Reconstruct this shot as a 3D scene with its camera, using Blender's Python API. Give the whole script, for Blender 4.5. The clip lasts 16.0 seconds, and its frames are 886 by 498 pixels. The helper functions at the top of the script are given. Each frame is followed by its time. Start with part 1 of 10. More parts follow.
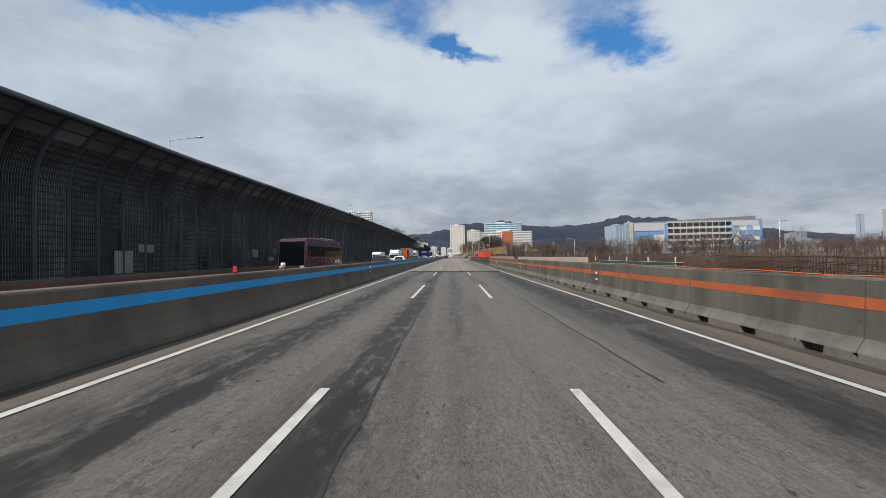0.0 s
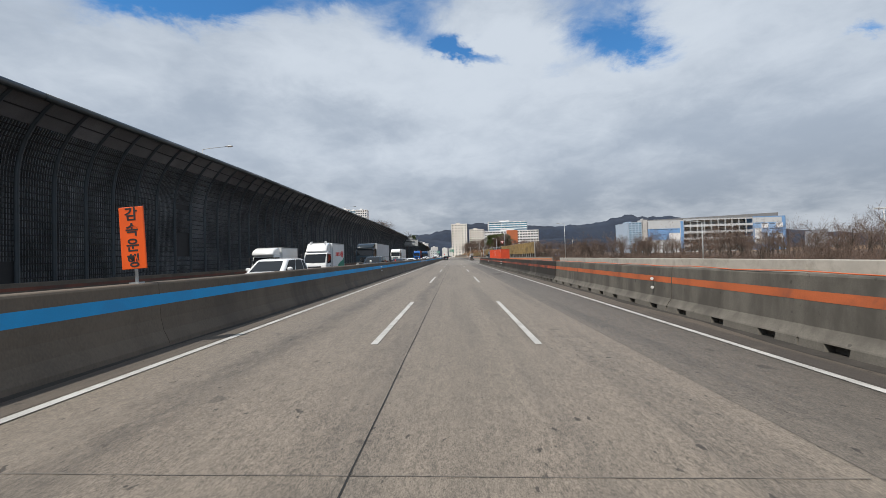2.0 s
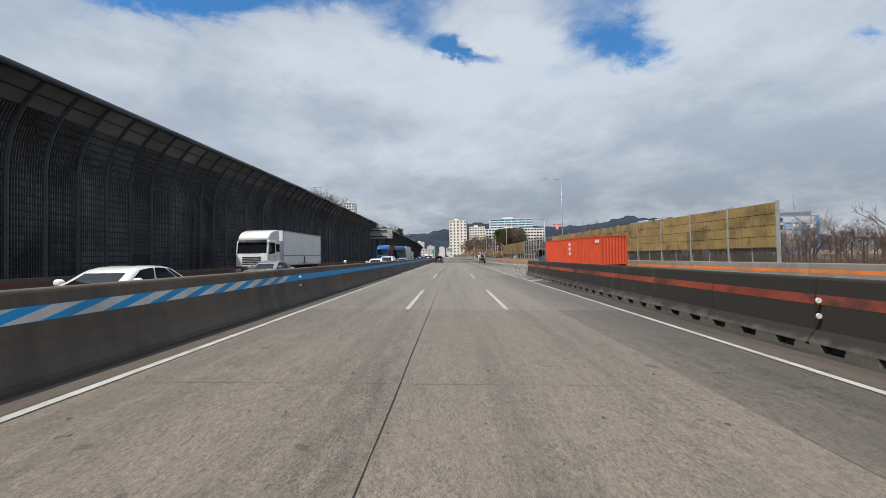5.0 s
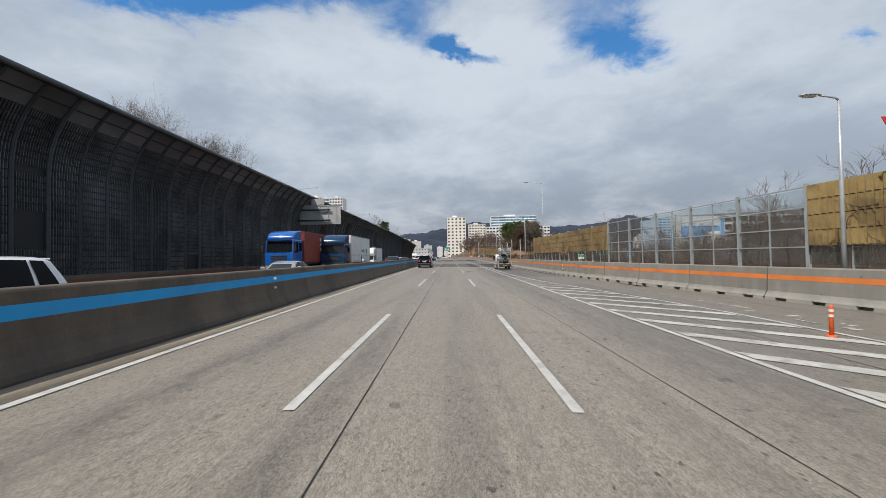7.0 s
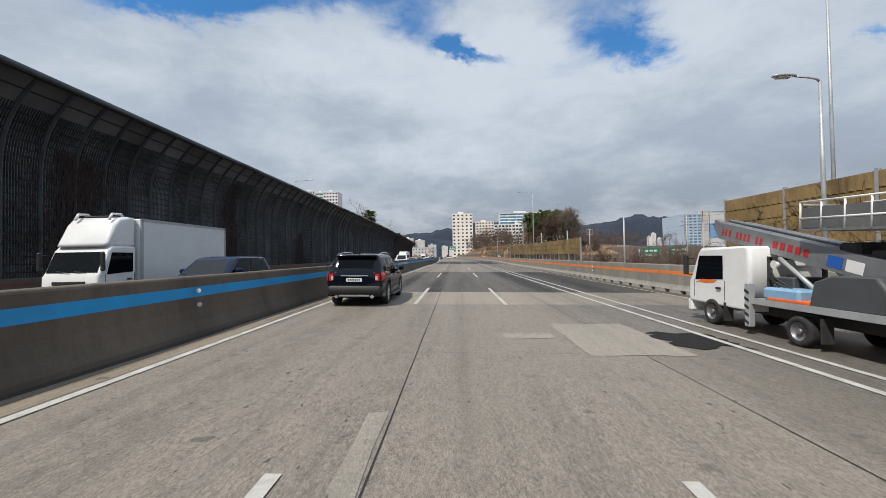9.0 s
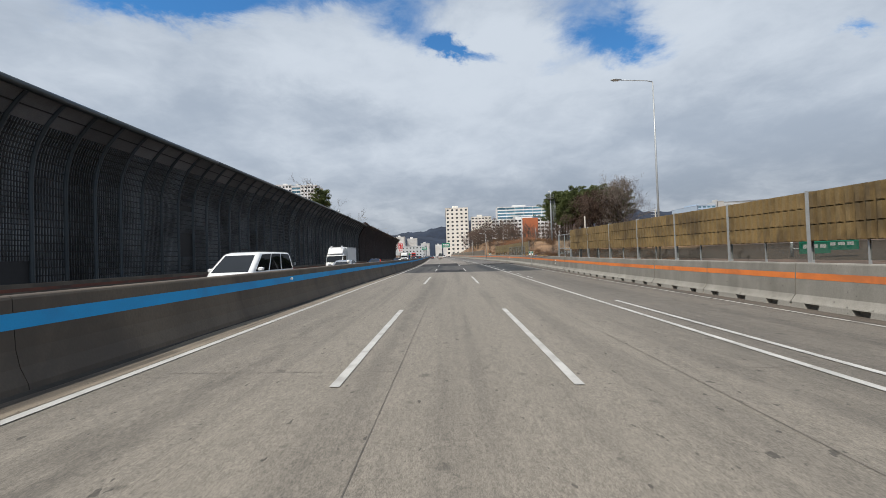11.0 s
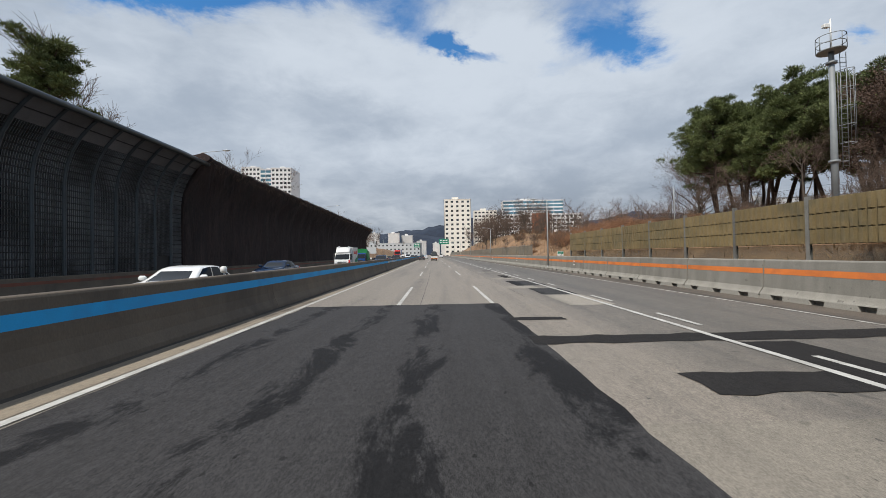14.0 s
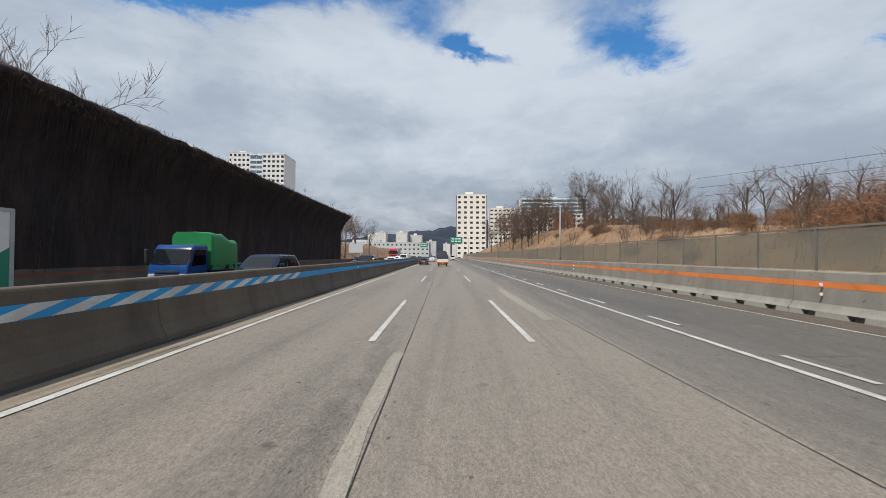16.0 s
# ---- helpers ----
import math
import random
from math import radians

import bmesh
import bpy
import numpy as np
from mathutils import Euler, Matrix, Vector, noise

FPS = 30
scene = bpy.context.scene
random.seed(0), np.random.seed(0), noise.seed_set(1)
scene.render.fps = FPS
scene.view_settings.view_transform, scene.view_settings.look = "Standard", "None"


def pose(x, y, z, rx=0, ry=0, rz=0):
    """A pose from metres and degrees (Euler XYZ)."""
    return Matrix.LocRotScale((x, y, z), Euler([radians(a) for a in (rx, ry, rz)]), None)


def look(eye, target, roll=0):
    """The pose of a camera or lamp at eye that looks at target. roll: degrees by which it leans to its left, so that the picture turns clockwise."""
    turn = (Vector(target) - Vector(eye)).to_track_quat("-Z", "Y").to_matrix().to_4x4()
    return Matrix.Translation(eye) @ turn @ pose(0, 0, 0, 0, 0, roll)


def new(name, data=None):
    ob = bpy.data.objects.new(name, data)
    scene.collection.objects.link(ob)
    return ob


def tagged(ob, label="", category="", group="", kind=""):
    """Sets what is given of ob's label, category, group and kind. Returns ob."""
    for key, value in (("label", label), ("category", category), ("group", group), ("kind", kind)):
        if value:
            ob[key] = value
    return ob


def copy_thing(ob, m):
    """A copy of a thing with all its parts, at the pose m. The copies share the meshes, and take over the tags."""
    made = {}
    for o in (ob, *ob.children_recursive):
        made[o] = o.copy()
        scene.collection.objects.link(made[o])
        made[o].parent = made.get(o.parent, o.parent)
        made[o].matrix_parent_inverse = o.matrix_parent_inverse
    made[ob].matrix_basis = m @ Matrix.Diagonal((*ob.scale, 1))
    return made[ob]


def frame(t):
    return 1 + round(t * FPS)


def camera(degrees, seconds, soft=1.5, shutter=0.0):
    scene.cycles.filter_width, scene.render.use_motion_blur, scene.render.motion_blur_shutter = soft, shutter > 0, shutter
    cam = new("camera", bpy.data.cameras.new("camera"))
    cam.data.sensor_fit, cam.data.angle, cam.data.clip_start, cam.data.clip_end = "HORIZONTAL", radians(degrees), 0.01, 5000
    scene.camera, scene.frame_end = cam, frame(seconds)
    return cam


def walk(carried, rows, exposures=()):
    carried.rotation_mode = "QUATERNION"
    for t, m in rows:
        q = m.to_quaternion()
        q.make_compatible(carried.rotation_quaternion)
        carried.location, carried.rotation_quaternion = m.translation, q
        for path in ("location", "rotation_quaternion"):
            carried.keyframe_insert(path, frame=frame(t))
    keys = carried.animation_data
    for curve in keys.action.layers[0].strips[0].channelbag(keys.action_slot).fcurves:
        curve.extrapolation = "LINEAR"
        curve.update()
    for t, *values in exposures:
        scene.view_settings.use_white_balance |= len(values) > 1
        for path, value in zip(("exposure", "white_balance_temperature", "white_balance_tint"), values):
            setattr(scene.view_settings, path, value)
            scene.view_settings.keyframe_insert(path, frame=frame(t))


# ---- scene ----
# The road runs along s (metres ahead), u is metres to its right, z is up.
# It is straight, then bends gently to the left.
def bend(s):
    k = min(max((s - 300) / 100, 0), 1)
    return radians(2.2) * k * k * (3 - 2 * k)


S_MIN, S_MAX = -300, 1200
_line = {S_MIN: (0.0, float(S_MIN))}
_x, _y = 0.0, float(S_MIN)
for _s in range(S_MIN, S_MAX):
    _a = bend(_s + 0.5)
    _x, _y = _x - math.sin(_a), _y + math.cos(_a)
    _line[_s + 1] = (_x, _y)


def centre(s):
    s0 = int(math.floor(min(max(s, S_MIN), S_MAX - 1)))
    a, b, f = _line[s0], _line[s0 + 1], s - s0
    return a[0] + (b[0] - a[0]) * f, a[1] + (b[1] - a[1]) * f


def fall(s):
    """Cross fall of the carriageway in degrees, to the right."""
    return 1.15 * min(max((350 - s) / 50, 0), 1)


def at(s, u, z=0.0):
    """A point of the road's frame in the world, z above the carriageway."""
    x, y = centre(s)
    a = bend(s)
    w = min(max(u, -7.0), 14.0)
    return Vector((x + u * math.cos(a), y + u * math.sin(a), z - math.tan(radians(fall(s))) * w))


def place(s, u, z=0.0, turn=0.0, tilt=True):
    """The pose of a thing that stands on the road at s, u, facing along it, turned left by turn degrees."""
    p = at(s, u, z)
    lean = fall(s) if tilt and -7 < u < 14 else 0.0
    return pose(p.x, p.y, p.z, 0, 0, math.degrees(bend(s))) @ pose(0, 0, 0, 0, lean, 0) @ pose(0, 0, 0, 0, 0, turn)


# ---- camera ----
cam = camera(96.5, 16.0, 0.6)
EYE = 1.90
# seconds, s, u, yaw to the left of the lane, pitch, lean to the right of the road's plane
DRIVE = [
    (0.0, 2.35, 0.08, 1.39, 1.00, 0.30),
    (0.5, 14.51, 0.04, 1.35, 1.20, 0.17),
    (1.0, 27.23, -0.00, 1.50, 1.10, 0.25),
    (1.5, 40.55, 0.08, 1.78, 0.80, 0.63),
    (2.0, 51.46, 0.00, 1.62, 1.11, 0.54),
    (2.5, 63.59, -0.08, 1.67, 1.01, 0.30),
    (3.0, 75.84, -0.21, 1.63, 1.10, -0.13),
    (3.5, 88.30, -0.27, 1.61, 1.28, -0.20),
    (4.0, 100.88, -0.27, 1.55, 1.07, -0.18),
    (6.5, 162.94, 0.17, 0.97, 1.08, 0.03),
    (7.0, 175.16, 0.23, 1.04, 1.06, -0.08),
    (7.5, 187.52, 0.19, 1.37, 1.36, -0.34),
    (8.0, 199.96, 0.04, 1.51, 1.14, 0.06),
    (8.5, 212.25, -0.09, 1.79, 0.95, 0.10),
    (9.0, 224.59, -0.18, 1.80, 1.05, -0.09),
    (9.5, 237.03, -0.13, 1.56, 1.12, 0.31),
    (12.0, 298.37, -0.04, 0.90, 0.74, 0.95),
    (12.5, 310.07, -0.11, 0.64, 0.78, 0.75),
    (13.0, 321.78, -0.09, 0.20, 1.03, 1.00),
    (13.5, 333.54, -0.09, 0.01, 1.18, 0.80),
    (14.0, 345.07, -0.20, -0.60, 0.72, 1.00),
    (14.5, 356.60, -0.10, -0.22, 1.20, 0.35),
    (15.0, 368.12, -0.15, -0.10, 1.10, 0.28),
    (15.5, 379.70, -0.18, -0.03, 1.02, 0.00),
    (16.0, 391.27, -0.22, 0.03, 0.94, -0.29),
]
rows = []
for t, s, u, yaw, pitch, lean in DRIVE:
    p = at(s, u, EYE)
    rows.append((t, pose(p.x, p.y, p.z, 90 + pitch, lean + fall(s), yaw + math.degrees(bend(s + 12)))))
walk(cam, rows, [(0.0, -0.08), (16.0, -0.08)])

# ---- sky and sun ----
SUN_WAY = Vector((-0.46, -0.52, 1.0)).normalized()      # towards the sun: behind the left shoulder
sun = new("sun", bpy.data.lights.new("sun", "SUN"))
sun.data.energy, sun.data.angle, sun.data.color = 4.6, radians(0.8), (1.0, 0.94, 0.85)
sun.matrix_world = look(SUN_WAY * 100, (0, 0, 0))


class Nodes:
    """A small helper to wire shader nodes."""

    def __init__(self, tree):
        self.tree = tree
        tree.nodes.clear()

    def add(self, kind, **settings):
        node = self.tree.nodes.new(kind)
        for key, value in settings.items():
            setattr(node, key, value)
        return node

    def put(self, socket, value):
        if hasattr(value, "node"):
            self.tree.links.new(value, socket)
        elif value is not None:
            socket.default_value = value

    def math(self, op, a, b=None, c=None, clamp=False):
        n = self.add("ShaderNodeMath", operation=op, use_clamp=clamp)
        for i, v in enumerate((a, b, c)):
            self.put(n.inputs[i], v)
        return n.outputs[0]

    def noise(self, vector, scale, detail=4.0, rough=0.55, distort=0.0):
        n = self.add("ShaderNodeTexNoise")
        self.put(n.inputs["Vector"], vector)
        for key, v in (("Scale", scale), ("Detail", detail), ("Roughness", rough), ("Distortion", distort)):
            self.put(n.inputs[key], v)
        return n.outputs[0], n.outputs[1]

    def ramp(self, value, lo, hi):
        n = self.add("ShaderNodeMapRange", interpolation_type="SMOOTHSTEP")
        self.put(n.inputs[0], value)
        self.put(n.inputs[1], lo)
        self.put(n.inputs[2], hi)
        return n.outputs[0]

    def mix(self, f, a, b):
        n = self.add("ShaderNodeMix", data_type="RGBA")
        self.put(n.inputs[0], f)
        for i, v in ((6, a), (7, b)):
            self.put(n.inputs[i], v if hasattr(v, "node") or v is None else (*v, 1)[:4])
        return n.outputs[2]

    def dim(self, f, a, share):
        """Darkens a by the share of each channel, where f is one, keeping its grain."""
        n = self.add("ShaderNodeMix", data_type="RGBA", blend_type="MULTIPLY")
        self.put(n.inputs[0], f)
        self.put(n.inputs[6], a)
        self.put(n.inputs[7], (*share, 1)[:4])
        return n.outputs[2]

    def scaled(self, vector, sx, sy, sz):
        n = self.add("ShaderNodeMapping")
        self.put(n.inputs[0], vector)
        n.inputs["Scale"].default_value = (sx, sy, sz)
        return n.outputs[0]


def make_sky():
    world = bpy.data.worlds.new("sky")
    scene.world = world
    world.use_nodes = True
    g = Nodes(world.node_tree)
    out = g.add("ShaderNodeOutputWorld")
    back = g.add("ShaderNodeBackground")
    g.tree.links.new(back.outputs[0], out.inputs[0])
    sky = g.add("ShaderNodeTexSky", sky_type="NISHITA", sun_disc=False)
    sky.sun_elevation = math.asin(SUN_WAY.z)
    sky.sun_rotation = math.atan2(SUN_WAY.x, SUN_WAY.y)
    sky.air_density, sky.dust_density, sky.ozone_density = 1.0, 0.6, 2.0
    blue = g.add("ShaderNodeVectorMath", operation="MULTIPLY")
    g.put(blue.inputs[0], sky.outputs[0])
    blue.inputs[1].default_value = (0.046, 0.122, 0.172)
    way = g.add("ShaderNodeTexCoord").outputs["Generated"]
    sep = g.add("ShaderNodeSeparateXYZ")
    g.put(sep.inputs[0], way)
    x, y, z = sep.outputs
    # cloud pattern: heaps that draw out towards the horizon
    high = g.math("ADD", g.math("MAXIMUM", z, 0.0), 0.34)
    field = g.add("ShaderNodeCombineXYZ")
    g.put(field.inputs[0], g.math("DIVIDE", x, high))
    g.put(field.inputs[1], g.math("DIVIDE", y, high))
    g.put(field.inputs[2], g.math("MULTIPLY", z, 1.4))
    field = field.outputs[0]
    big, _ = g.noise(field, 0.95, 5.0, 0.50, 0.2)
    fine, _ = g.noise(field, 2.9, 8.0, 0.54, 0.2)
    wisp, _ = g.noise(field, 8.0, 7.0, 0.62, 0.5)
    # places ahead, by slope to the right and up
    ahead = g.math("MAXIMUM", y, 0.05)
    _, wobc = g.noise(field, 4.2, 8.0, 0.66, 0.3)
    wsep = g.add("ShaderNodeSeparateXYZ")
    g.put(wsep.inputs[0], wobc)
    X = g.math("ADD", g.math("DIVIDE", x, ahead), g.math("MULTIPLY", g.math("SUBTRACT", wsep.outputs[0], 0.5), 0.34))
    Z = g.math("ADD", g.math("DIVIDE", z, ahead), g.math("MULTIPLY", g.math("SUBTRACT", wsep.outputs[1], 0.5), 0.22))
    front = g.ramp(y, 0.1, 0.3)

    def blobs(spots):
        total = None
        for x0, z0, a, b, k in spots:
            dx = g.math("DIVIDE", g.math("SUBTRACT", X, x0), a)
            dz = g.math("DIVIDE", g.math("SUBTRACT", Z, z0), b)
            d = g.math("ADD", g.math("MULTIPLY", dx, dx), g.math("MULTIPLY", dz, dz))
            h = g.math("MULTIPLY", g.math("POWER", 2.718, g.math("MULTIPLY", d, -1.0)), k)
            total = h if total is None else g.math("ADD", total, h)
        return g.math("MULTIPLY", total, front)
    # gaps of blue sky
    gaps = blobs(((-0.75, 0.685, 0.18, 0.055, 1.10), (-0.55, 0.645, 0.12, 0.05, 0.45), (-0.30, 0.675, 0.26, 0.05, 0.55), (-0.06, 0.60, 0.10, 0.09, 0.50),
                  (0.036, 0.524, 0.050, 0.034, 1.0), (0.115, 0.500, 0.06, 0.026, 0.45), (0.37, 0.635, 0.17, 0.09, 0.55), (0.445, 0.530, 0.10, 0.055, 0.70),
                  (0.28, 0.470, 0.10, 0.03, 0.30), (1.04, 0.545, 0.07, 0.025, 0.60), (-0.5, 0.86, 0.7, 0.13, 0.8), (0.3, 0.86, 0.5, 0.12, 0.8)))
    heap = blobs(((0.18, 0.570, 0.105, 0.085, 1.0), (-0.40, 0.50, 0.34, 0.055, 0.55), (0.02, 0.435, 0.40, 0.05, 0.50), (-0.10, 0.265, 0.11, 0.05, 0.55), (0.78, 0.56, 0.26, 0.10, 0.45)))
    pall = blobs(((-0.28, 0.375, 0.16, 0.075, 0.85), (-0.68, 0.37, 0.14, 0.06, 0.65), (0.55, 0.31, 0.30, 0.07, 0.45), (0.95, 0.30, 0.40, 0.13, 0.60), (0.30, 0.16, 0.5, 0.05, 0.35)))
    ragged = g.math("ADD", g.math("MULTIPLY", g.math("SUBTRACT", fine, 0.5), 1.5), g.math("MULTIPLY", g.math("SUBTRACT", wisp, 0.5), 1.1))
    gaps = g.math("SUBTRACT", g.math("ADD", gaps, g.math("MULTIPLY", ragged, g.math("ADD", g.math("MULTIPLY", gaps, 0.9), 0.12))), g.math("MULTIPLY", heap, 0.35))
    hole = g.math("MULTIPLY", g.ramp(gaps, 0.04, 0.80), 0.97)
    behind = g.math("MULTIPLY", g.ramp(big, 0.56, 0.70), g.math("SUBTRACT", 1.0, front))
    hole = g.math("MAXIMUM", hole, g.math("MULTIPLY", behind, 0.9))
    shade = g.math("ADD", g.math("ADD", g.math("MULTIPLY", big, 0.42), g.math("MULTIPLY", fine, 0.38)), g.math("MULTIPLY", wisp, 0.20))
    shade = g.math("ADD", shade, g.math("SUBTRACT", g.math("MULTIPLY", heap, 0.13), g.math("MULTIPLY", pall, 0.15)))
    cloud = g.mix(g.ramp(shade, 0.33, 0.67), (0.41, 0.48, 0.58), (0.655, 0.725, 0.815))
    low = g.mix(g.ramp(shade, 0.36, 0.66), (0.285, 0.335, 0.405), (0.60, 0.645, 0.70))
    cloud = g.mix(g.ramp(z, 0.02, 0.26), low, cloud)
    sheet = g.mix(hole, cloud, blue.outputs[0])
    g.put(back.inputs[0], sheet)
    back.inputs[1].default_value = 1.0


make_sky()

# ---- materials ----
MATS = {}


def mat(name, colour, rough=0.7, metal=0.0, spread=0.12, scale=3.0, fine=60.0, bump=0.15, dirt=None, dirt_amount=0.0, dirt_scale=0.6,
        stretch=(1, 1, 1), random=0.0, spec=0.5, coat=0.0, island=0.0):
    """A painted, mineral or metal surface: base colour with broad and fine variation, stains and relief, at real size."""
    if name in MATS:
        return MATS[name]
    m = bpy.data.materials.new(name)
    m.use_nodes = True
    g = Nodes(m.node_tree)
    out = g.add("ShaderNodeOutputMaterial")
    b = g.add("ShaderNodeBsdfPrincipled")
    g.tree.links.new(b.outputs[0], out.inputs[0])
    where = g.add("ShaderNodeTexCoord").outputs["Object"]
    geo = g.add("ShaderNodeNewGeometry")
    place_ = g.scaled(geo.outputs["Position"], *stretch)
    broad, _ = g.noise(place_, scale, 5.0, 0.6)
    grain, _ = g.noise(place_, fine, 3.0, 0.6)
    v = g.math("ADD", g.math("MULTIPLY", broad, 0.65), g.math("MULTIPLY", grain, 0.35))
    k = g.ramp(v, 0.30, 0.70)
    dark = tuple(c * (1 - spread) for c in colour)
    pale = tuple(min(1, c * (1 + spread)) for c in colour)
    c = g.mix(k, dark, pale)
    if dirt:
        blot, _ = g.noise(place_, dirt_scale, 6.0, 0.62, 0.6)
        c = g.mix(g.math("MULTIPLY", g.ramp(blot, 0.45, 0.68), dirt_amount), c, dirt)
    if random or island:
        info = g.add("ShaderNodeObjectInfo").outputs["Random"] if random else geo.outputs["Random Per Island"]
        amount = random or island
        hsv = g.add("ShaderNodeHueSaturation")
        g.put(hsv.inputs["Color"], c)
        g.put(hsv.inputs["Value"], g.math("ADD", g.math("MULTIPLY", info, 2 * amount), 1 - amount))
        c = hsv.outputs[0]
    g.put(b.inputs["Base Color"], c)
    g.put(b.inputs["Roughness"], g.math("ADD", g.math("MULTIPLY", g.math("SUBTRACT", broad, 0.5), 0.25), rough, clamp=True))
    b.inputs["Metallic"].default_value = metal
    b.inputs["Specular IOR Level"].default_value = spec
    b.inputs["Coat Weight"].default_value = coat
    b.inputs["Coat Roughness"].default_value = 0.04
    if bump:
        n = g.add("ShaderNodeBump")
        n.inputs["Strength"].default_value = bump
        n.inputs["Distance"].default_value = 0.01
        g.put(n.inputs["Height"], grain)
        g.put(b.inputs["Normal"], n.outputs[0])
    MATS[name] = m
    return m


def glass(name, tint, rough=0.02, clear=0.5, ior=0):
    """Clear or tinted sheet: part transmitted straight through, part glossy."""
    if name in MATS:
        return MATS[name]
    m = bpy.data.materials.new(name)
    m.use_nodes = True
    g = Nodes(m.node_tree)
    out = g.add("ShaderNodeOutputMaterial")
    through_ = g.add("ShaderNodeBsdfTransparent")
    through_.inputs[0].default_value = (*tint, 1)
    b = g.add("ShaderNodeBsdfPrincipled")
    b.inputs["Base Color"].default_value = (*[c * 0.4 for c in tint], 1)
    b.inputs["Roughness"].default_value = rough
    fres = g.add("ShaderNodeFresnel")
    fres.inputs[0].default_value = ior or 1.45
    both = g.add("ShaderNodeMixShader")
    g.put(both.inputs[0], g.math("MAXIMUM", fres.outputs[0], 1 - clear) if ior else 1 - clear)
    g.tree.links.new(through_.outputs[0], both.inputs[1])
    g.tree.links.new(b.outputs[0], both.inputs[2])
    g.tree.links.new(both.outputs[0], out.inputs[0])
    MATS[name] = m
    return m


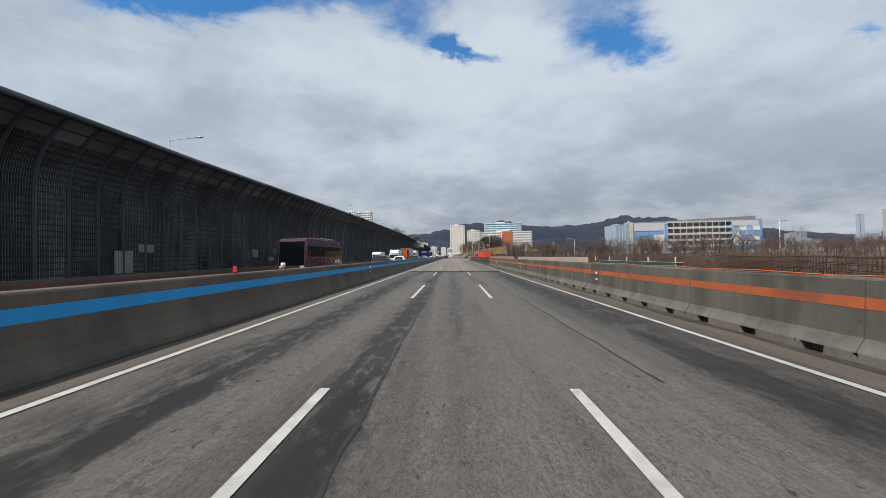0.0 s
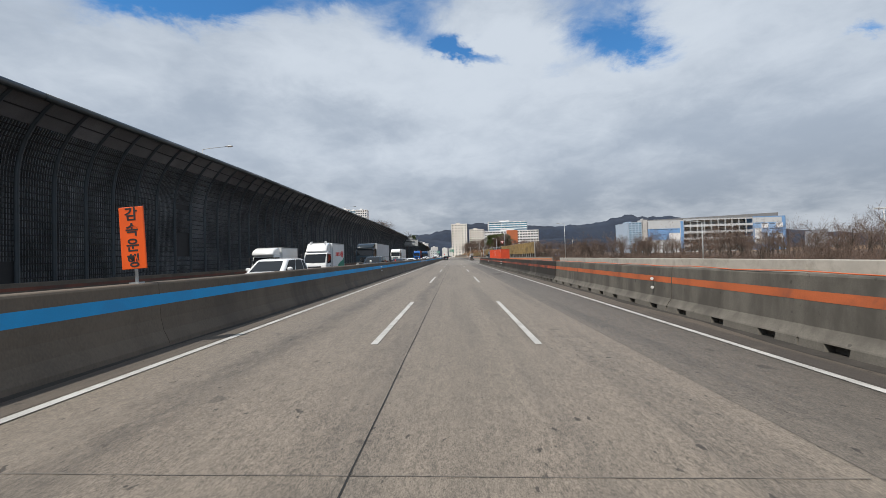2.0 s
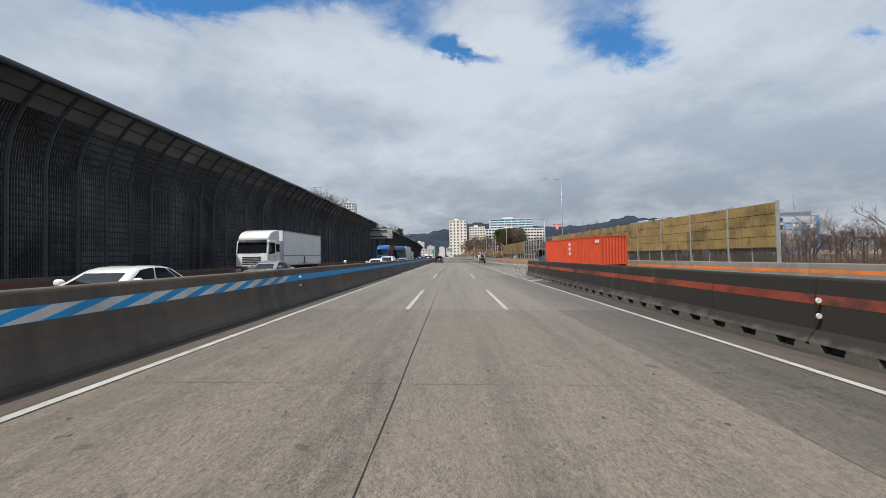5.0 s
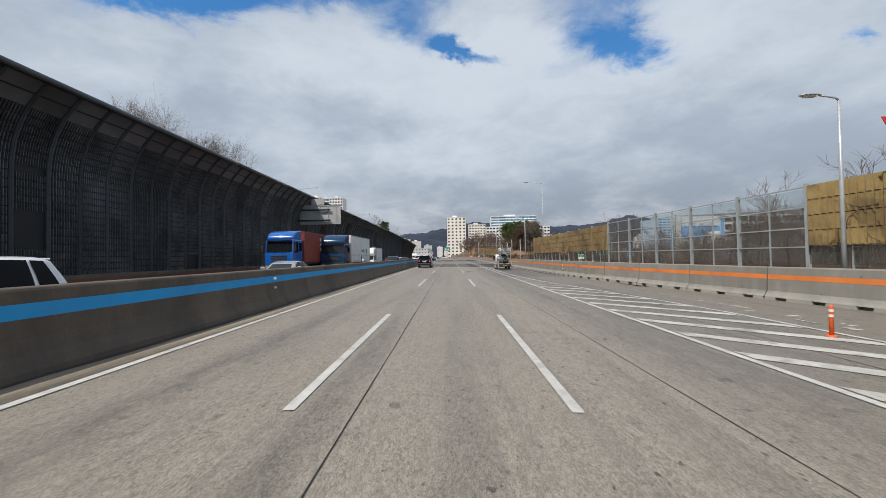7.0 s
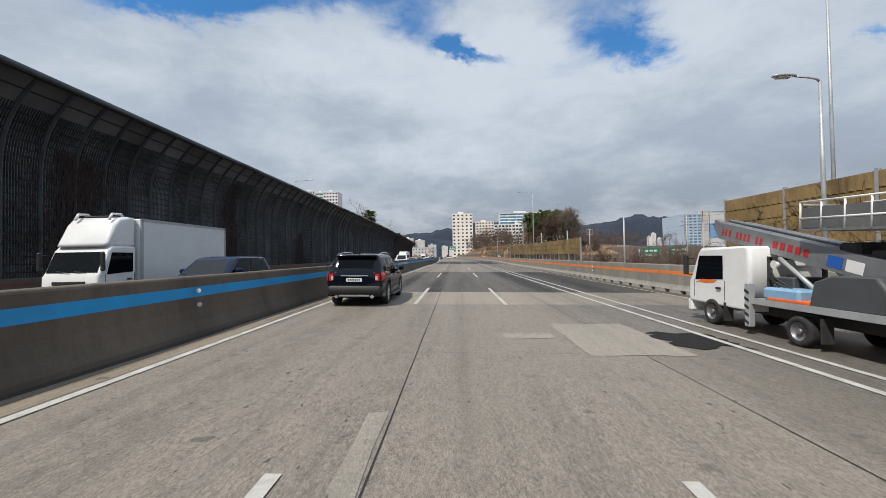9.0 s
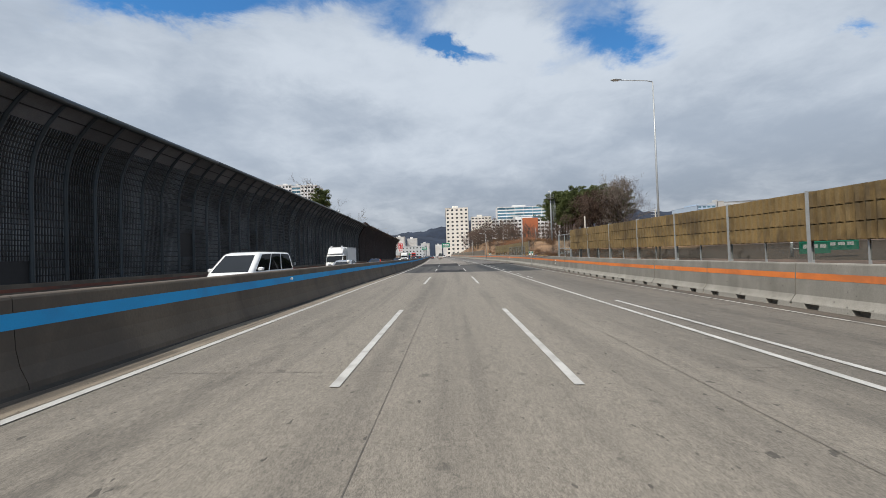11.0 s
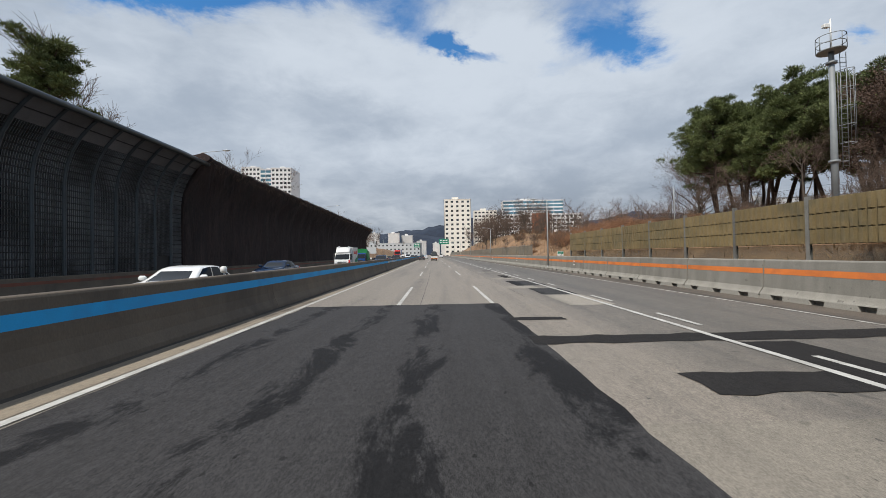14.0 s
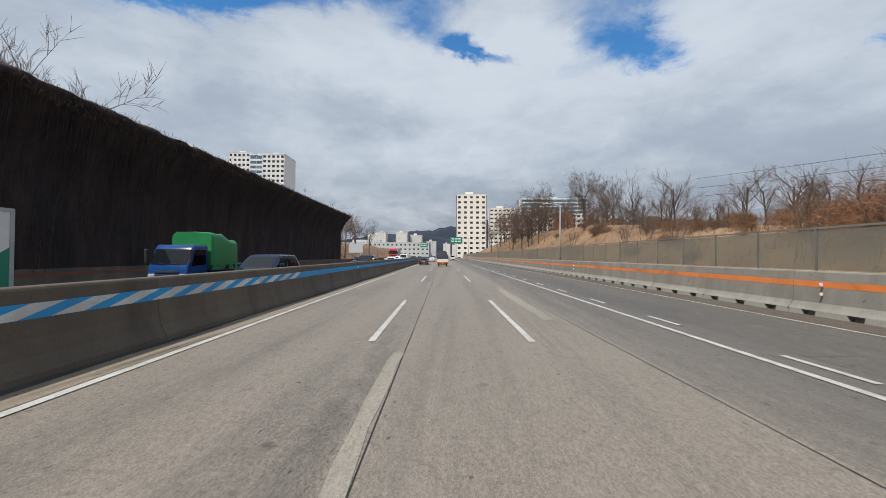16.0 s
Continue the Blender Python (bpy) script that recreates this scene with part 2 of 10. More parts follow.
def paving(name, colour, dark, crack=0.0, stain=0.5, grit=0.35, track=0.0, spills=(), rough=0.68, outer=0.0, blotch=0.0, verge=1.0, shine=0.5):
    """Road surface: aggregate grain, long stains in the direction of travel, blotches and fine cracks."""
    m = bpy.data.materials.new(name)
    m.use_nodes = True
    g = Nodes(m.node_tree)
    out = g.add("ShaderNodeOutputMaterial")
    b = g.add("ShaderNodeBsdfPrincipled")
    g.tree.links.new(b.outputs[0], out.inputs[0])
    pos = g.add("ShaderNodeNewGeometry").outputs["Position"]
    grain, _ = g.noise(g.scaled(pos, 1.0, 0.42, 1.0), 85.0, 2.0, 0.7)
    mid, _ = g.noise(g.scaled(pos, 1.0, 0.30, 1.0), 9.0, 5.0, 0.65)
    blot, _ = g.noise(pos, 0.55, 6.0, 0.62, 0.5)
    streak, _ = g.noise(g.scaled(pos, 1.15, 0.045, 1), 1.0, 5.0, 0.6, 0.3)
    streak2, _ = g.noise(g.scaled(pos, 5.0, 0.22, 1), 1.0, 4.0, 0.6, 0.2)
    chips, _ = g.noise(g.scaled(pos, 1.0, 0.38, 1.0), 30.0, 3.0, 0.7)
    k = g.ramp(g.math("ADD", g.math("ADD", g.math("MULTIPLY", grain, 0.50), g.math("MULTIPLY", chips, 0.34)), g.math("MULTIPLY", mid, 0.16)), 0.33, 0.67)
    c = g.mix(k, tuple(x * (1 - grit) for x in colour), tuple(x * (1 + grit) for x in colour))
    share = tuple(d / x for d, x in zip(dark, colour))
    deep = tuple(0.55 * k for k in share)
    c = g.dim(g.math("MULTIPLY", g.ramp(streak, 0.46, 0.66), stain), c, share)
    c = g.dim(g.math("MULTIPLY", g.ramp(streak2, 0.52, 0.72), stain * 0.35), c, share)
    c = g.mix(g.math("MULTIPLY", g.ramp(blot, 0.50, 0.70), stain * 0.5), c, tuple(x * 1.18 for x in colour))
    if track:
        # oil and rubber along the lanes: centre, half width and weight of each trace
        lane = g.add("ShaderNodeSeparateXYZ")
        g.put(lane.inputs[0], g.add("ShaderNodeAttribute", attribute_name="lane").outputs["Vector"])
        wander, _ = g.noise(pos, 0.35, 4.0, 0.6)
        across = g.math("ADD", lane.outputs[0], g.math("MULTIPLY", g.math("SUBTRACT", wander, 0.5), 0.45))
        mottle, _ = g.noise(g.scaled(pos, 1.0, 0.35, 1), 3.2, 6.0, 0.72, 0.4)
        run, _ = g.noise(g.scaled(pos, 0.5, 0.055, 1), 1.0, 3.0, 0.5)
        for mid_u, half, weight in ((-1.42, 0.36, 1.0), (-3.72, 0.42, 1.0), (-4.4, 1.0, 0.28), (4.75, 0.7, 0.80), (0.1, 0.5, 0.30), (8.0, 1.6, 0.8)):
            d = g.math("DIVIDE", g.math("SUBTRACT", across, mid_u), half)
            h = g.math("POWER", 2.718, g.math("MULTIPLY", g.math("MULTIPLY", d, d), -1.0))
            h = g.math("MULTIPLY", h, g.math("MULTIPLY", g.math("ADD", g.ramp(mottle, 0.36, 0.60), 0.15), g.math("ADD", g.ramp(run, 0.36, 0.60), 0.35)))
            c = g.dim(g.math("MULTIPLY", h, weight * track * 1.25, clamp=True), c, deep)
        edge = g.math("MULTIPLY", g.ramp(lane.outputs[0], 3.4, 6.8), g.math("ADD", g.math("MULTIPLY", mottle, 0.5), 0.34))
        c = g.dim(g.math("MULTIPLY", edge, verge), c, share)
        if outer:
            # the outer lane is of an older, darker pour
            c = g.dim(g.math("MULTIPLY", g.ramp(lane.outputs[0], 3.49, 3.54), outer), c, share)
        for su, ss, hu, hs in spills:
            # spilt oil: metres across and along, half width and half length
            du = g.math("DIVIDE", g.math("SUBTRACT", across, su), hu)
            ds = g.math("DIVIDE", g.math("SUBTRACT", lane.outputs[1], ss), hs)
            h = g.math("POWER", 2.718, g.math("MULTIPLY", g.math("ADD", g.math("MULTIPLY", du, du), g.math("MULTIPLY", ds, ds)), -1.0))
            h = g.ramp(g.math("ADD", h, g.math("MULTIPLY", g.math("SUBTRACT", mottle, 0.5), 0.9)), 0.25, 0.75)
            c = g.dim(g.math("MULTIPLY", h, 0.85), c, deep)
    spots, _ = g.noise(pos, 2.6, 2.0, 0.4)
    bits, _ = g.noise(g.scaled(pos, 1.0, 0.5, 1.0), 8.5, 2.0, 0.5)
    c = g.dim(g.math("MULTIPLY", g.ramp(bits, 0.70, 0.74), 0.8), c, tuple(0.5 * k for k in share))
    c = g.dim(g.math("MULTIPLY", g.ramp(spots, 0.70, 0.76), 0.5), c, deep)
    if blotch:
        tar, _ = g.noise(g.scaled(pos, 1.0, 0.34, 1), 0.9, 8.0, 0.74, 0.5)
        sx = g.add("ShaderNodeSeparateXYZ")
        g.put(sx.inputs[0], pos)
        wheels = None
        for x0 in (-4.7, -2.8, -1.05, 1.2, 3.6, 5.4):
            d = g.math("DIVIDE", g.math("SUBTRACT", sx.outputs[0], x0), 0.55)
            h = g.math("POWER", 2.718, g.math("MULTIPLY", g.math("MULTIPLY", d, d), -1.0))
            wheels = h if wheels is None else g.math("MAXIMUM", wheels, h)
        tar = g.math("ADD", tar, g.math("MULTIPLY", g.math("SUBTRACT", wheels, 0.5), 0.21))
        c = g.dim(g.math("MULTIPLY", g.ramp(tar, 0.54, 0.64), blotch), c, (0.22, 0.22, 0.23))
    if crack:
        v = g.add("ShaderNodeTexVoronoi", feature="DISTANCE_TO_EDGE")
        warp = g.add("ShaderNodeVectorMath", operation="ADD")
        g.put(warp.inputs[0], g.scaled(pos, 0.35, 0.18, 0.3))
        _, wc = g.noise(pos, 1.2, 4.0, 0.6)
        g.put(warp.inputs[1], g.scaled(wc, 0.35, 0.35, 0.35))
        g.put(v.inputs["Vector"], warp.outputs[0])
        v.inputs["Scale"].default_value = 1.0
        line = g.math("SUBTRACT", 1.0, g.ramp(v.outputs["Distance"], 0.002, 0.006))
        line = g.math("MULTIPLY", line, g.ramp(blot, 0.42, 0.55))
        c = g.mix(g.math("MULTIPLY", line, crack), c, (0.02, 0.02, 0.02))
    g.put(b.inputs["Base Color"], c)
    b.inputs["Specular IOR Level"].default_value = shine
    g.put(b.inputs["Roughness"], g.math("ADD", g.math("MULTIPLY", grain, 0.2), rough))
    n = g.add("ShaderNodeBump")
    n.inputs["Strength"].default_value = 0.5
    n.inputs["Distance"].default_value = 0.006
    g.put(n.inputs["Height"], grain)
    g.put(b.inputs["Normal"], n.outputs[0])
    MATS[name] = m
    return m


DUSKY_CONCRETE = paving("dusky_concrete_pavement", (0.184, 0.156, 0.125), (0.095, 0.084, 0.071), crack=0.22, stain=0.45, grit=0.54, track=0.24, rough=0.54, outer=0.62)
CONCRETE_ROAD = paving("concrete_pavement", (0.205, 0.179, 0.149), (0.106, 0.098, 0.087), crack=0.22, stain=0.42, grit=0.54, track=0.22, rough=0.52, outer=0.42)
PLAIN_CONCRETE = paving("plain_concrete_pavement", (0.205, 0.179, 0.149), (0.106, 0.098, 0.087), crack=0.22, stain=0.42, grit=0.54, track=0.20, rough=0.52, outer=0.26)
RAMP_CONCRETE = paving("ramp_concrete_pavement", (0.212, 0.188, 0.156), (0.110, 0.101, 0.088), crack=0.22, stain=0.42, grit=0.54, track=0.20, rough=0.52, outer=0.18, verge=0.5)
PALE_ROAD = paving("pale_concrete_pavement", (0.262, 0.230, 0.188), (0.145, 0.130, 0.110), crack=0.2, stain=0.4, grit=0.30, track=0.22)
WORN_PALE = paving("worn_pale_concrete", (0.198, 0.177, 0.147), (0.112, 0.101, 0.086), crack=0.2, stain=0.45, grit=0.44, track=0.22, spills=((-2.4, 304.0, 0.12, 0.24), (-1.5, 302.1, 0.07, 0.16), (-1.2, 303.6, 0.09, 0.16), (2.24, 303.8, 0.06, 0.12)))
PATCH_PALE = paving("patched_pale_concrete", (0.262, 0.240, 0.205), (0.150, 0.142, 0.120), stain=0.4, grit=0.28)
OLD_ASPHALT = paving("old_asphalt", (0.097, 0.088, 0.077), (0.047, 0.043, 0.038), crack=0.3, stain=0.6, grit=0.60, track=1.35, outer=0.30, spills=((-1.8, 31.6, 0.42, 1.6), (-0.3, 34.7, 0.18, 0.25), (-1.3, 6.0, 0.35, 3.0), (4.6, 9.0, 0.5, 3.5), (-3.6, 6.5, 0.4, 3.0)))
DARK_ASPHALT = paving("dark_old_asphalt", (0.066, 0.061, 0.056), (0.032, 0.035, 0.034), crack=0.3, stain=0.6, grit=0.58, track=1.25, spills=((-2.70, 325.5, 0.26, 5.0), (-2.55, 332.5, 0.24, 4.0), (-2.05, 338.5, 0.28, 4.5)))
NEW_ASPHALT = paving("patched_asphalt", (0.037, 0.036, 0.037), (0.025, 0.024, 0.024), stain=0.4, grit=0.55, blotch=0.92, shine=0.2)
FRESH_ASPHALT = paving("fresh_asphalt", (0.022, 0.021, 0.021), (0.015, 0.014, 0.014), stain=0.4, grit=0.5, rough=0.75, shine=0.12)
PALE_SHOULDER = paving("pale_shoulder_concrete", (0.225, 0.188, 0.142), (0.060, 0.049, 0.038), stain=0.95, grit=0.30, blotch=0.5)
SHOULDER = paving("shoulder_concrete", (0.100, 0.083, 0.067), (0.050, 0.043, 0.037), stain=0.9, grit=0.30)
WHITE_LINE = mat("road_marking_white", (0.44, 0.435, 0.415), 0.75, spread=0.16, scale=1.5, fine=40, bump=0.2, dirt=(0.30, 0.29, 0.27), dirt_amount=0.75, dirt_scale=2.2)
WORN_LINE = mat("road_marking_worn", (0.43, 0.42, 0.39), 0.75, spread=0.2, scale=1.5, fine=40, bump=0.2, dirt=(0.22, 0.21, 0.19), dirt_amount=0.9, dirt_scale=1.4)
FAINT_LINE = mat("road_marking_faint", (0.30, 0.285, 0.255), 0.75, spread=0.2, scale=1.5, fine=40, bump=0.2, dirt=(0.19, 0.175, 0.15), dirt_amount=0.95, dirt_scale=1.2)
JOINT = mat("joint_sealant", (0.020, 0.019, 0.018), 0.7, spread=0.3)
MEDIAN = mat("median_concrete", (0.112, 0.090, 0.068), 0.85, spread=0.24, scale=0.7, fine=30, dirt=(0.060, 0.049, 0.040), dirt_amount=0.75, dirt_scale=0.5, stretch=(1, 1, 0.45), random=0.08)


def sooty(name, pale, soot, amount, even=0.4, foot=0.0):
    """Precast concrete under a film of soot: paler towards the foot, the face is streaked downwards."""
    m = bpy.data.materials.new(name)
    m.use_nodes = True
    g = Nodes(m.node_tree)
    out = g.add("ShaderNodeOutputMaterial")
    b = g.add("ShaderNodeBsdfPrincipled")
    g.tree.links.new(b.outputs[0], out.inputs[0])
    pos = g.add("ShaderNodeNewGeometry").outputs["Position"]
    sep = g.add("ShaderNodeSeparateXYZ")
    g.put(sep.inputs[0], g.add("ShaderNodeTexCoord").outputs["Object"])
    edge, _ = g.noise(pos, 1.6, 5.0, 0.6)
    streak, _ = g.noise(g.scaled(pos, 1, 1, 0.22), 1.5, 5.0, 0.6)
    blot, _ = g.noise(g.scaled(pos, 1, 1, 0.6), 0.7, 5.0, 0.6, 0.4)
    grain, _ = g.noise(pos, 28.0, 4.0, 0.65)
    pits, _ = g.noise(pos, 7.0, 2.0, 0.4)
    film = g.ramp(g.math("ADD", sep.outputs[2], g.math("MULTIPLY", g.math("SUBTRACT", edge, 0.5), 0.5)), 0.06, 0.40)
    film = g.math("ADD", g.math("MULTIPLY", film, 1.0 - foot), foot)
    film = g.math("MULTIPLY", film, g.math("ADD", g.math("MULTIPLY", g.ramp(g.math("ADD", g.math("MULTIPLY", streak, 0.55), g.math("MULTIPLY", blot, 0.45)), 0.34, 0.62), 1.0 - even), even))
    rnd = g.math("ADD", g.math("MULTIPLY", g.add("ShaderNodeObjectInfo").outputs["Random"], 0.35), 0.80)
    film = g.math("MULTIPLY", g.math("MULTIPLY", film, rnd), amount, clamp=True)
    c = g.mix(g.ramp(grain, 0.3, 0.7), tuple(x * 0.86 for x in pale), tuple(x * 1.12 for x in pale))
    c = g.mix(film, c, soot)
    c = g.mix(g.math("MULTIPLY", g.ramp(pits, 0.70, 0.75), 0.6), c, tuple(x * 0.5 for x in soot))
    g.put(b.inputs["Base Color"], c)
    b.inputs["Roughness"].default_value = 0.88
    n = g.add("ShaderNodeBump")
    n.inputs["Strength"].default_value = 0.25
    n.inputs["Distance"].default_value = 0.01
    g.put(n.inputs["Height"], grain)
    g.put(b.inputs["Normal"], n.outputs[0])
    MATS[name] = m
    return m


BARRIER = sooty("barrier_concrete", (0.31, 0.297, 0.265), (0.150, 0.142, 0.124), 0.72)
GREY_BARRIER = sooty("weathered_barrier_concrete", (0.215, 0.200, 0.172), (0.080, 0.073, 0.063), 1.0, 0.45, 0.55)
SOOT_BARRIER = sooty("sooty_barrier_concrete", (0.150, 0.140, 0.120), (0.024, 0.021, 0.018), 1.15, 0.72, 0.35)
BLUE_PAINT = mat("blue_stripe_paint", (0.009, 0.290, 0.62), 0.7, spread=0.08, scale=1.2, fine=40, dirt=(0.03, 0.19, 0.42), dirt_amount=0.5)
ORANGE_PAINT = mat("orange_stripe_paint", (0.70, 0.20, 0.045), 0.7, spread=0.10, scale=1.2, fine=40, dirt=(0.40, 0.13, 0.05), dirt_amount=0.7)
DULL_ORANGE = mat("dull_orange_stripe_paint", (0.47, 0.120, 0.042), 0.75, spread=0.16, scale=1.0, fine=40, dirt=(0.22, 0.075, 0.045), dirt_amount=0.75, dirt_scale=0.7)
RUST_PAINT = mat("sooty_red_stripe_paint", (0.30, 0.060, 0.028), 0.75, spread=0.35, scale=0.8, fine=40, dirt=(0.045, 0.026, 0.022), dirt_amount=0.95, dirt_scale=0.45, random=0.35)
PARAPET = mat("parapet_concrete", (0.42, 0.40, 0.36), 0.85, spread=0.12, scale=0.7, fine=25, dirt=(0.25, 0.24, 0.21), dirt_amount=0.6)
WALL_PANEL = mat("noise_panel_dark", (0.018, 0.017, 0.018), 0.6, 0.2, spread=0.35, scale=0.7, fine=25, bump=0.1, random=0.28)
WALL_RIB = mat("noise_panel_rib", (0.112, 0.115, 0.119), 0.5, 0.2, spread=0.65, scale=0.35, fine=25, bump=0.05, random=0.25)
WALL_POST = mat("noise_wall_post", (0.050, 0.058, 0.063), 0.55, 0.2, spread=0.2, scale=1.2, random=0.15)
WALL_CAP = mat("noise_wall_cap", (0.070, 0.078, 0.080), 0.42, 0.5, spread=0.2, scale=0.8)
STEEL = mat("galvanised_steel", (0.40, 0.42, 0.43), 0.45, 0.3, spread=0.14, scale=2.5, fine=30)
WHITE_METAL = mat("white_painted_metal", (0.72, 0.72, 0.70), 0.45, spread=0.05, dirt=(0.45, 0.44, 0.41), dirt_amount=0.4)
DARK_METAL = mat("dark_metal", (0.05, 0.052, 0.055), 0.5, 0.5)
DRY_GRASS = mat("dry_grass_earth", (0.235, 0.146, 0.082), 0.95, spread=0.4, scale=0.35, fine=6, bump=0.6, dirt=(0.13, 0.075, 0.045), dirt_amount=0.8, dirt_scale=0.12)

# ---- mesh helpers ----
class Mesh:
    """Gathers points and faces; each face may carry a material slot."""

    def __init__(self):
        self.v, self.f, self.m, self.smooth = [], [], [], []

    def face(self, pts, slot=0, smooth=False):
        n = len(self.v)
        self.v += [tuple(p) for p in pts]
        self.f.append(tuple(range(n, n + len(pts))))
        self.m.append(slot)
        self.smooth.append(smooth)

    def grid(self, lines, slot=0, smooth=True, closed=False):
        """Rows of points, all of one length, joined to a sheet."""
        n, w = len(self.v), len(lines[0])
        for line in lines:
            self.v += [tuple(p) for p in line]
        for i in range(len(lines) - 1):
            for j in range(w if closed else w - 1):
                a, b = n + i * w + j, n + i * w + (j + 1) % w
                self.f.append((a, b, b + w, a + w))
                self.m.append(slot)
                self.smooth.append(smooth)

    def box(self, x0, x1, y0, y1, z0, z1, slot=0, bevel=0.0, m=None):
        """A box, its upright and top edges chamfered by bevel."""
        if bevel:
            b = min(bevel, (x1 - x0) * 0.45, (y1 - y0) * 0.45, (z1 - z0) * 0.45)
            rings = []
            for z, i in ((z0, b), (z0 + b, 0), (z1 - b, 0), (z1, b)):
                a = [(x0 + i, y0 + b + i * 0.5), (x0 + b + i * 0.5, y0 + i), (x1 - b - i * 0.5, y0 + i), (x1 - i, y0 + b + i * 0.5),
                     (x1 - i, y1 - b - i * 0.5), (x1 - b - i * 0.5, y1 - i), (x0 + b + i * 0.5, y1 - i), (x0 + i, y1 - b - i * 0.5)]
                rings.append([Vector((p[0], p[1], z)) for p in a])
            if m is not None:
                rings = [[m @ p for p in r] for r in rings]
            self.grid(rings, slot, False, True)
            self.face(rings[0][::-1], slot)
            self.face(rings[-1], slot)
            return
        p = [Vector((x, y, z)) for z in (z0, z1) for x, y in ((x0, y0), (x1, y0), (x1, y1), (x0, y1))]
        if m is not None:
            p = [m @ q for q in p]
        for q in ((3, 2, 1, 0), (4, 5, 6, 7), (0, 1, 5, 4), (1, 2, 6, 5), (2, 3, 7, 6), (3, 0, 4, 7)):
            self.face([p[i] for i in q], slot)

    def tube(self, pts, radii, n=8, slot=0, caps=True):
        """A round bar along points."""
        pts = [Vector(p) for p in pts]
        if not hasattr(radii, "__len__"):
            radii = [radii] * len(pts)
        rings = []
        for i, p in enumerate(pts):
            d = (pts[min(i + 1, len(pts) - 1)] - pts[max(i - 1, 0)]).normalized()
            a = d.cross(Vector((0.0, 0.0, 1.0)) if abs(d.z) < 0.9 else Vector((1.0, 0.0, 0.0))).normalized()
            b = d.cross(a)
            rings.append([p + (a * math.cos(2 * math.pi * k / n) + b * math.sin(2 * math.pi * k / n)) * radii[i] for k in range(n)])
        self.grid(rings, slot, True, True)
        if caps:
            self.face(rings[0], slot)
            self.face(rings[-1][::-1], slot)

    def extrude(self, outline, a, b, slot=0, smooth=False):
        """An outline of points in the plane (y, z), from x = a to x = b, closed at both ends."""
        self.grid([[(a, y, z) for y, z in outline], [(b, y, z) for y, z in outline]], slot, smooth, True)
        self.face([(a, y, z) for y, z in outline][::-1], slot)
        self.face([(b, y, z) for y, z in outline], slot)

    def data(self, name, mats):
        d = bpy.data.meshes.new(name)
        d.from_pydata(self.v, [], self.f)
        for x in (mats if isinstance(mats, (list, tuple)) else [mats]):
            d.materials.append(x)
        d.polygons.foreach_set("material_index", self.m)
        d.polygons.foreach_set("use_smooth", self.smooth)
        bm = bmesh.new()
        bm.from_mesh(d)
        bmesh.ops.remove_doubles(bm, verts=bm.verts, dist=1e-5)
        bmesh.ops.recalc_face_normals(bm, faces=bm.faces)
        bm.to_mesh(d)
        bm.free()
        d.update()
        return d


def part(name, mesh, material, parent=None, label="", m=None):
    """Links a mesh as one object, under a thing or a part where there is one."""
    data = mesh.data(name, material) if isinstance(mesh, Mesh) else mesh
    ob = new(name, data)
    ob.parent = parent
    if m is not None:
        ob.matrix_basis = m
    return tagged(ob, label)


def thing(name, label, category, group="", kind="", m=None):
    ob = new(name)
    ob.empty_display_size = 0.3
    if m is not None:
        ob.matrix_basis = m
    return tagged(ob, label, category, group, kind)


def steps(a, b, step):
    n = max(1, int(math.ceil((b - a) / step)))
    return [a + (b - a) * i / n for i in range(n + 1)]


def sweep(mesh, profile, s0, s1, step=4.0, slot=0, closed=False, smooth=False, shift=None):
    """A profile of (u, z) carried along the road; shift(s) moves it sideways."""
    lines = []
    for s in steps(s0, s1, step):
        du = shift(s) if shift else 0.0
        lines.append([at(s, u + du, z) for u, z in profile])
    mesh.grid(lines, slot, smooth, closed)
    if closed:
        mesh.face(lines[0][::-1], slot)
        mesh.face(lines[-1], slot)


def strip(mesh, u0, u1, s0, s1, z, slot=0, step=5.0, rough=0.0):
    """A flat strip on the carriageway; rough: how far its ends wander."""
    lines = []
    ss = steps(s0, s1, step)
    for i, s in enumerate(ss):
        us = steps(u0, u1, 0.4 if rough else 1e9)
        row = []
        for j, u in enumerate(us):
            ds = random.uniform(-rough, rough) if i in (0, len(ss) - 1) else 0
            du = random.uniform(-rough, rough) * 0.6 if rough and j in (0, len(us) - 1) else 0
            row.append(at(s + ds, u + du, z))
        lines.append(row)
    mesh.grid(lines, slot, False)


def lerp_table(table, s):
    for (a, va), (b, vb) in zip(table, table[1:]):
        if s <= b:
            k = min(max((s - a) / (b - a), 0), 1)
            return va + (vb - va) * k
    return table[-1][1]


# ---- carriageway ----
def ramp_barrier(s):
    """Where the outer barrier's foot stands."""
    return lerp_table([(130, 20.5), (160, 17.6), (183, 14.9), (190, 14.3), (200, 12.8), (211, 11.5), (224, 11.1), (308, 11.2), (333, 11.8), (1200, 11.8)], s)


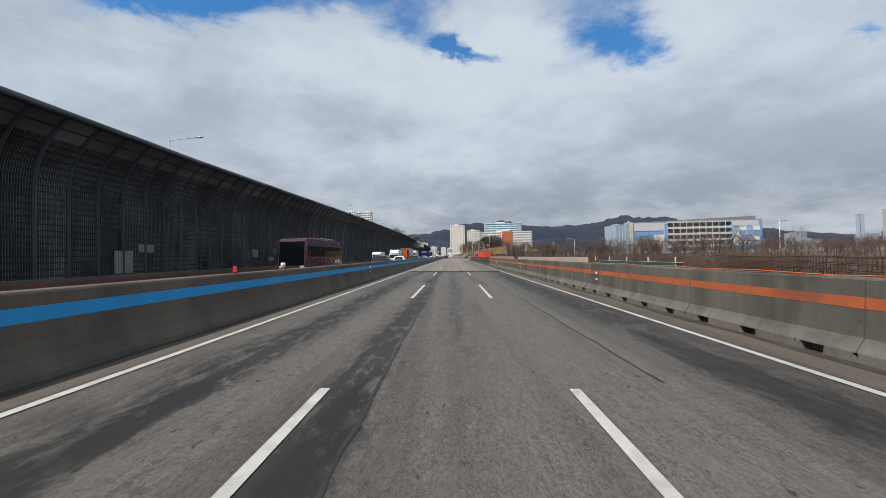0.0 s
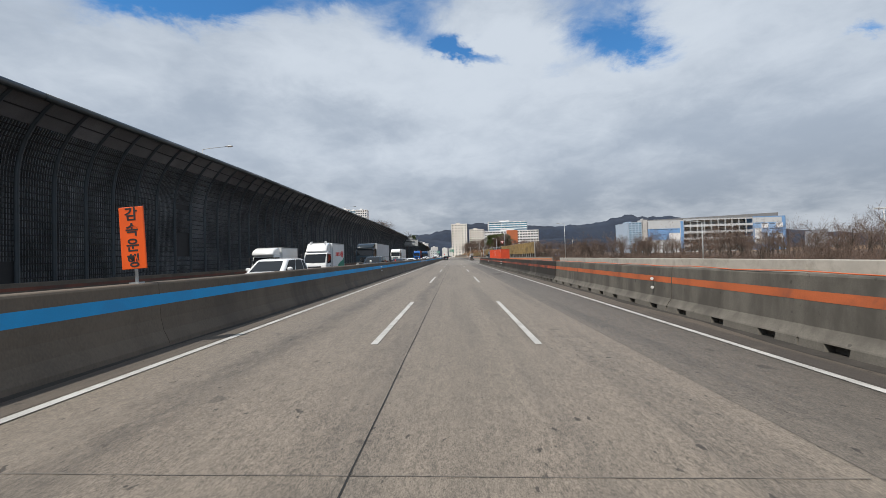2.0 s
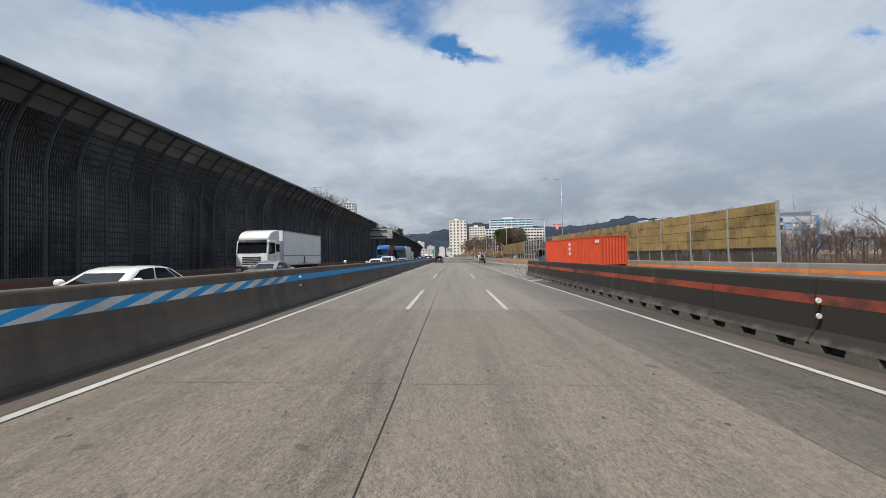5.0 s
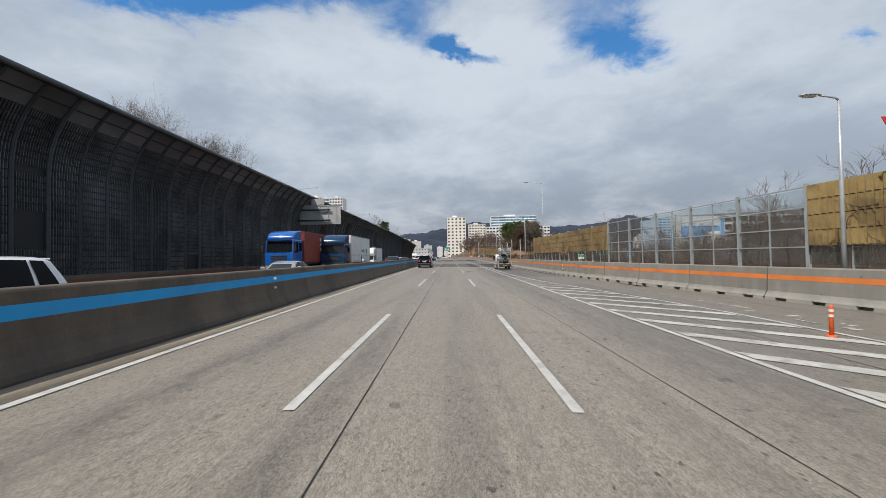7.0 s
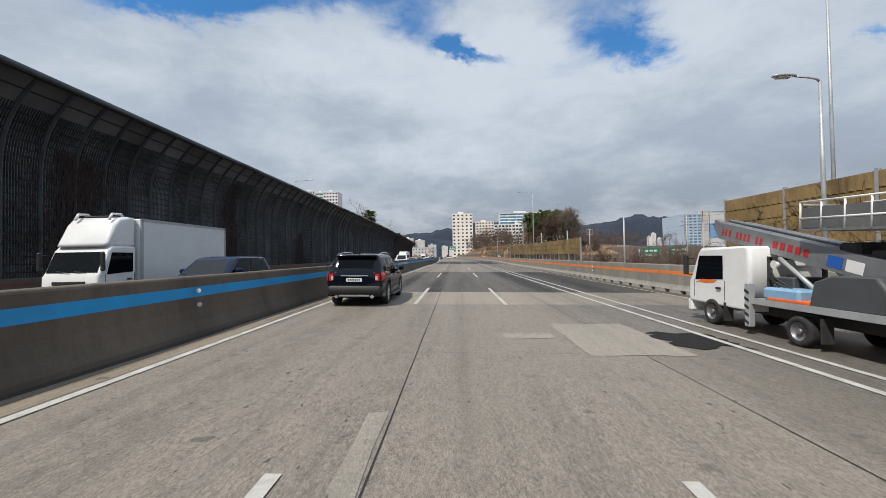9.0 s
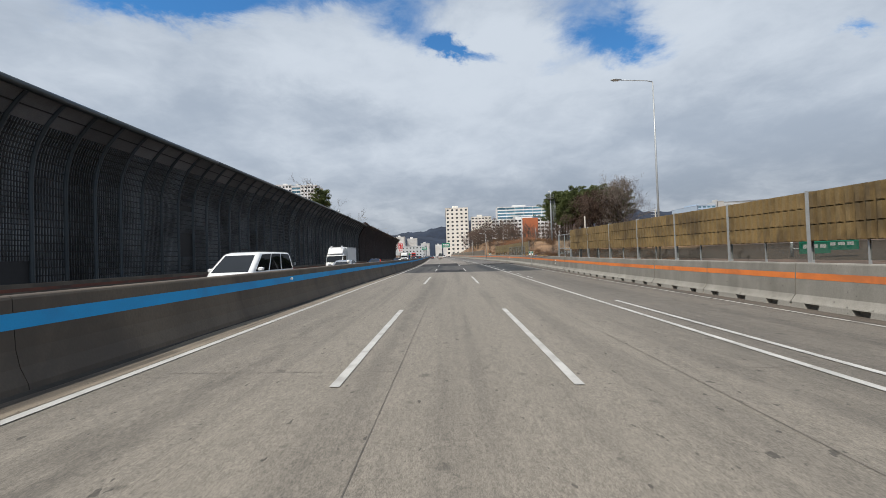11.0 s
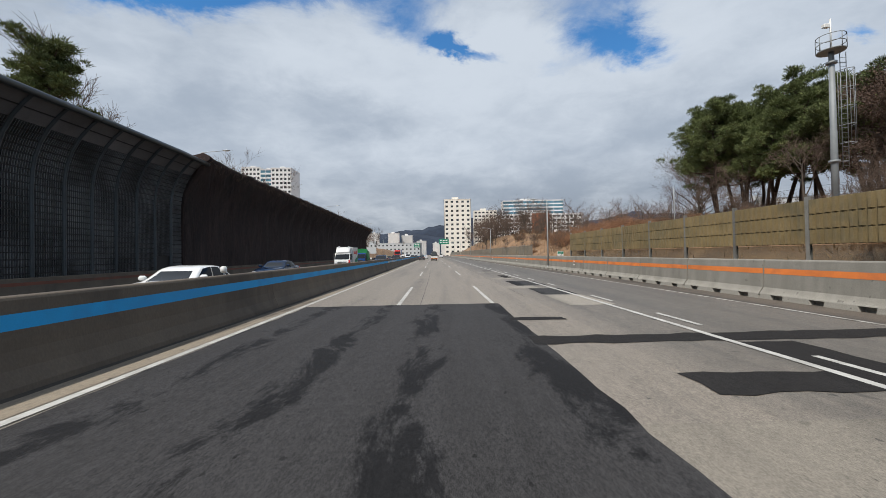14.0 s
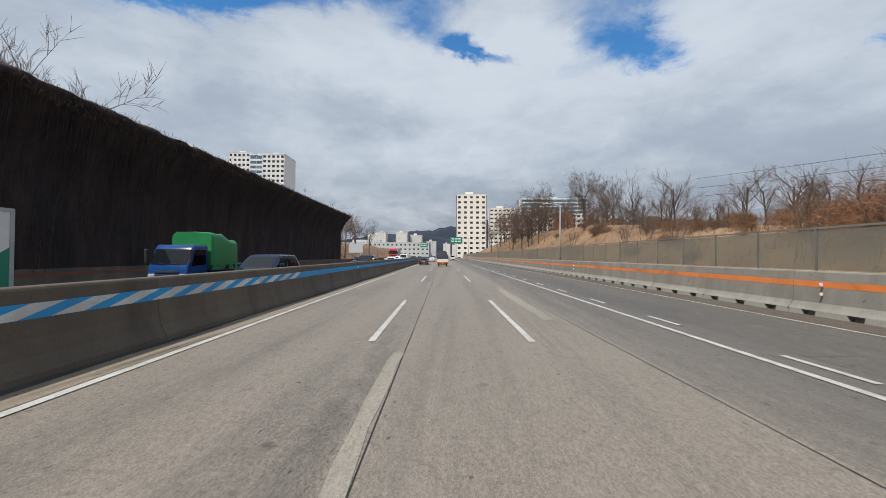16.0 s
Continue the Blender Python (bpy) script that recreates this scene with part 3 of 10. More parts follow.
surface = thing("road", "worn grey motorway carriageway of concrete slabs with asphalt patches", "road", kind="structure")
for nm, mt, s0, s1 in (("asphalt_surface", OLD_ASPHALT, -60, 47.9), ("asphalt_band", NEW_ASPHALT, 47.9, 51.85), ("concrete_surface", DUSKY_CONCRETE, 51.85, 140), ("concrete_surface", CONCRETE_ROAD, 140, 166), ("concrete_surface", RAMP_CONCRETE, 166, 212), ("concrete_surface", PLAIN_CONCRETE, 212, 240.3),
                       ("pale_concrete_surface", PALE_ROAD, 240.3, 245.5), ("asphalt_surface", OLD_ASPHALT, 245.5, 272), ("pale_concrete_surface", WORN_PALE, 272, 317.4),
                       ("asphalt_surface", DARK_ASPHALT, 317.4, 346.6), ("pale_concrete_surface", WORN_PALE, 346.6, 349.4), ("concrete_surface", PLAIN_CONCRETE, 349.4, 380), ("concrete_surface", CONCRETE_ROAD, 380, 1150)):
    # the slip road lies beyond the first barrier and joins after it; "lane" holds metres across and along
    ss = steps(s0, s1, 6.0 if s0 < 520 else 12.0)
    lane = [(u, s, 0.0) for s in ss for u in (-6.9, -3.4, 0, 3.5, 7.0, 10.5, 22.0 if s < 200 else 12.2)]
    d = bpy.data.meshes.new(nm)
    d.from_pydata([at(s, u, 0.0) for u, s, _ in lane], [], [(i * 7 + j, i * 7 + j + 1, i * 7 + j + 8, i * 7 + j + 7) for i in range(len(ss) - 1) for j in range(6)])
    d.materials.append(mt)
    d.attributes.new("lane", "FLOAT_VECTOR", "POINT").data.foreach_set("vector", [c for p in lane for c in p])
    d.update()
    part(nm, d, None, surface)
q = Mesh()
for a, b in ((-60, 170), (245.5, 272), (317.4, 349)):
    strip(q, -6.9, -5.52, a, b, 0.006, 0, 6.0)
part("median_shoulder", q, SHOULDER, surface, "dirty dark strip along the median")
q = Mesh()
for a, b in ((170, 245.5), (272, 317.4), (349, 1150)):
    strip(q, -6.9, -5.52, a, b, 0.006, 0, 6.0)
part("median_shoulder", q, PALE_SHOULDER, surface, "dirty beige concrete strip along the median")
q = Mesh()
strip(q, 5.95, 7.2, -60, 166, 0.005, 0, 6.0)
strip(q, 10.5, 12.1, 215, 1150, 0.005, 0, 6.0)
part("verge_shoulder", q, SHOULDER, surface, "dirty concrete strip along the outer barrier")

# dark strip: gutter grit, with the shade at the barriers' feet painted in
GRIT_SHADE = mat("gutter_grit_shade", (0.040, 0.035, 0.030), 0.95, spread=0.4, scale=1.2, fine=12, bump=0.5)
q = Mesh()
for s0, s1, u0, w, sgn in ((-60, 700, -6.36, 0.34, 1), (-60, 166, 7.10, 0.50, -1)):
    lines = []
    for s in steps(s0, s1, 1.5):
        d = w * (0.75 + 0.5 * noise.noise(Vector((s * 0.23, u0, 1))) + 0.25 * noise.noise(Vector((s * 0.9, u0, 2))))
        lines.append([at(s, u0, 0.010), at(s, u0 + sgn * max(d, 0.04), 0.010)])
    q.grid(lines, 0, False)
part("gutter_dirt", q, GRIT_SHADE, surface, "dark grit and painted shade along the barrier's foot")

# patches, each a little above the one before
z = 0.0065
q = Mesh()
for u0, u1, s0, s1 in ((-5.2, 9.5, 342.0, 346.5), (-5.25, 1.95, 346.45, 360.0), (4.2, 5.95, 367.6, 371.4), (4.4, 5.95, 362.7, 365.8), (-1.95, 1.6, 318.5, 324.0)):
    z += 0.0004
    strip(q, u0, u1, s0, s1, z, 0, 0.7, 0.07)
part("asphalt_patch", q, NEW_ASPHALT, surface, "dark asphalt repair with uneven edges")
q = Mesh()
for u0, u1, s0, s1 in ((5.8, 11.4, 342.2, 347.2), (1.7, 10.5, 353.2, 354.0), (1.75, 3.3, 356.1, 356.6),
                       (3.4, 9.0, 350.2, 351.1), (5.7, 6.9, 350.6, 353.0), (2.3, 3.0, 223.0, 223.7),
                       (4.6, 5.5, 386.3, 387.6), (4.75, 5.3, 374.9, 378.2), (4.05, 5.0, 92.5, 93.6)):
    z += 0.0004
    strip(q, u0, u1, s0, s1, z, 0, 0.7, 0.07)
strip(q, 4.5, 5.8, 233.0, 234.6, 0.013, 0, 0.2, 0.28)
part("asphalt_patch", q, FRESH_ASPHALT, surface, "black asphalt repair patches with uneven edges")
q = Mesh()
for u0, u1, s0, s1 in ((2.4, 4.4, 232.3, 235.8), (0.9, 2.1, 233.8, 234.4), (0.25, 1.4, 167.0, 167.7), (2.35, 3.0, 167.0, 167.65), (3.6, 5.3, 167.1, 167.7), (4.7, 5.55, 173.4, 174.1), (4.4, 6.0, 359.0, 362.4), (3.2, 5.0, 365.9, 367.4), (-1.22, -0.99, 217.8, 229.4), (-1.30, -0.99, 160.0, 167.3), (-1.2, -0.99, 391.5, 399), (2.75, 3.15, 403, 414), (3.75, 5.3, 373.4, 375.2), (4.8, 5.9, 97.4, 98.6), (3.8, 6.2, 383.9, 384.7)):
    strip(q, u0, u1, s0, s1, 0.007, 0, 0.9, 0.08)
part("pale_patch", q, PATCH_PALE, surface, "pale concrete repair patches")

# slab joints
q = Mesh()
for s0, s1, us in ((51.9, 245.5, (-0.97,)), (360.0, 700, (-0.97,)), (140, 245.5, (3.42,)), (362, 470, (3.42,)), (168, 208, (7.5,))):
    for u in us:
        lines = []
        for s in steps(s0, s1, 1.2):
            w = 0.009 + 0.006 * noise.noise(Vector((s * 0.7, u, 0)))
            du = 0.012 * noise.noise(Vector((s * 0.4, u, 5)))
            lines.append([at(s, u + du - w, 0.006), at(s, u + du + w, 0.006)])
        q.grid(lines, 0, False)
part("slab_joint", q, JOINT, surface, "dark sealed joints between slabs")
FINE_JOINT = mat("fine_joint", (0.118, 0.106, 0.092), 0.8, spread=0.4, scale=2.0, fine=9)
q = Mesh()
for s0, s1 in ((51.9, 240.3), (272, 317.4), (360.0, 700)):
    for s in steps(s0 + 3, s1 - 2, 6.0):
        if s < 470:
            for u0 in (-5.3, -0.97, 3.51):
                if noise.noise(Vector((s * 3.1, u0 * 1.7, 0))) < -0.15:
                    continue
                lines = [[at(s - 0.005 + 0.015 * noise.noise(Vector((u, s, 1))), u, 0.006), at(s + 0.005 + 0.015 * noise.noise(Vector((u, s, 1))), u, 0.006)] for u in steps(u0, u0 + 4.4, 0.6)]
                q.grid(lines, 0, False)
for s0, s1, us in ((51.9, 140, (3.51,)), (272, 317.4, (-0.97, 3.51)), (360.0, 700, (6.75,)), (470, 700, (3.51,))):
    for u in us:
        lines = []
        for s in steps(s0, s1, 1.2):
            w = 0.006 + 0.005 * noise.noise(Vector((s * 0.7, u, 0)))
            du = 0.015 * noise.noise(Vector((s * 0.4, u, 5)))
            lines.append([at(s, u + du - w, 0.006), at(s, u + du + w, 0.006)])
        q.grid(lines, 0, False)
part("slab_joint", q, FINE_JOINT, surface, "fine saw-cut joints across the slabs")

# tar seam and cracks in the old asphalt: ends (s, u), half width
q = Mesh()
for (sa, ua), (sb, ub), half in (((-10, -0.98), (10, -1.06), 0.028), ((10, -1.08), (47.9, -1.25), 0.020), ((8.3, 3.14), (20.0, 3.04), 0.018), ((327, 3.15), (341.8, 3.2), 0.007),
                               ((246, -1.0), (271, -0.97), 0.014), ((246, 3.5), (271, 3.5), 0.012)):
    lines = []
    for s in steps(sa, sb, 0.25):
        u = ua + (ub - ua) * (s - sa) / (sb - sa) + 0.05 * noise.noise(Vector((s * 0.5, ua, 3))) + 0.03 * noise.noise(Vector((s * 2.3, ub, 8)))
        w = half * max(0.25, 1 + 1.3 * noise.noise(Vector((s * 1.1, ua, 11))))
        lines.append([at(s, u - w, 0.007), at(s, u + w, 0.007)])
    q.grid(lines, 0, False)
part("crack", q, JOINT, surface, "ragged dark cracks filled with tar")

# painted lines
marks = thing("road_markings", "white painted lane dashes and edge lines, worn and dirty", "road marking", kind="structure")


def line(name, u0, u1, s0, s1, label="", material=WHITE_LINE, shift=None):
    q = Mesh()
    lines = []
    for s in steps(s0, s1, 4.0):
        a = u0 + (shift(s) if shift else 0)
        lines.append([at(s, a, 0.014), at(s, a + (u1 - u0), 0.014)])
    q.grid(lines, 0, False)
    return part(name, q, material, marks, label)


line("edge_line", -5.46, -5.30, -60, 1100)
line("edge_line", 5.72, 5.88, -60, 160)
line("edge_line", 5.62, 5.78, 160, 1100)
line("edge_line", 6.34, 6.49, 214, 290)
line("edge_line", 10.25, 10.37, 222, 1100, "faint worn outer edge line", WORN_LINE)
for k in range(-2, 46):
    s = 20.0 * k + (2.2 if k == 18 else 0.0)
    if k == 18:
        s = 360.0
    for u in (-1.79, 1.75):
        line("lane_dash", u - 0.075, u + 0.075, s, s + 8.0)
for k in range(12):
    line("lane_dash", 6.18, 6.32, 304.9 + 5.0 * k, 306.9 + 5.0 * k)
for k in range(40):
    line("lane_dash", 6.24, 6.38, 367.2 + 5.0 * k, 368.9 + 5.0 * k)
# gore between the slip road and the lanes: outer line and slanted bars
GORE = [(140, 14.3), (172, 10.7), (184, 9.8), (190, 9.6), (195, 8.8), (206.5, 7.0), (212, 6.66), (217, 6.42)]
line("edge_line", -0.08, 0.08, 150, 216, shift=lambda s: lerp_table(GORE, s))
for k in range(26):
    far_end = 157.05 + 2.13 * k
    q = Mesh()
    w = 0.60
    r = lerp_table(GORE, far_end - 2.5) - 0.13
    if r - 5.9 > 0.25:
        s = far_end - (r - 5.84) * 0.86
        q.face([at(far_end, 5.84, 0.012), at(s, r, 0.012), at(s + w, r, 0.012), at(far_end + w, 5.84, 0.012)])
        part("gore_bar", q, WORN_LINE if far_end < 201 else FAINT_LINE, marks)
# the remains of words painted on the slip road
rng = random.Random(29)
for k in range(30):
    s, u = rng.uniform(185.5, 195.5), rng.uniform(10.2, 12.6)
    q = Mesh()
    a, b = rng.uniform(0.06, 0.14), rng.uniform(0.25, 0.9)
    if k % 3:
        a, b = b * 0.7, a * 1.6
    q.face([at(s, u, 0.012), at(s + 0.02, u + a, 0.012), at(s + b, u + a * 0.9, 0.012), at(s + b * 0.9, u - 0.03, 0.012)])
    part("worn_marking", q, WORN_LINE, marks)

# ---- median barrier ----
MEDIAN_SIDE = [(-6.28, 0.0), (-6.30, 0.10), (-6.42, 0.34), (-6.48, 0.60), (-6.52, 1.34), (-6.54, 1.375), (-6.56, 1.39)]
MEDIAN_BACK = [(-6.84, 1.39), (-6.86, 1.375), (-6.88, 1.34), (-6.94, 0.5), (-7.12, 0.10), (-7.14, -0.05)]
median = thing("median_barrier", "brown-grey concrete median barrier with a painted blue stripe", "barrier", kind="structure")
ends = steps(-60, 700, 20.0)
for a, b in zip(ends, ends[1:]):
    q = Mesh()
    prof = MEDIAN_SIDE + MEDIAN_BACK
    sweep(q, prof, a + 0.006, b - 0.006, 4.0, closed=True)
    part("barrier_section", q, MEDIAN, median)


def median_u(z):
    return lerp_table([(z_, u_) for u_, z_ in MEDIAN_SIDE], z)


DULL_WHITE = mat("dull_white_paint", (0.58, 0.59, 0.57), 0.7, spread=0.15, scale=2.0, fine=30, dirt=(0.34, 0.34, 0.32), dirt_amount=0.6)


def blue_stripe(s0, s1):
    q = Mesh()
    sweep(q, [(median_u(z) + 0.004, z) for z in (0.90, 1.02, 1.14)], s0, s1, 4.0)
    part("stripe", q, BLUE_PAINT, median, "faded blue painted stripe")


cuts = [-60, 128, 141, 268, 277, 396.5, 408.5, 700]
for a, b in zip(cuts, cuts[1:]):
    blue_stripe(a, b)
for a, b in ((128, 141), (268, 277), (396.5, 408.5)):
    for s in steps(a, b, 1.15)[:-1]:
        q = Mesh()
        zs = (0.905, 1.02, 1.135)
        q.grid([[at(s + (z - 0.9) * 3.4 + d, median_u(z) + 0.008, z) for z in zs] for d in (0.0, 0.58)], 0, False)
        part("stripe", q, DULL_WHITE, median, "white slanted bar on the blue stripe")

# ---- outer barriers of precast sections with drainage notches ----
def along(p, q):
    """A pose at p with its y axis towards q."""
    p, q = Vector(p), Vector(q)
    d = (q - p).normalized()
    return Matrix.Translation(p) @ Matrix.Rotation(math.atan2(-d.x, d.y), 4, "Z") @ Matrix.Rotation(math.asin(d.z), 4, "X")


def section_mesh(length, height=1.48):
    """A precast barrier section, foot at x = 0, standing on blocks between three notches."""
    q = Mesh()
    g = 0.17
    front = [(0.0, g), (0.012, 0.20), (0.17, 0.42), (0.225, height - 0.05), (0.245, height - 0.012), (0.275, height)]
    prof = front + [(0.62 - x, z) for x, z in front[::-1]]
    e = 0.012
    lines = []
    for y, i in ((e, 0.015), (e + 0.02, 0), (length - e - 0.02, 0), (length - e, 0.015)):
        lines.append([(min(max(x, i), 0.62 - i) if i else x, y, z - (i if z > 1 else 0)) for x, z in prof])
    q.grid(lines, 0, False, True)
    q.face(lines[0], 0)
    q.face(lines[-1][::-1], 0)
    n = 3
    w = 0.46
    edges = [0.02]
    for k in range(n):
        c = length * (k + 0.5) / n
        edges += [c - w / 2, c + w / 2]
    edges.append(length - 0.02)
    for a, b in zip(edges[::2], edges[1::2]):
        q.grid([[(0.0, a + 0.03, g), (-0.01, a, 0), (0.63, a, 0), (0.62, a + 0.03, g)], [(0.0, b - 0.03, g), (-0.01, b, 0), (0.63, b, 0), (0.62, b - 0.03, g)]], 0, False, True)
        q.face([(0.0, a + 0.03, g), (-0.01, a, 0), (0.63, a, 0), (0.62, a + 0.03, g)], 0)
        q.face([(0.0, b - 0.03, g), (-0.01, b, 0), (0.63, b, 0), (0.62, b - 0.03, g)], 0)
    # plate added inside so that no light passes through the notches
    q.box(0.20, 0.24, 0.05, length - 0.05, 0.0, g - 0.004)
    return q


def stripe_mesh(length, z0, z1):
    q = Mesh()

    def x(z):
        return lerp_table([(0.18, 0.015), (0.40, 0.17), (1.43, 0.225)], z) - 0.004
    q.grid([[(x(z), y, z) for z in (z0, z1)] for y in (0.012, length - 0.012)], 0, False)
    return q


def barrier_run(label, s0, s1, length, where, concrete, paint, top=1.48):
    owner = thing("outer_barrier", label, "barrier", kind="structure")
    n = int(round((s1 - s0) / length))
    length = (s1 - s0) / n
    body = section_mesh(length, top).data("barrier_section", concrete)
    band = stripe_mesh(length, 0.93, 1.13).data("stripe", paint)
    for k in range(n):
        a, b = s0 + k * length, s0 + (k + 1) * length
        m = along(at(a, where(a)), at(b, where(b))) @ pose(random.uniform(-0.012, 0.012), 0, 0, 0, random.uniform(-0.3, 0.3), random.uniform(-0.12, 0.12))
        part("barrier_section", body, None, owner, m=m)
        part("stripe", band, None, owner, "painted orange stripe" if k == 0 else "", m=m)
    return owner


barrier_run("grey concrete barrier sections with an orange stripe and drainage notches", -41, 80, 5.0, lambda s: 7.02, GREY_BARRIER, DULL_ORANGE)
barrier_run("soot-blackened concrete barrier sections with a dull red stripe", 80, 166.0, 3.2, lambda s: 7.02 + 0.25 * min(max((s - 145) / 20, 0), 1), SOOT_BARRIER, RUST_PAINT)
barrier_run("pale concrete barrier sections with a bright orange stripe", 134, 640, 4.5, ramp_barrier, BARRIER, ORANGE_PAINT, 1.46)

# slip road's own parapet
q = Mesh()
PARA = [(0.0, -0.3), (0.0, 1.22), (0.03, 1.27), (0.37, 1.27), (0.40, 1.22), (0.40, -0.3)]
pts = [(74.0, 24.0), (90, 23.4), (105, 22.7), (120, 22.0), (132.6, 21.45)]
parapet = thing("parapet", "pale grey plain concrete parapet along the slip road", "parapet wall", kind="structure")
for (a, ua), (b, ub) in zip(pts, pts[1:]):
    q = Mesh()
    q.grid([[at(a + 0.01, ua + x, z) for x, z in PARA], [at(b - 0.01, ub + x, z) for x, z in PARA]], 0, False, True)
    q.face([at(a + 0.01, ua + x, z) for x, z in PARA][::-1])
    q.face([at(b - 0.01, ub + x, z) for x, z in PARA])
    part("parapet_section", q, PARAPET, parapet)

# ---- ground: one sheet to the horizon ----
def smooth(a, b, x):
    k = min(max((x - a) / (b - a), 0), 1)
    return k * k * (3 - 2 * k)


def ground_z(s, u):
    n = noise.noise(Vector((s * 0.03, u * 0.03, 0)))
    fine = noise.noise(Vector((s * 0.2, u * 0.2, 7)))
    right_edge = 26.0 - 12.5 * smooth(150, 215, s) if s > 60 else 26.0
    z = -0.35
    if u > right_edge:
        k = smooth(right_edge, right_edge + 14, u)
        hill = lerp_table([(326, 0.0), (345, 0.3), (358, 1.4), (368, 3.6), (378, 4.8), (410, 4.2), (436, 5.0), (456, 7.4), (490, 8.2), (560, 8.6), (640, 8.0), (720, 2.0), (800, 0)], s)
        hill *= smooth(right_edge - 0.5, right_edge + lerp_table([(356, 8.0), (420, 13.0), (456, 12.0), (500, 13.0)], s), u) * (1 - smooth(90, 160, u))
        z = -0.35 - 2.2 * k * (1 - smooth(320, 350, s) * (1 - smooth(560, 640, s))) + hill + (0.5 * n + 0.22 * fine) * k
    elif u < -25.5:
        k = smooth(-25.5, -36, u)
        z = -0.35 + k * (2.5 + 4.0 * smooth(480, 520, s) * (1 - smooth(640, 800, s)) + n + 0.2 * fine)
    far = max(smooth(150, 400, abs(u)), smooth(700, 1100, s), smooth(-100, -250, s))
    return z * (1 - far) + far * (-3.0 if s < 700 or abs(u) > 60 else -0.4 - 2.0 * smooth(1000, 1200, s))


def spaced(a, b, near0, near1, fine):
    out, x, d = [], near0, fine
    while x > a:
        x -= d
        d *= 1.35
        out.insert(0, max(x, a))
    out += steps(near0, near1, fine)
    x, d = near1, fine
    while x < b:
        x += d
        d *= 1.35
        out.append(min(x, b))
    return out


q = Mesh()
lines = []
for s in spaced(-900, 4800, -40, 620, 3.5):
    row = []
    for u in spaced(-4500, 4500, -60, 100, 2.5):
        c = at(min(max(s, -290), 1190), 0)
        a = bend(s)
        extra = s - min(max(s, -290), 1190)
        row.append((c.x + u * math.cos(a) - extra * math.sin(a), c.y + u * math.sin(a) + extra * math.cos(a), ground_z(s, u)))
    lines.append(row)
q.grid(lines, 0, True)
LITTER = mat("leaf_litter", (0.085, 0.058, 0.042), 0.95, spread=0.4, scale=0.5, fine=8, bump=0.6, dirt=(0.05, 0.036, 0.028), dirt_amount=0.8, dirt_scale=0.2)
ground = tagged(part("ground", q, [DRY_GRASS, LITTER]), "dry brown grass and bare winter earth", "ground", kind="structure")
for f in ground.data.polygons:
    c = f.center
    n = 9 * noise.noise(Vector((c.x * 0.05, c.y * 0.05, 0)))
    if 33 + n < c.x < 420 + 3 * n and -200 < c.y < 430 + 2 * n and not (c.y > 362 and c.x < 60 + n) or (c.x > 14.5 and 322 < c.y < 362):
        f.material_index = 1

# ---- opposite carriageway ----
OPPOSITE = 0.16      # it lies a little higher
q = Mesh()
lines = [[at(s, u, OPPOSITE) for u in (-7.0, -11, -15, -19, -23.6)] for s in steps(-60, 1150, 8.0)]
q.grid(lines, 0, False)
tagged(part("opposite_road", q, OLD_ASPHALT), "worn grey carriageway for oncoming traffic", "road", kind="structure")
q = Mesh()
sweep(q, [(-22.85, 0.0), (-22.95, 0.3), (-23.05, 0.98), (-23.10, 1.02), (-23.35, 1.02), (-23.4, -0.3)], -60, 640, 5.0, closed=True)
verge = tagged(part("verge_barrier", q, MEDIAN), "dirty concrete barrier at the foot of the noise wall", "barrier", kind="structure")
q = Mesh()
sweep(q, [(-22.985, 0.60), (-23.005, 0.78)], -60, 640, 5.0)
part("stripe", q, mat("faded_verge_stripe", (0.15, 0.050, 0.030), 0.8, spread=0.3, scale=0.8, fine=20, dirt=(0.07, 0.040, 0.030), dirt_amount=0.9, dirt_scale=0.4), verge, "faded orange stripe")

# ---- noise wall on the far side ----
WALL_U = -23.45
WALL_SIDE = [(0.0, 0.35), (0.0, 2.2), (0.0, 4.2), (0.0, 6.0), (0.04, 7.0), (0.20, 7.9), (0.52, 8.75), (1.0, 9.55), (1.62, 10.25), (2.2, 10.75)]
WALL_TOP = [(-60, 10.2), (35, 10.3), (93, 11.2), (181, 11.8), (255, 11.4), (300, 11.15), (345, 11.0), (380, 10.8), (386, 10.40), (500, 10.0)]


def wall_point(z):
    """How far the wall leans out at the height z of the plain profile."""
    return lerp_table([(b, a) for a, b in WALL_SIDE], z)


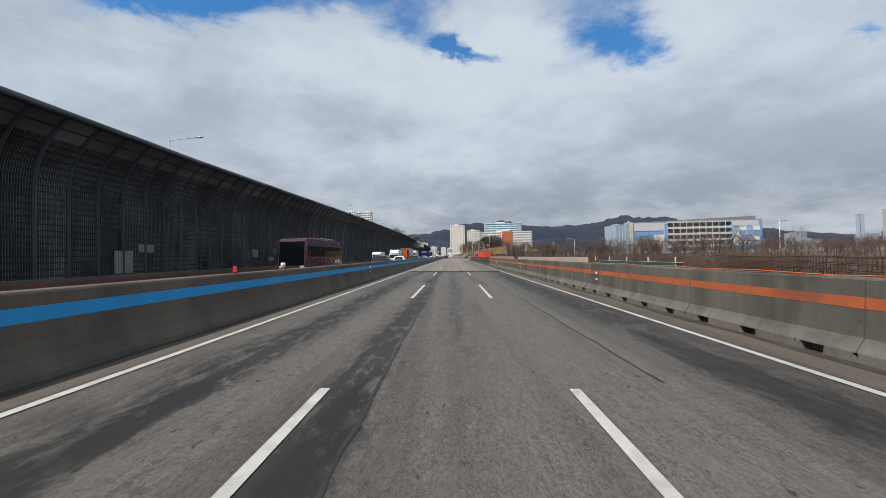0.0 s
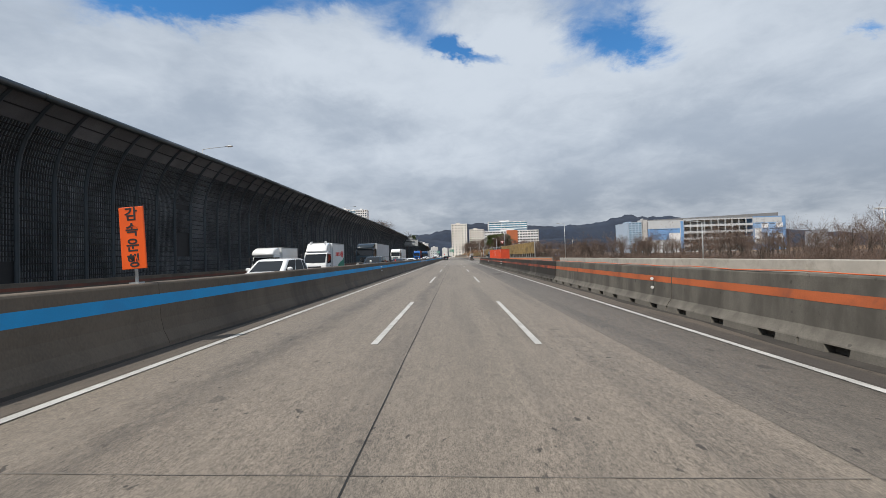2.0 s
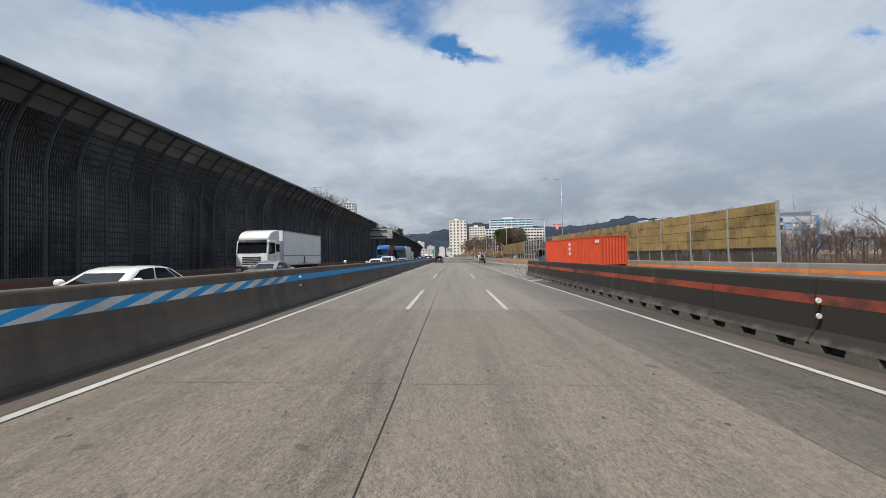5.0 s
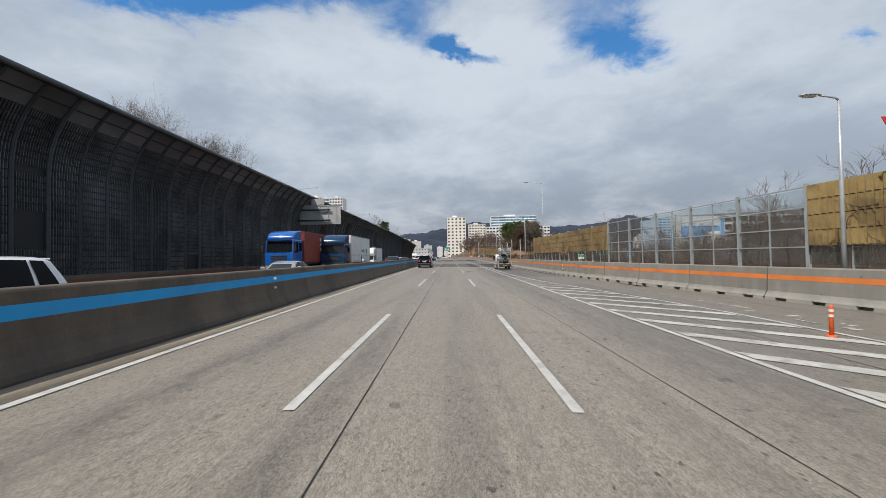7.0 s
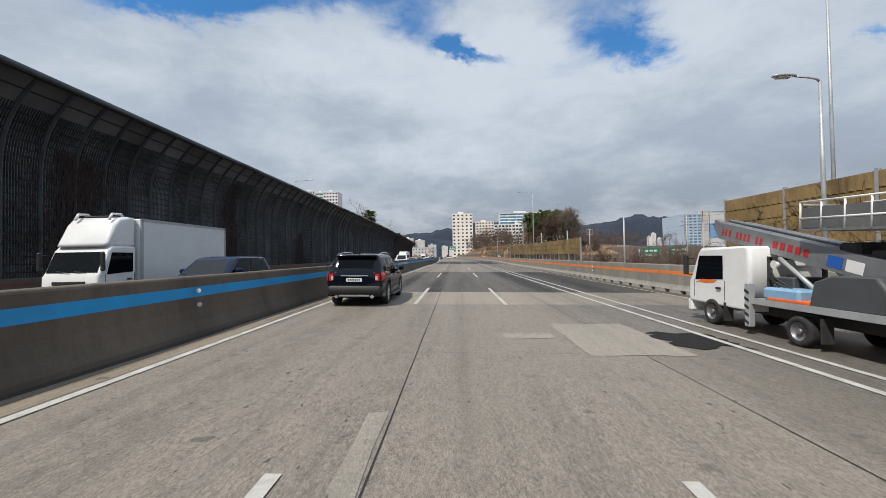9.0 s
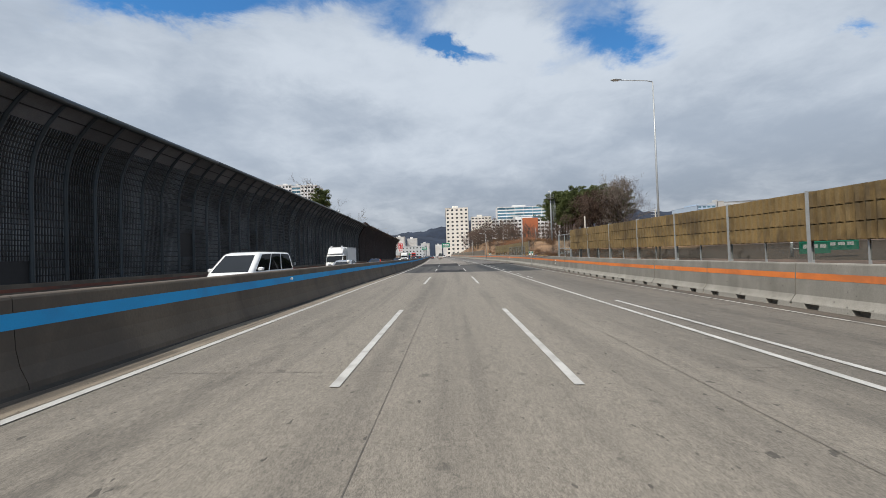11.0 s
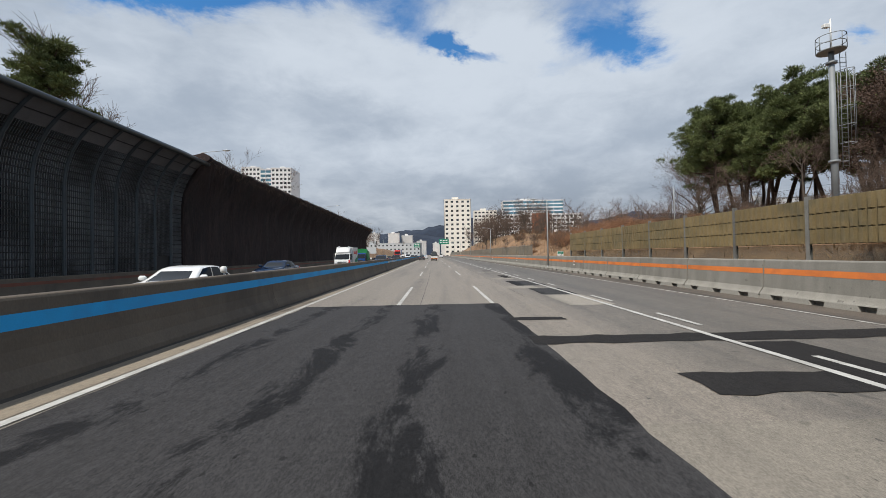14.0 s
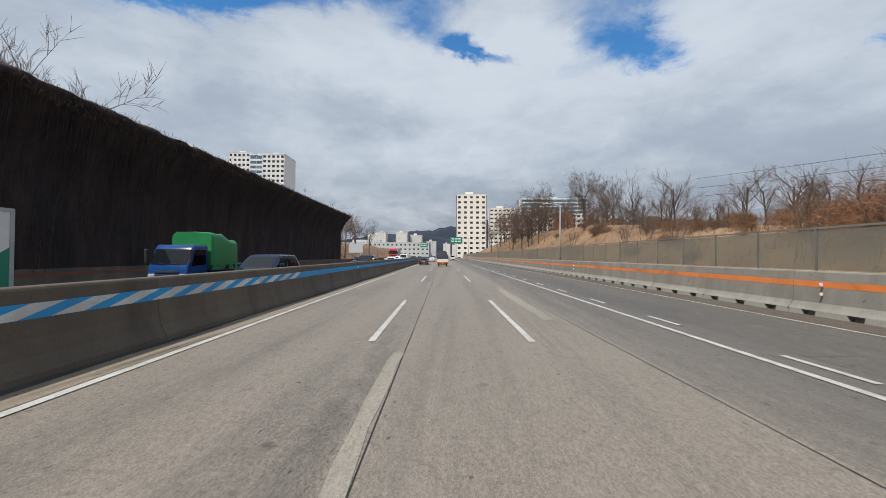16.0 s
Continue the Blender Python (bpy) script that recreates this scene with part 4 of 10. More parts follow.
def panel_mesh(width=2.0, ribs=12, bars=28, blank=()):
    """One bay of the wall: a dark backing sheet with upright slats cut by dark cross bands, plain under the crown; blank: (z0, z1) without slats."""
    q = Mesh()
    q.grid([[(x - 0.05, y, z) for x, z in WALL_SIDE[:8]] for y in (0.0, width)], 0, True)
    q.grid([[(x - 0.05, y, z) for x, z in WALL_SIDE[7:]] for y in (0.0, width)], 2, True)
    zs = [0.45 + 9.10 * k / bars for k in range(bars + 1)]
    for a, b in zip(zs, zs[1:]):
        if any(z0 < (a + b) / 2 < z1 for z0, z1 in blank):
            continue
        a, b = a + 0.035, b - 0.035
        xa, xb = wall_point(a), wall_point(b)
        for k in range(ribs):
            y = 0.16 + (width - 0.32) * k / (ribs - 1)
            q.grid([[(xa - 0.05, y - 0.022, a), (xb - 0.05, y - 0.022, b)], [(xa + 0.02, y - 0.016, a), (xb + 0.02, y - 0.016, b)],
                    [(xa + 0.02, y + 0.016, a), (xb + 0.02, y + 0.016, b)], [(xa - 0.05, y + 0.022, a), (xb - 0.05, y + 0.022, b)]], 1, False)
    for z in (10.1,):
        x, x2 = wall_point(z), wall_point(z + 0.05)
        q.grid([[(x - 0.05, y, z), (x + 0.0, y, z), (x2 + 0.0, y, z + 0.05), (x2 - 0.05, y, z + 0.05)] for y in (0.06, width - 0.06)], 0, False)
    return q


def post_mesh():
    q = Mesh()
    h = 0.085
    for a, b, c in ((-h, h, 0.10), (-h * 0.35, h * 0.35, 0.16)):
        q.grid([[(x - 0.06, a, z) for x, z in WALL_SIDE], [(x + c, a, z) for x, z in WALL_SIDE],
                [(x + c, b, z) for x, z in WALL_SIDE], [(x - 0.06, b, z) for x, z in WALL_SIDE]], 0, True)
    return q


wall = thing("noise_wall", "tall charcoal metal noise wall curving over the road at its top", "noise barrier", kind="structure")
# lighter grey stands in for light coming through the translucent crown
WALL_CROWN = mat("noise_panel_crown", (0.105, 0.100, 0.102), 0.5, 0.1, spread=0.3, scale=0.6, fine=20, bump=0.05, random=0.3)
IVY_FROM, IVY_TO = 382.0, 480.0
panels = [panel_mesh(2.0, n, k, gap).data("wall_panel", [WALL_PANEL, WALL_RIB, WALL_CROWN]) for n, k, gap in ((13, 23, ()), (11, 20, ()), (13, 23, ((2.6, 4.6), (6.4, 6.9))), (12, 32, ((0.0, 2.2),)))]
post = post_mesh().data("post", WALL_POST)
s = -60.0
while s < IVY_FROM:
    k = (lerp_table(WALL_TOP, s) - 0.14) / 10.75
    m = place(s, WALL_U, 0.0, tilt=False) @ Matrix.Diagonal((1, 1, k, 1))
    part("wall_panel", panels[(0 if noise.noise(Vector((s * 0.11, 0, 3))) > -0.12 else 1) if int(s) % 14 else 2 + int(s) % 4 // 2], None, wall, m=m)
    part("post", post, None, wall, m=m)
    s += 2.0
ends = steps(-60, IVY_FROM, 12.0)
for a, b in zip(ends, ends[1:]):
    q = Mesh()
    q.tube([at(x, WALL_U + 2.22, lerp_table(WALL_TOP, x) - 0.10) for x in steps(a + 0.01, b - 0.01, 4.0)], 0.20, 10)
    part("cap", q, WALL_CAP, wall, "rounded dark steel cap" if a == -60 else "")

# the last stretch of the wall, buried in dead creeper
VINE = mat("dead_creeper", (0.038, 0.024, 0.022), 0.95, spread=0.5, scale=1.3, fine=14, bump=0.8, stretch=(1, 1, 0.25), dirt=(0.012, 0.010, 0.009), dirt_amount=0.9, dirt_scale=0.5)
TWIG = mat("dry_twigs", (0.13, 0.088, 0.062), 0.95, spread=0.4, scale=2.0, fine=20, island=0.45)
HANG = mat("hanging_stems", (0.034, 0.023, 0.021), 0.95, spread=0.4, scale=2.0, fine=20, island=0.5)
creeper = thing("creeper", "leafless dark brown creeper smothering the end of the noise wall", "climbing plant", kind="stuff")
q = Mesh()
lines = []
for s in steps(IVY_FROM - 0.5, IVY_TO, 0.6):
    k = (lerp_table(WALL_TOP, s) - 0.14) / 10.75
    row = []
    for x, z in WALL_SIDE[:-1] + [(1.7, 10.5), (2.3, 10.95), (2.35, 11.25), (1.8, 11.5), (0.5, 11.4), (-0.6, 11.0), (-0.8, 8.0), (-0.8, 0.2)]:
        d = 0.22 + 0.26 * noise.noise(Vector((s * 0.45, z * 0.25, 2))) + 0.12 * noise.noise(Vector((s * 1.6, z * 0.9, 9)))
        row.append(at(s, WALL_U + x + (d if x > -0.5 else 0), z * k + 0.14 + (0.2 * noise.noise(Vector((s * 0.9, x, 4))) if z > 10 else 0)))
    lines.append(row)
q.grid(lines, 0, True)
q.face(lines[0])
q.face(lines[-1][::-1])
part("creeper_mass", q, VINE, creeper)
q = Mesh()
rng = random.Random(5)
for i in range(9000):
    s = rng.uniform(IVY_FROM - 0.6, IVY_TO)
    z = 10.9 * rng.random() ** 0.6
    x = wall_point(min(z, 10.7)) + 0.30 + rng.uniform(0, 0.30)
    l = rng.uniform(0.5, 2.2)
    w = rng.uniform(0.008, 0.02)
    a = at(s, WALL_U + x, z + 0.1)
    b = at(s + rng.uniform(-0.12, 0.12), WALL_U + max(wall_point(max(min(z - l, 10.7), 0.4)) + 0.3, x - 0.35) + rng.uniform(0, 0.1), max(z - l, 0.6))
    v = Vector((0.3, 1, 0)).normalized() * w
    q.face([a - v, a + v, b + v * 0.6, b - v * 0.6])
part("hanging_stem", q, HANG, creeper)
q = Mesh()
for i in range(9000):
    s = rng.uniform(IVY_FROM - 0.6, IVY_TO)
    k = (lerp_table(WALL_TOP, s) - 0.14) / 10.75
    p = at(s, WALL_U + rng.uniform(1.6, 2.75), 11.05 * k + 0.2 + rng.uniform(-0.6, 0.25))
    d = Vector((rng.uniform(-0.2, 1), rng.uniform(-1, 1), rng.uniform(-0.9, 0.8))).normalized() * rng.uniform(0.15, 0.6)
    v = d.cross(Vector((rng.uniform(-1, 1), 0.3, 1))).normalized() * rng.uniform(0.006, 0.014)
    mid = p + d * 0.6
    end = p + d + Vector((0, 0, -0.12))
    q.face([p - v, p + v, mid + v, mid - v])
    q.face([mid - v, mid + v, end])
part("twig", q, TWIG, creeper, "pale dry twigs along the top")

# ---- fences of posts and panels on the right ----
AMBER = mat("amber_noise_panel", (0.30, 0.215, 0.092), 0.6, spread=0.22, scale=0.8, fine=18, bump=0.1, dirt=(0.13, 0.092, 0.045), dirt_amount=0.85, dirt_scale=0.6, random=0.10)
BROWN_PANEL = mat("brown_noise_panel", (0.225, 0.158, 0.070), 0.62, spread=0.25, scale=0.8, fine=18, bump=0.1, dirt=(0.095, 0.068, 0.036), dirt_amount=0.9, dirt_scale=0.5, random=0.12)
OLIVE = mat("olive_noise_panel", (0.205, 0.158, 0.080), 0.65, spread=0.2, scale=0.8, fine=18, bump=0.1, dirt=(0.13, 0.115, 0.07), dirt_amount=0.7, dirt_scale=0.6, random=0.10)
ACRYLIC = glass("clear_acrylic", (0.88, 0.91, 0.91), 0.05, 0.94)
SMOKED = glass("smoked_acrylic", (0.70, 0.71, 0.68), 0.12, 0.90)
MILKY = glass("milky_acrylic", (0.74, 0.72, 0.64), 0.3, 0.62)
MESHY = glass("hazy_mesh_screen", (0.74, 0.73, 0.68), 0.3, 0.80)


def slab_mesh(length, z0, z1, ribs):
    """A moulded noise panel: a sheet with raised pads in rows."""
    q = Mesh()
    q.box(-0.05, 0.05, 0.06, length - 0.06, z0, z1)
    rows_n = max(1, int(round((z1 - z0) / 0.70)))
    for r in range(rows_n):
        a, b = z0 + (z1 - z0) * r / rows_n + 0.014, z0 + (z1 - z0) * (r + 1) / rows_n - 0.014
        n = ribs
        for k in range(n):
            y0 = 0.09 + (length - 0.18) * k / n + 0.075
            y1 = 0.09 + (length - 0.18) * (k + 1) / n - 0.075
            q.face([(-0.05, y0, a), (-0.17, y0 + 0.03, a + 0.02), (-0.17, y0 + 0.02, b - 0.02), (-0.05, y0, b)])
            q.face([(-0.17, y0 + 0.03, a + 0.02), (-0.17, y1 - 0.02, a + 0.02), (-0.17, y1 - 0.02, b - 0.02), (-0.17, y0 + 0.02, b - 0.02)])
            q.face([(-0.05, y1, a), (-0.17, y1 - 0.02, a + 0.02), (-0.17, y1 - 0.02, b - 0.02), (-0.05, y1, b)])
            q.face([(-0.05, y0, b), (-0.17, y0 + 0.02, b - 0.02), (-0.17, y1 - 0.02, b - 0.02), (-0.05, y1, b)])
            q.face([(-0.05, y0, a), (-0.17, y0 + 0.03, a + 0.02), (-0.17, y1 - 0.02, a + 0.02), (-0.05, y1, a)])
    return q


def pane_mesh(length, z0, z1):
    q = Mesh()
    q.box(-0.008, 0.008, 0.06, length - 0.06, z0 + 0.03, z1 - 0.03)
    return q


def rail_mesh(length, z):
    q = Mesh()
    q.box(-0.03, 0.03, 0.05, length - 0.05, z - 0.03, z + 0.03)
    return q


def i_post(z0, z1, w=0.075):
    q = Mesh()
    q.box(-w, -w + 0.014, -w, w, z0, z1)
    q.box(w - 0.014, w, -w, w, z0, z1)
    q.box(-w + 0.014, w - 0.014, -0.008, 0.008, z0, z1)
    return q


OLD_STEEL = mat("dull_steel_post", (0.20, 0.20, 0.19), 0.6, 0.2, spread=0.2, scale=1.5, fine=20, random=0.15)


def panel_fence(label, pts, bay, layers, zpost, extra_rails=(), half=False, base=0.0, metal=STEEL):
    """pts: (s, u) at the ends of straight runs; layers: (z0, z1, material, ribs), ribs 0 for a clear pane."""
    owner = thing("panel_fence", label, "noise barrier", kind="structure")
    span = pts[-1][0] - pts[0][0]
    n = max(1, int(round(span / bay)))
    length = span / n
    meshes = []
    for z0, z1, mt, ribs in layers:
        meshes.append(("panel" if ribs else "pane", (slab_mesh(length, z0, z1, ribs) if ribs else pane_mesh(length, z0, z1)).data("panel", mt), not ribs))
    rails = [rail_mesh(length, z).data("rail", metal) for z in extra_rails]
    pm = i_post(base, zpost, 0.075 if zpost > 3.2 else 0.028).data("post", metal)
    thin = i_post(base, zpost - 0.15, 0.03).data("mullion", STEEL)
    for k in range(n + 1):
        a = pts[0][0] + k * length
        p = at(a, lerp_table(pts, a))
        nxt = at(a + length, lerp_table(pts, a + length) if k < n else 2 * lerp_table(pts, a) - lerp_table(pts, a - length))
        m = along(p, nxt)
        part("post", pm, None, owner, m=m)
        if k == n:
            break
        for nm, d, clear in meshes:
            ob = part(nm, d, None, owner, m=m)
            if clear:
                ob.visible_shadow = False
        for d in rails:
            part("rail", d, None, owner, m=m)
        if half:
            part("mullion", thin, None, owner, m=m @ pose(0, length / 2, 0))
    return owner


panel_fence("amber moulded noise panels over a low smoked window, stained with dead creeper", [(151, 20.2), (170, 18.6), (194.2, 17.2)], 4.0, [(1.45, 2.35, SMOKED, 0), (2.35, 5.2, AMBER, 12)], 5.3, half=True)
panel_fence("clear acrylic noise screen in a grey steel frame", [(194.2, 17.2), (215.0, 16.1)], 4.16, [(1.45, 2.3, ACRYLIC, 0), (2.3, 3.2, ACRYLIC, 0), (3.2, 4.2, ACRYLIC, 0), (4.2, 5.1, ACRYLIC, 0)], 5.3, (2.3, 3.2, 4.2, 5.15), True)
panel_fence("amber moulded noise panels above a strip of smoked windows", [(215.0, 16.1), (224, 15.85), (248.2, 15.7)], 4.15, [(1.45, 2.45, SMOKED, 0), (2.45, 5.1, BROWN_PANEL, 12)], 5.2, half=True)
panel_fence("olive-brown noise panels above smoked windows", [(273.6, 15.2), (294, 14.0), (315.0, 12.4)], 4.15, [(1.45, 2.2, SMOKED, 0), (2.2, 4.15, BROWN_PANEL, 12)], 4.2, half=True)
panel_fence("clear noise screen at the end of the panels", [(315.0, 12.4), (319.2, 12.35)], 4.2, [(1.45, 2.3, ACRYLIC, 0), (2.3, 3.7, ACRYLIC, 0)], 3.9, (2.3, 3.8), True)
panel_fence("olive-brown noise panels on a bank", [(349.5, 15.4), (389.2, 14.9)], 4.0, [(1.2, 2.0, SMOKED, 0), (2.0, 3.85, OLIVE, 12)], 4.0, metal=OLD_STEEL)
panel_fence("grey mesh-like screen on the barrier", [(339.2, 12.4), (354.2, 12.5)], 2.5, [(1.45, 2.9, MESHY, 0)], 2.95, (2.92,), metal=OLD_STEEL)
panel_fence("hazy plastic screen in steel posts along the barrier", [(397.3, 12.55), (640, 12.55)], 2.5, [(1.45, 2.85, MILKY, 0)], 2.95, (2.9,), metal=OLD_STEEL)

# dead creeper across the amber panels
STEMS = mat("panel_creeper", (0.060, 0.040, 0.026), 0.95, spread=0.4, scale=2.0, fine=15, bump=0)
q = Mesh()
rng = random.Random(77)
for i in range(80):
    s = rng.gauss(184, 5.5) if i % 3 else rng.gauss(243, 3)
    z = rng.uniform(2.2, 4.2)
    a = rng.uniform(-0.6, 0.6)
    pts = []
    for k in range(9):
        u = lerp_table([(151, 20.2), (170, 18.6), (194.2, 17.2)], s) if s < 200 else 15.74
        pts.append(at(s, u - 0.185 - 0.02 * rng.random(), z))
        a += rng.uniform(-0.5, 0.5)
        s += 0.22 * math.cos(a)
        z += 0.20 * math.sin(a)
        if not 1.6 < z < 5.15:
            break
    if len(pts) > 2 and (s < 194 or s > 216):
        q.tube(pts, [0.015 * (1 - 0.8 * k / len(pts)) + 0.004 for k in range(len(pts))], 3, 0, False)
tagged(part("panel_creeper", q, STEMS), "dead creeper stems across the amber panels", "climbing plant", kind="stuff")

# ---- street lamps ----
LAMP_GLASS = mat("lamp_glass", (0.55, 0.55, 0.52), 0.2, spread=0.03)


def street_lamp(label, s, u, reach, height, colour=STEEL, base=0.0, group="street lamps"):
    """A tapered pole with an arm and a flat lantern; reach is signed, to the right."""
    owner = thing("street_lamp", label, "street lamp", group, m=place(s, u, base, tilt=False))
    q = Mesh()
    q.tube([(0, 0, 0), (0, 0, 0.5)], [0.13, 0.12], 10)
    q.tube([(0, 0, 0.5), (0, 0, height * 0.55), (0, 0, height)], [0.085, 0.07, 0.045], 10)
    q.box(-0.17, 0.17, -0.17, 0.17, 0.0, 0.03)
    part("pole", q, colour, owner)
    q = Mesh()
    d = 1 if reach > 0 else -1
    q.tube([(0, 0, height - 0.05), (d * 0.10, 0, height + 0.04), (d * 0.4, 0, height + 0.10), (reach * 0.85, 0, height + 0.10 + abs(reach) * 0.05)], [0.04, 0.038, 0.034, 0.03], 8)
    part("arm", q, colour, owner)
    q = Mesh()
    x0, z0 = reach * 0.82, height + 0.10 + abs(reach) * 0.05
    rings = []
    for f, w, h in ((0.0, 0.05, 0.04), (0.12, 0.10, 0.07), (0.4, 0.15, 0.09), (0.65, 0.14, 0.08), (0.78, 0.06, 0.04)):
        rings.append([(x0 + d * f, math.cos(a) * w, z0 + 0.02 + math.sin(a) * h * (0.5 if math.sin(a) < 0 else 1)) for a in [2 * math.pi * k / 10 for k in range(10)]])
    q.grid(rings, 0, True, True)
    q.face(rings[0])
    q.face(rings[-1])
    head = part("lantern", q, colour, owner)
    q = Mesh()
    q.box(min(x0 + d * 0.2, x0 + d * 0.62), max(x0 + d * 0.2, x0 + d * 0.62), -0.10, 0.10, z0 - 0.045, z0 - 0.02)
    part("lens", q, LAMP_GLASS, head)
    return owner


for s, h in ((37.5, 12.8), (91, 13.4), (142, 13.7), (193, 13.8), (242.6, 13.7), (286, 13.9), (333.8, 13.0), (388, 13.2), (438, 13.4), (488, 13.2), (540, 10.2), (590, 10.2)):
    street_lamp("grey street lamp standing behind the noise wall", s, -25.4 if s < 500 else -25.0, 2.9, h)
for s, u, reach, h, lab in ((149, 27.2, -1.4, 9.7, "slender grey street lamp beside the slip road"), (190.2, 17.8, -2.8, 14.6, "tall grey street lamp with a long arm"), (190.15, 14.9, -0.8, 8.2, "short grey street lamp behind the barrier"),
                            (241.8, 15.9, -2.8, 14.5, "tall grey street lamp with a long arm"), (238.2, 12.2, -0.95, 7.95, "short grey street lamp behind the barrier"), (303.6, 15.4, -2.8, 14.8, "tall grey street lamp with a long arm"),
                            (340.6, 12.35, -1.35, 8.1, "short grey street lamp behind the barrier"), (388.1, 11.95, -1.35, 7.6, "short grey street lamp behind the barrier"), (434, 12.4, -1.35, 7.5, "short grey street lamp behind the barrier"),
                            (482, 12.4, -1.35, 7.5, "short grey street lamp behind the barrier"), (530, 12.4, -1.35, 7.5, "short grey street lamp behind the barrier"), (100, 30.0, -1.4, 5.8, "slender grey street lamp beside the slip road")):
    street_lamp(lab, s, u, reach, h, base=-0.4 if u > 13 else -0.1)

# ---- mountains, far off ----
# the blue of the far air is mixed into the woods' colour
HILL = mat("hazed_wooded_mountain", (0.017, 0.026, 0.046), 1.0, spread=0.35, scale=0.004, fine=0.03, bump=0.0, dirt=(0.026, 0.034, 0.050), dirt_amount=0.5, dirt_scale=0.002)


def mountain(label, dist, ridge, depth, seed):
    """A ridge at the distance dist; ridge: (x, height) along it."""
    q = Mesh()
    lines = []
    x0, x1 = ridge[0][0], ridge[-1][0]
    for j in range(9):
        f = j / 8
        row = []
        for x in steps(x0, x1, 24.0):
            h = lerp_table(ridge, x)
            h *= 1 + 0.10 * noise.noise(Vector((x * 0.006, seed, 0))) + 0.05 * noise.noise(Vector((x * 0.02, seed, 3)))
            prof = 1 - abs(f * 2 - 1) ** 1.3
            row.append((x, dist - depth / 2 + depth * f + 60 * noise.noise(Vector((x * 0.004, f * 3, seed))), -20 + (h + 20) * max(prof + 0.12 * noise.noise(Vector((x * 0.01, f * 4, seed + 5))) * (1 - prof), 0)))
        lines.append(row)
    q.grid(lines, 0, True)
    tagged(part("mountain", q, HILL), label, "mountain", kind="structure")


RIDGE = [(-0.30, 0.030), (-0.20, 0.044), (-0.115, 0.0528), (-0.058, 0.060), (0.0, 0.068), (0.065, 0.086), (0.10, 0.0757), (0.129, 0.087), (0.171, 0.075), (0.213, 0.070), (0.263, 0.066), (0.312, 0.070),
         (0.368, 0.073), (0.397, 0.086), (0.425, 0.091), (0.467, 0.083), (0.537, 0.082), (0.578, 0.073), (0.70, 0.055), (0.9, 0.035), (1.1, 0.02)]
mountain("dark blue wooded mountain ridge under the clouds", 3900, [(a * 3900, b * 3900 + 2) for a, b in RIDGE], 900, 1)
WALL_PLATE = mat("pale_wall_plate", (0.20, 0.20, 0.195), 0.7, spread=0.15)
for s, z, w, h in ((31.2, 2.6, 1.5, 0.6), (29.1, 1.1, 1.6, 1.6), (47.9, 2.15, 1.5, 0.95), (51.9, 1.7, 1.7, 0.5)):
    q = Mesh()
    q.box(0, 0.03, 0.15, 0.15 + w, z, z + h)
    for k in range(6):
        q.box(0.03, 0.05, 0.2 + w * k / 6, 0.2 + w * (k + 0.55) / 6, z + 0.06, z + h - 0.06)
    part("wall_plate", q, WALL_PLATE, wall, "pale patch panel", m=place(s, WALL_U + 0.03, 0.0, tilt=False))

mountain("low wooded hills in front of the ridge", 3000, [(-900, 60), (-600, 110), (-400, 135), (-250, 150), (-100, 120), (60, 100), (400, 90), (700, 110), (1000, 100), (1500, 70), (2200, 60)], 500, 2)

# ---- vehicles ----
CAR_GLASS = mat("tinted_car_glass", (0.004, 0.005, 0.007), -0.10, spread=0.1, bump=0, spec=0.10)
SCREEN_GLASS = mat("windscreen_glass", (0.011, 0.013, 0.016), -0.08, spread=0.1, bump=0, spec=0.5)
RUBBER = mat("tyre_rubber", (0.018, 0.018, 0.019), 0.85, spread=0.2, scale=8, dirt=(0.06, 0.055, 0.05), dirt_amount=0.5, dirt_scale=3)
ALLOY = mat("alloy_rim", (0.60, 0.60, 0.60), 0.28, 0.9, spread=0.08)
STEEL_RIM = mat("grey_steel_rim", (0.22, 0.22, 0.23), 0.5, 0.6)
CHROME = mat("chrome", (0.75, 0.76, 0.77), 0.12, 1.0, spread=0.03, bump=0)
BLACK_PLASTIC = mat("black_plastic", (0.020, 0.020, 0.021), 0.6, spread=0.2)
RED_LENS = mat("red_tail_lens", (0.55, 0.018, 0.012), 0.15, spread=0.08, bump=0, coat=0.6)
CLEAR_LENS = mat("headlamp_lens", (0.62, 0.64, 0.66), 0.12, 0.3, spread=0.06, bump=0)
AMBER_LENS = mat("amber_lens", (0.75, 0.26, 0.02), 0.2, spread=0.06, bump=0)
PLATE = mat("number_plate_white", (0.75, 0.76, 0.77), 0.5, spread=0.03)
PLATE_YELLOW = mat("number_plate_yellow", (0.75, 0.52, 0.04), 0.5, spread=0.03)
PLATE_INK = mat("number_plate_ink", (0.03, 0.03, 0.05), 0.6)


def paint(name, colour, metal=0.15, rough=0.16):
    return mat("car_paint_" + name, colour, rough, metal, spread=0.04, scale=1.0, fine=8, bump=0.0, dirt=tuple(c * 0.8 + (0.02 if sum(colour) > 0.3 else 0.005) for c in colour), dirt_amount=0.35, coat=0.45 if sum(colour) > 0.3 else 0.12, spec=0.5 if sum(colour) > 0.3 else 0.3)


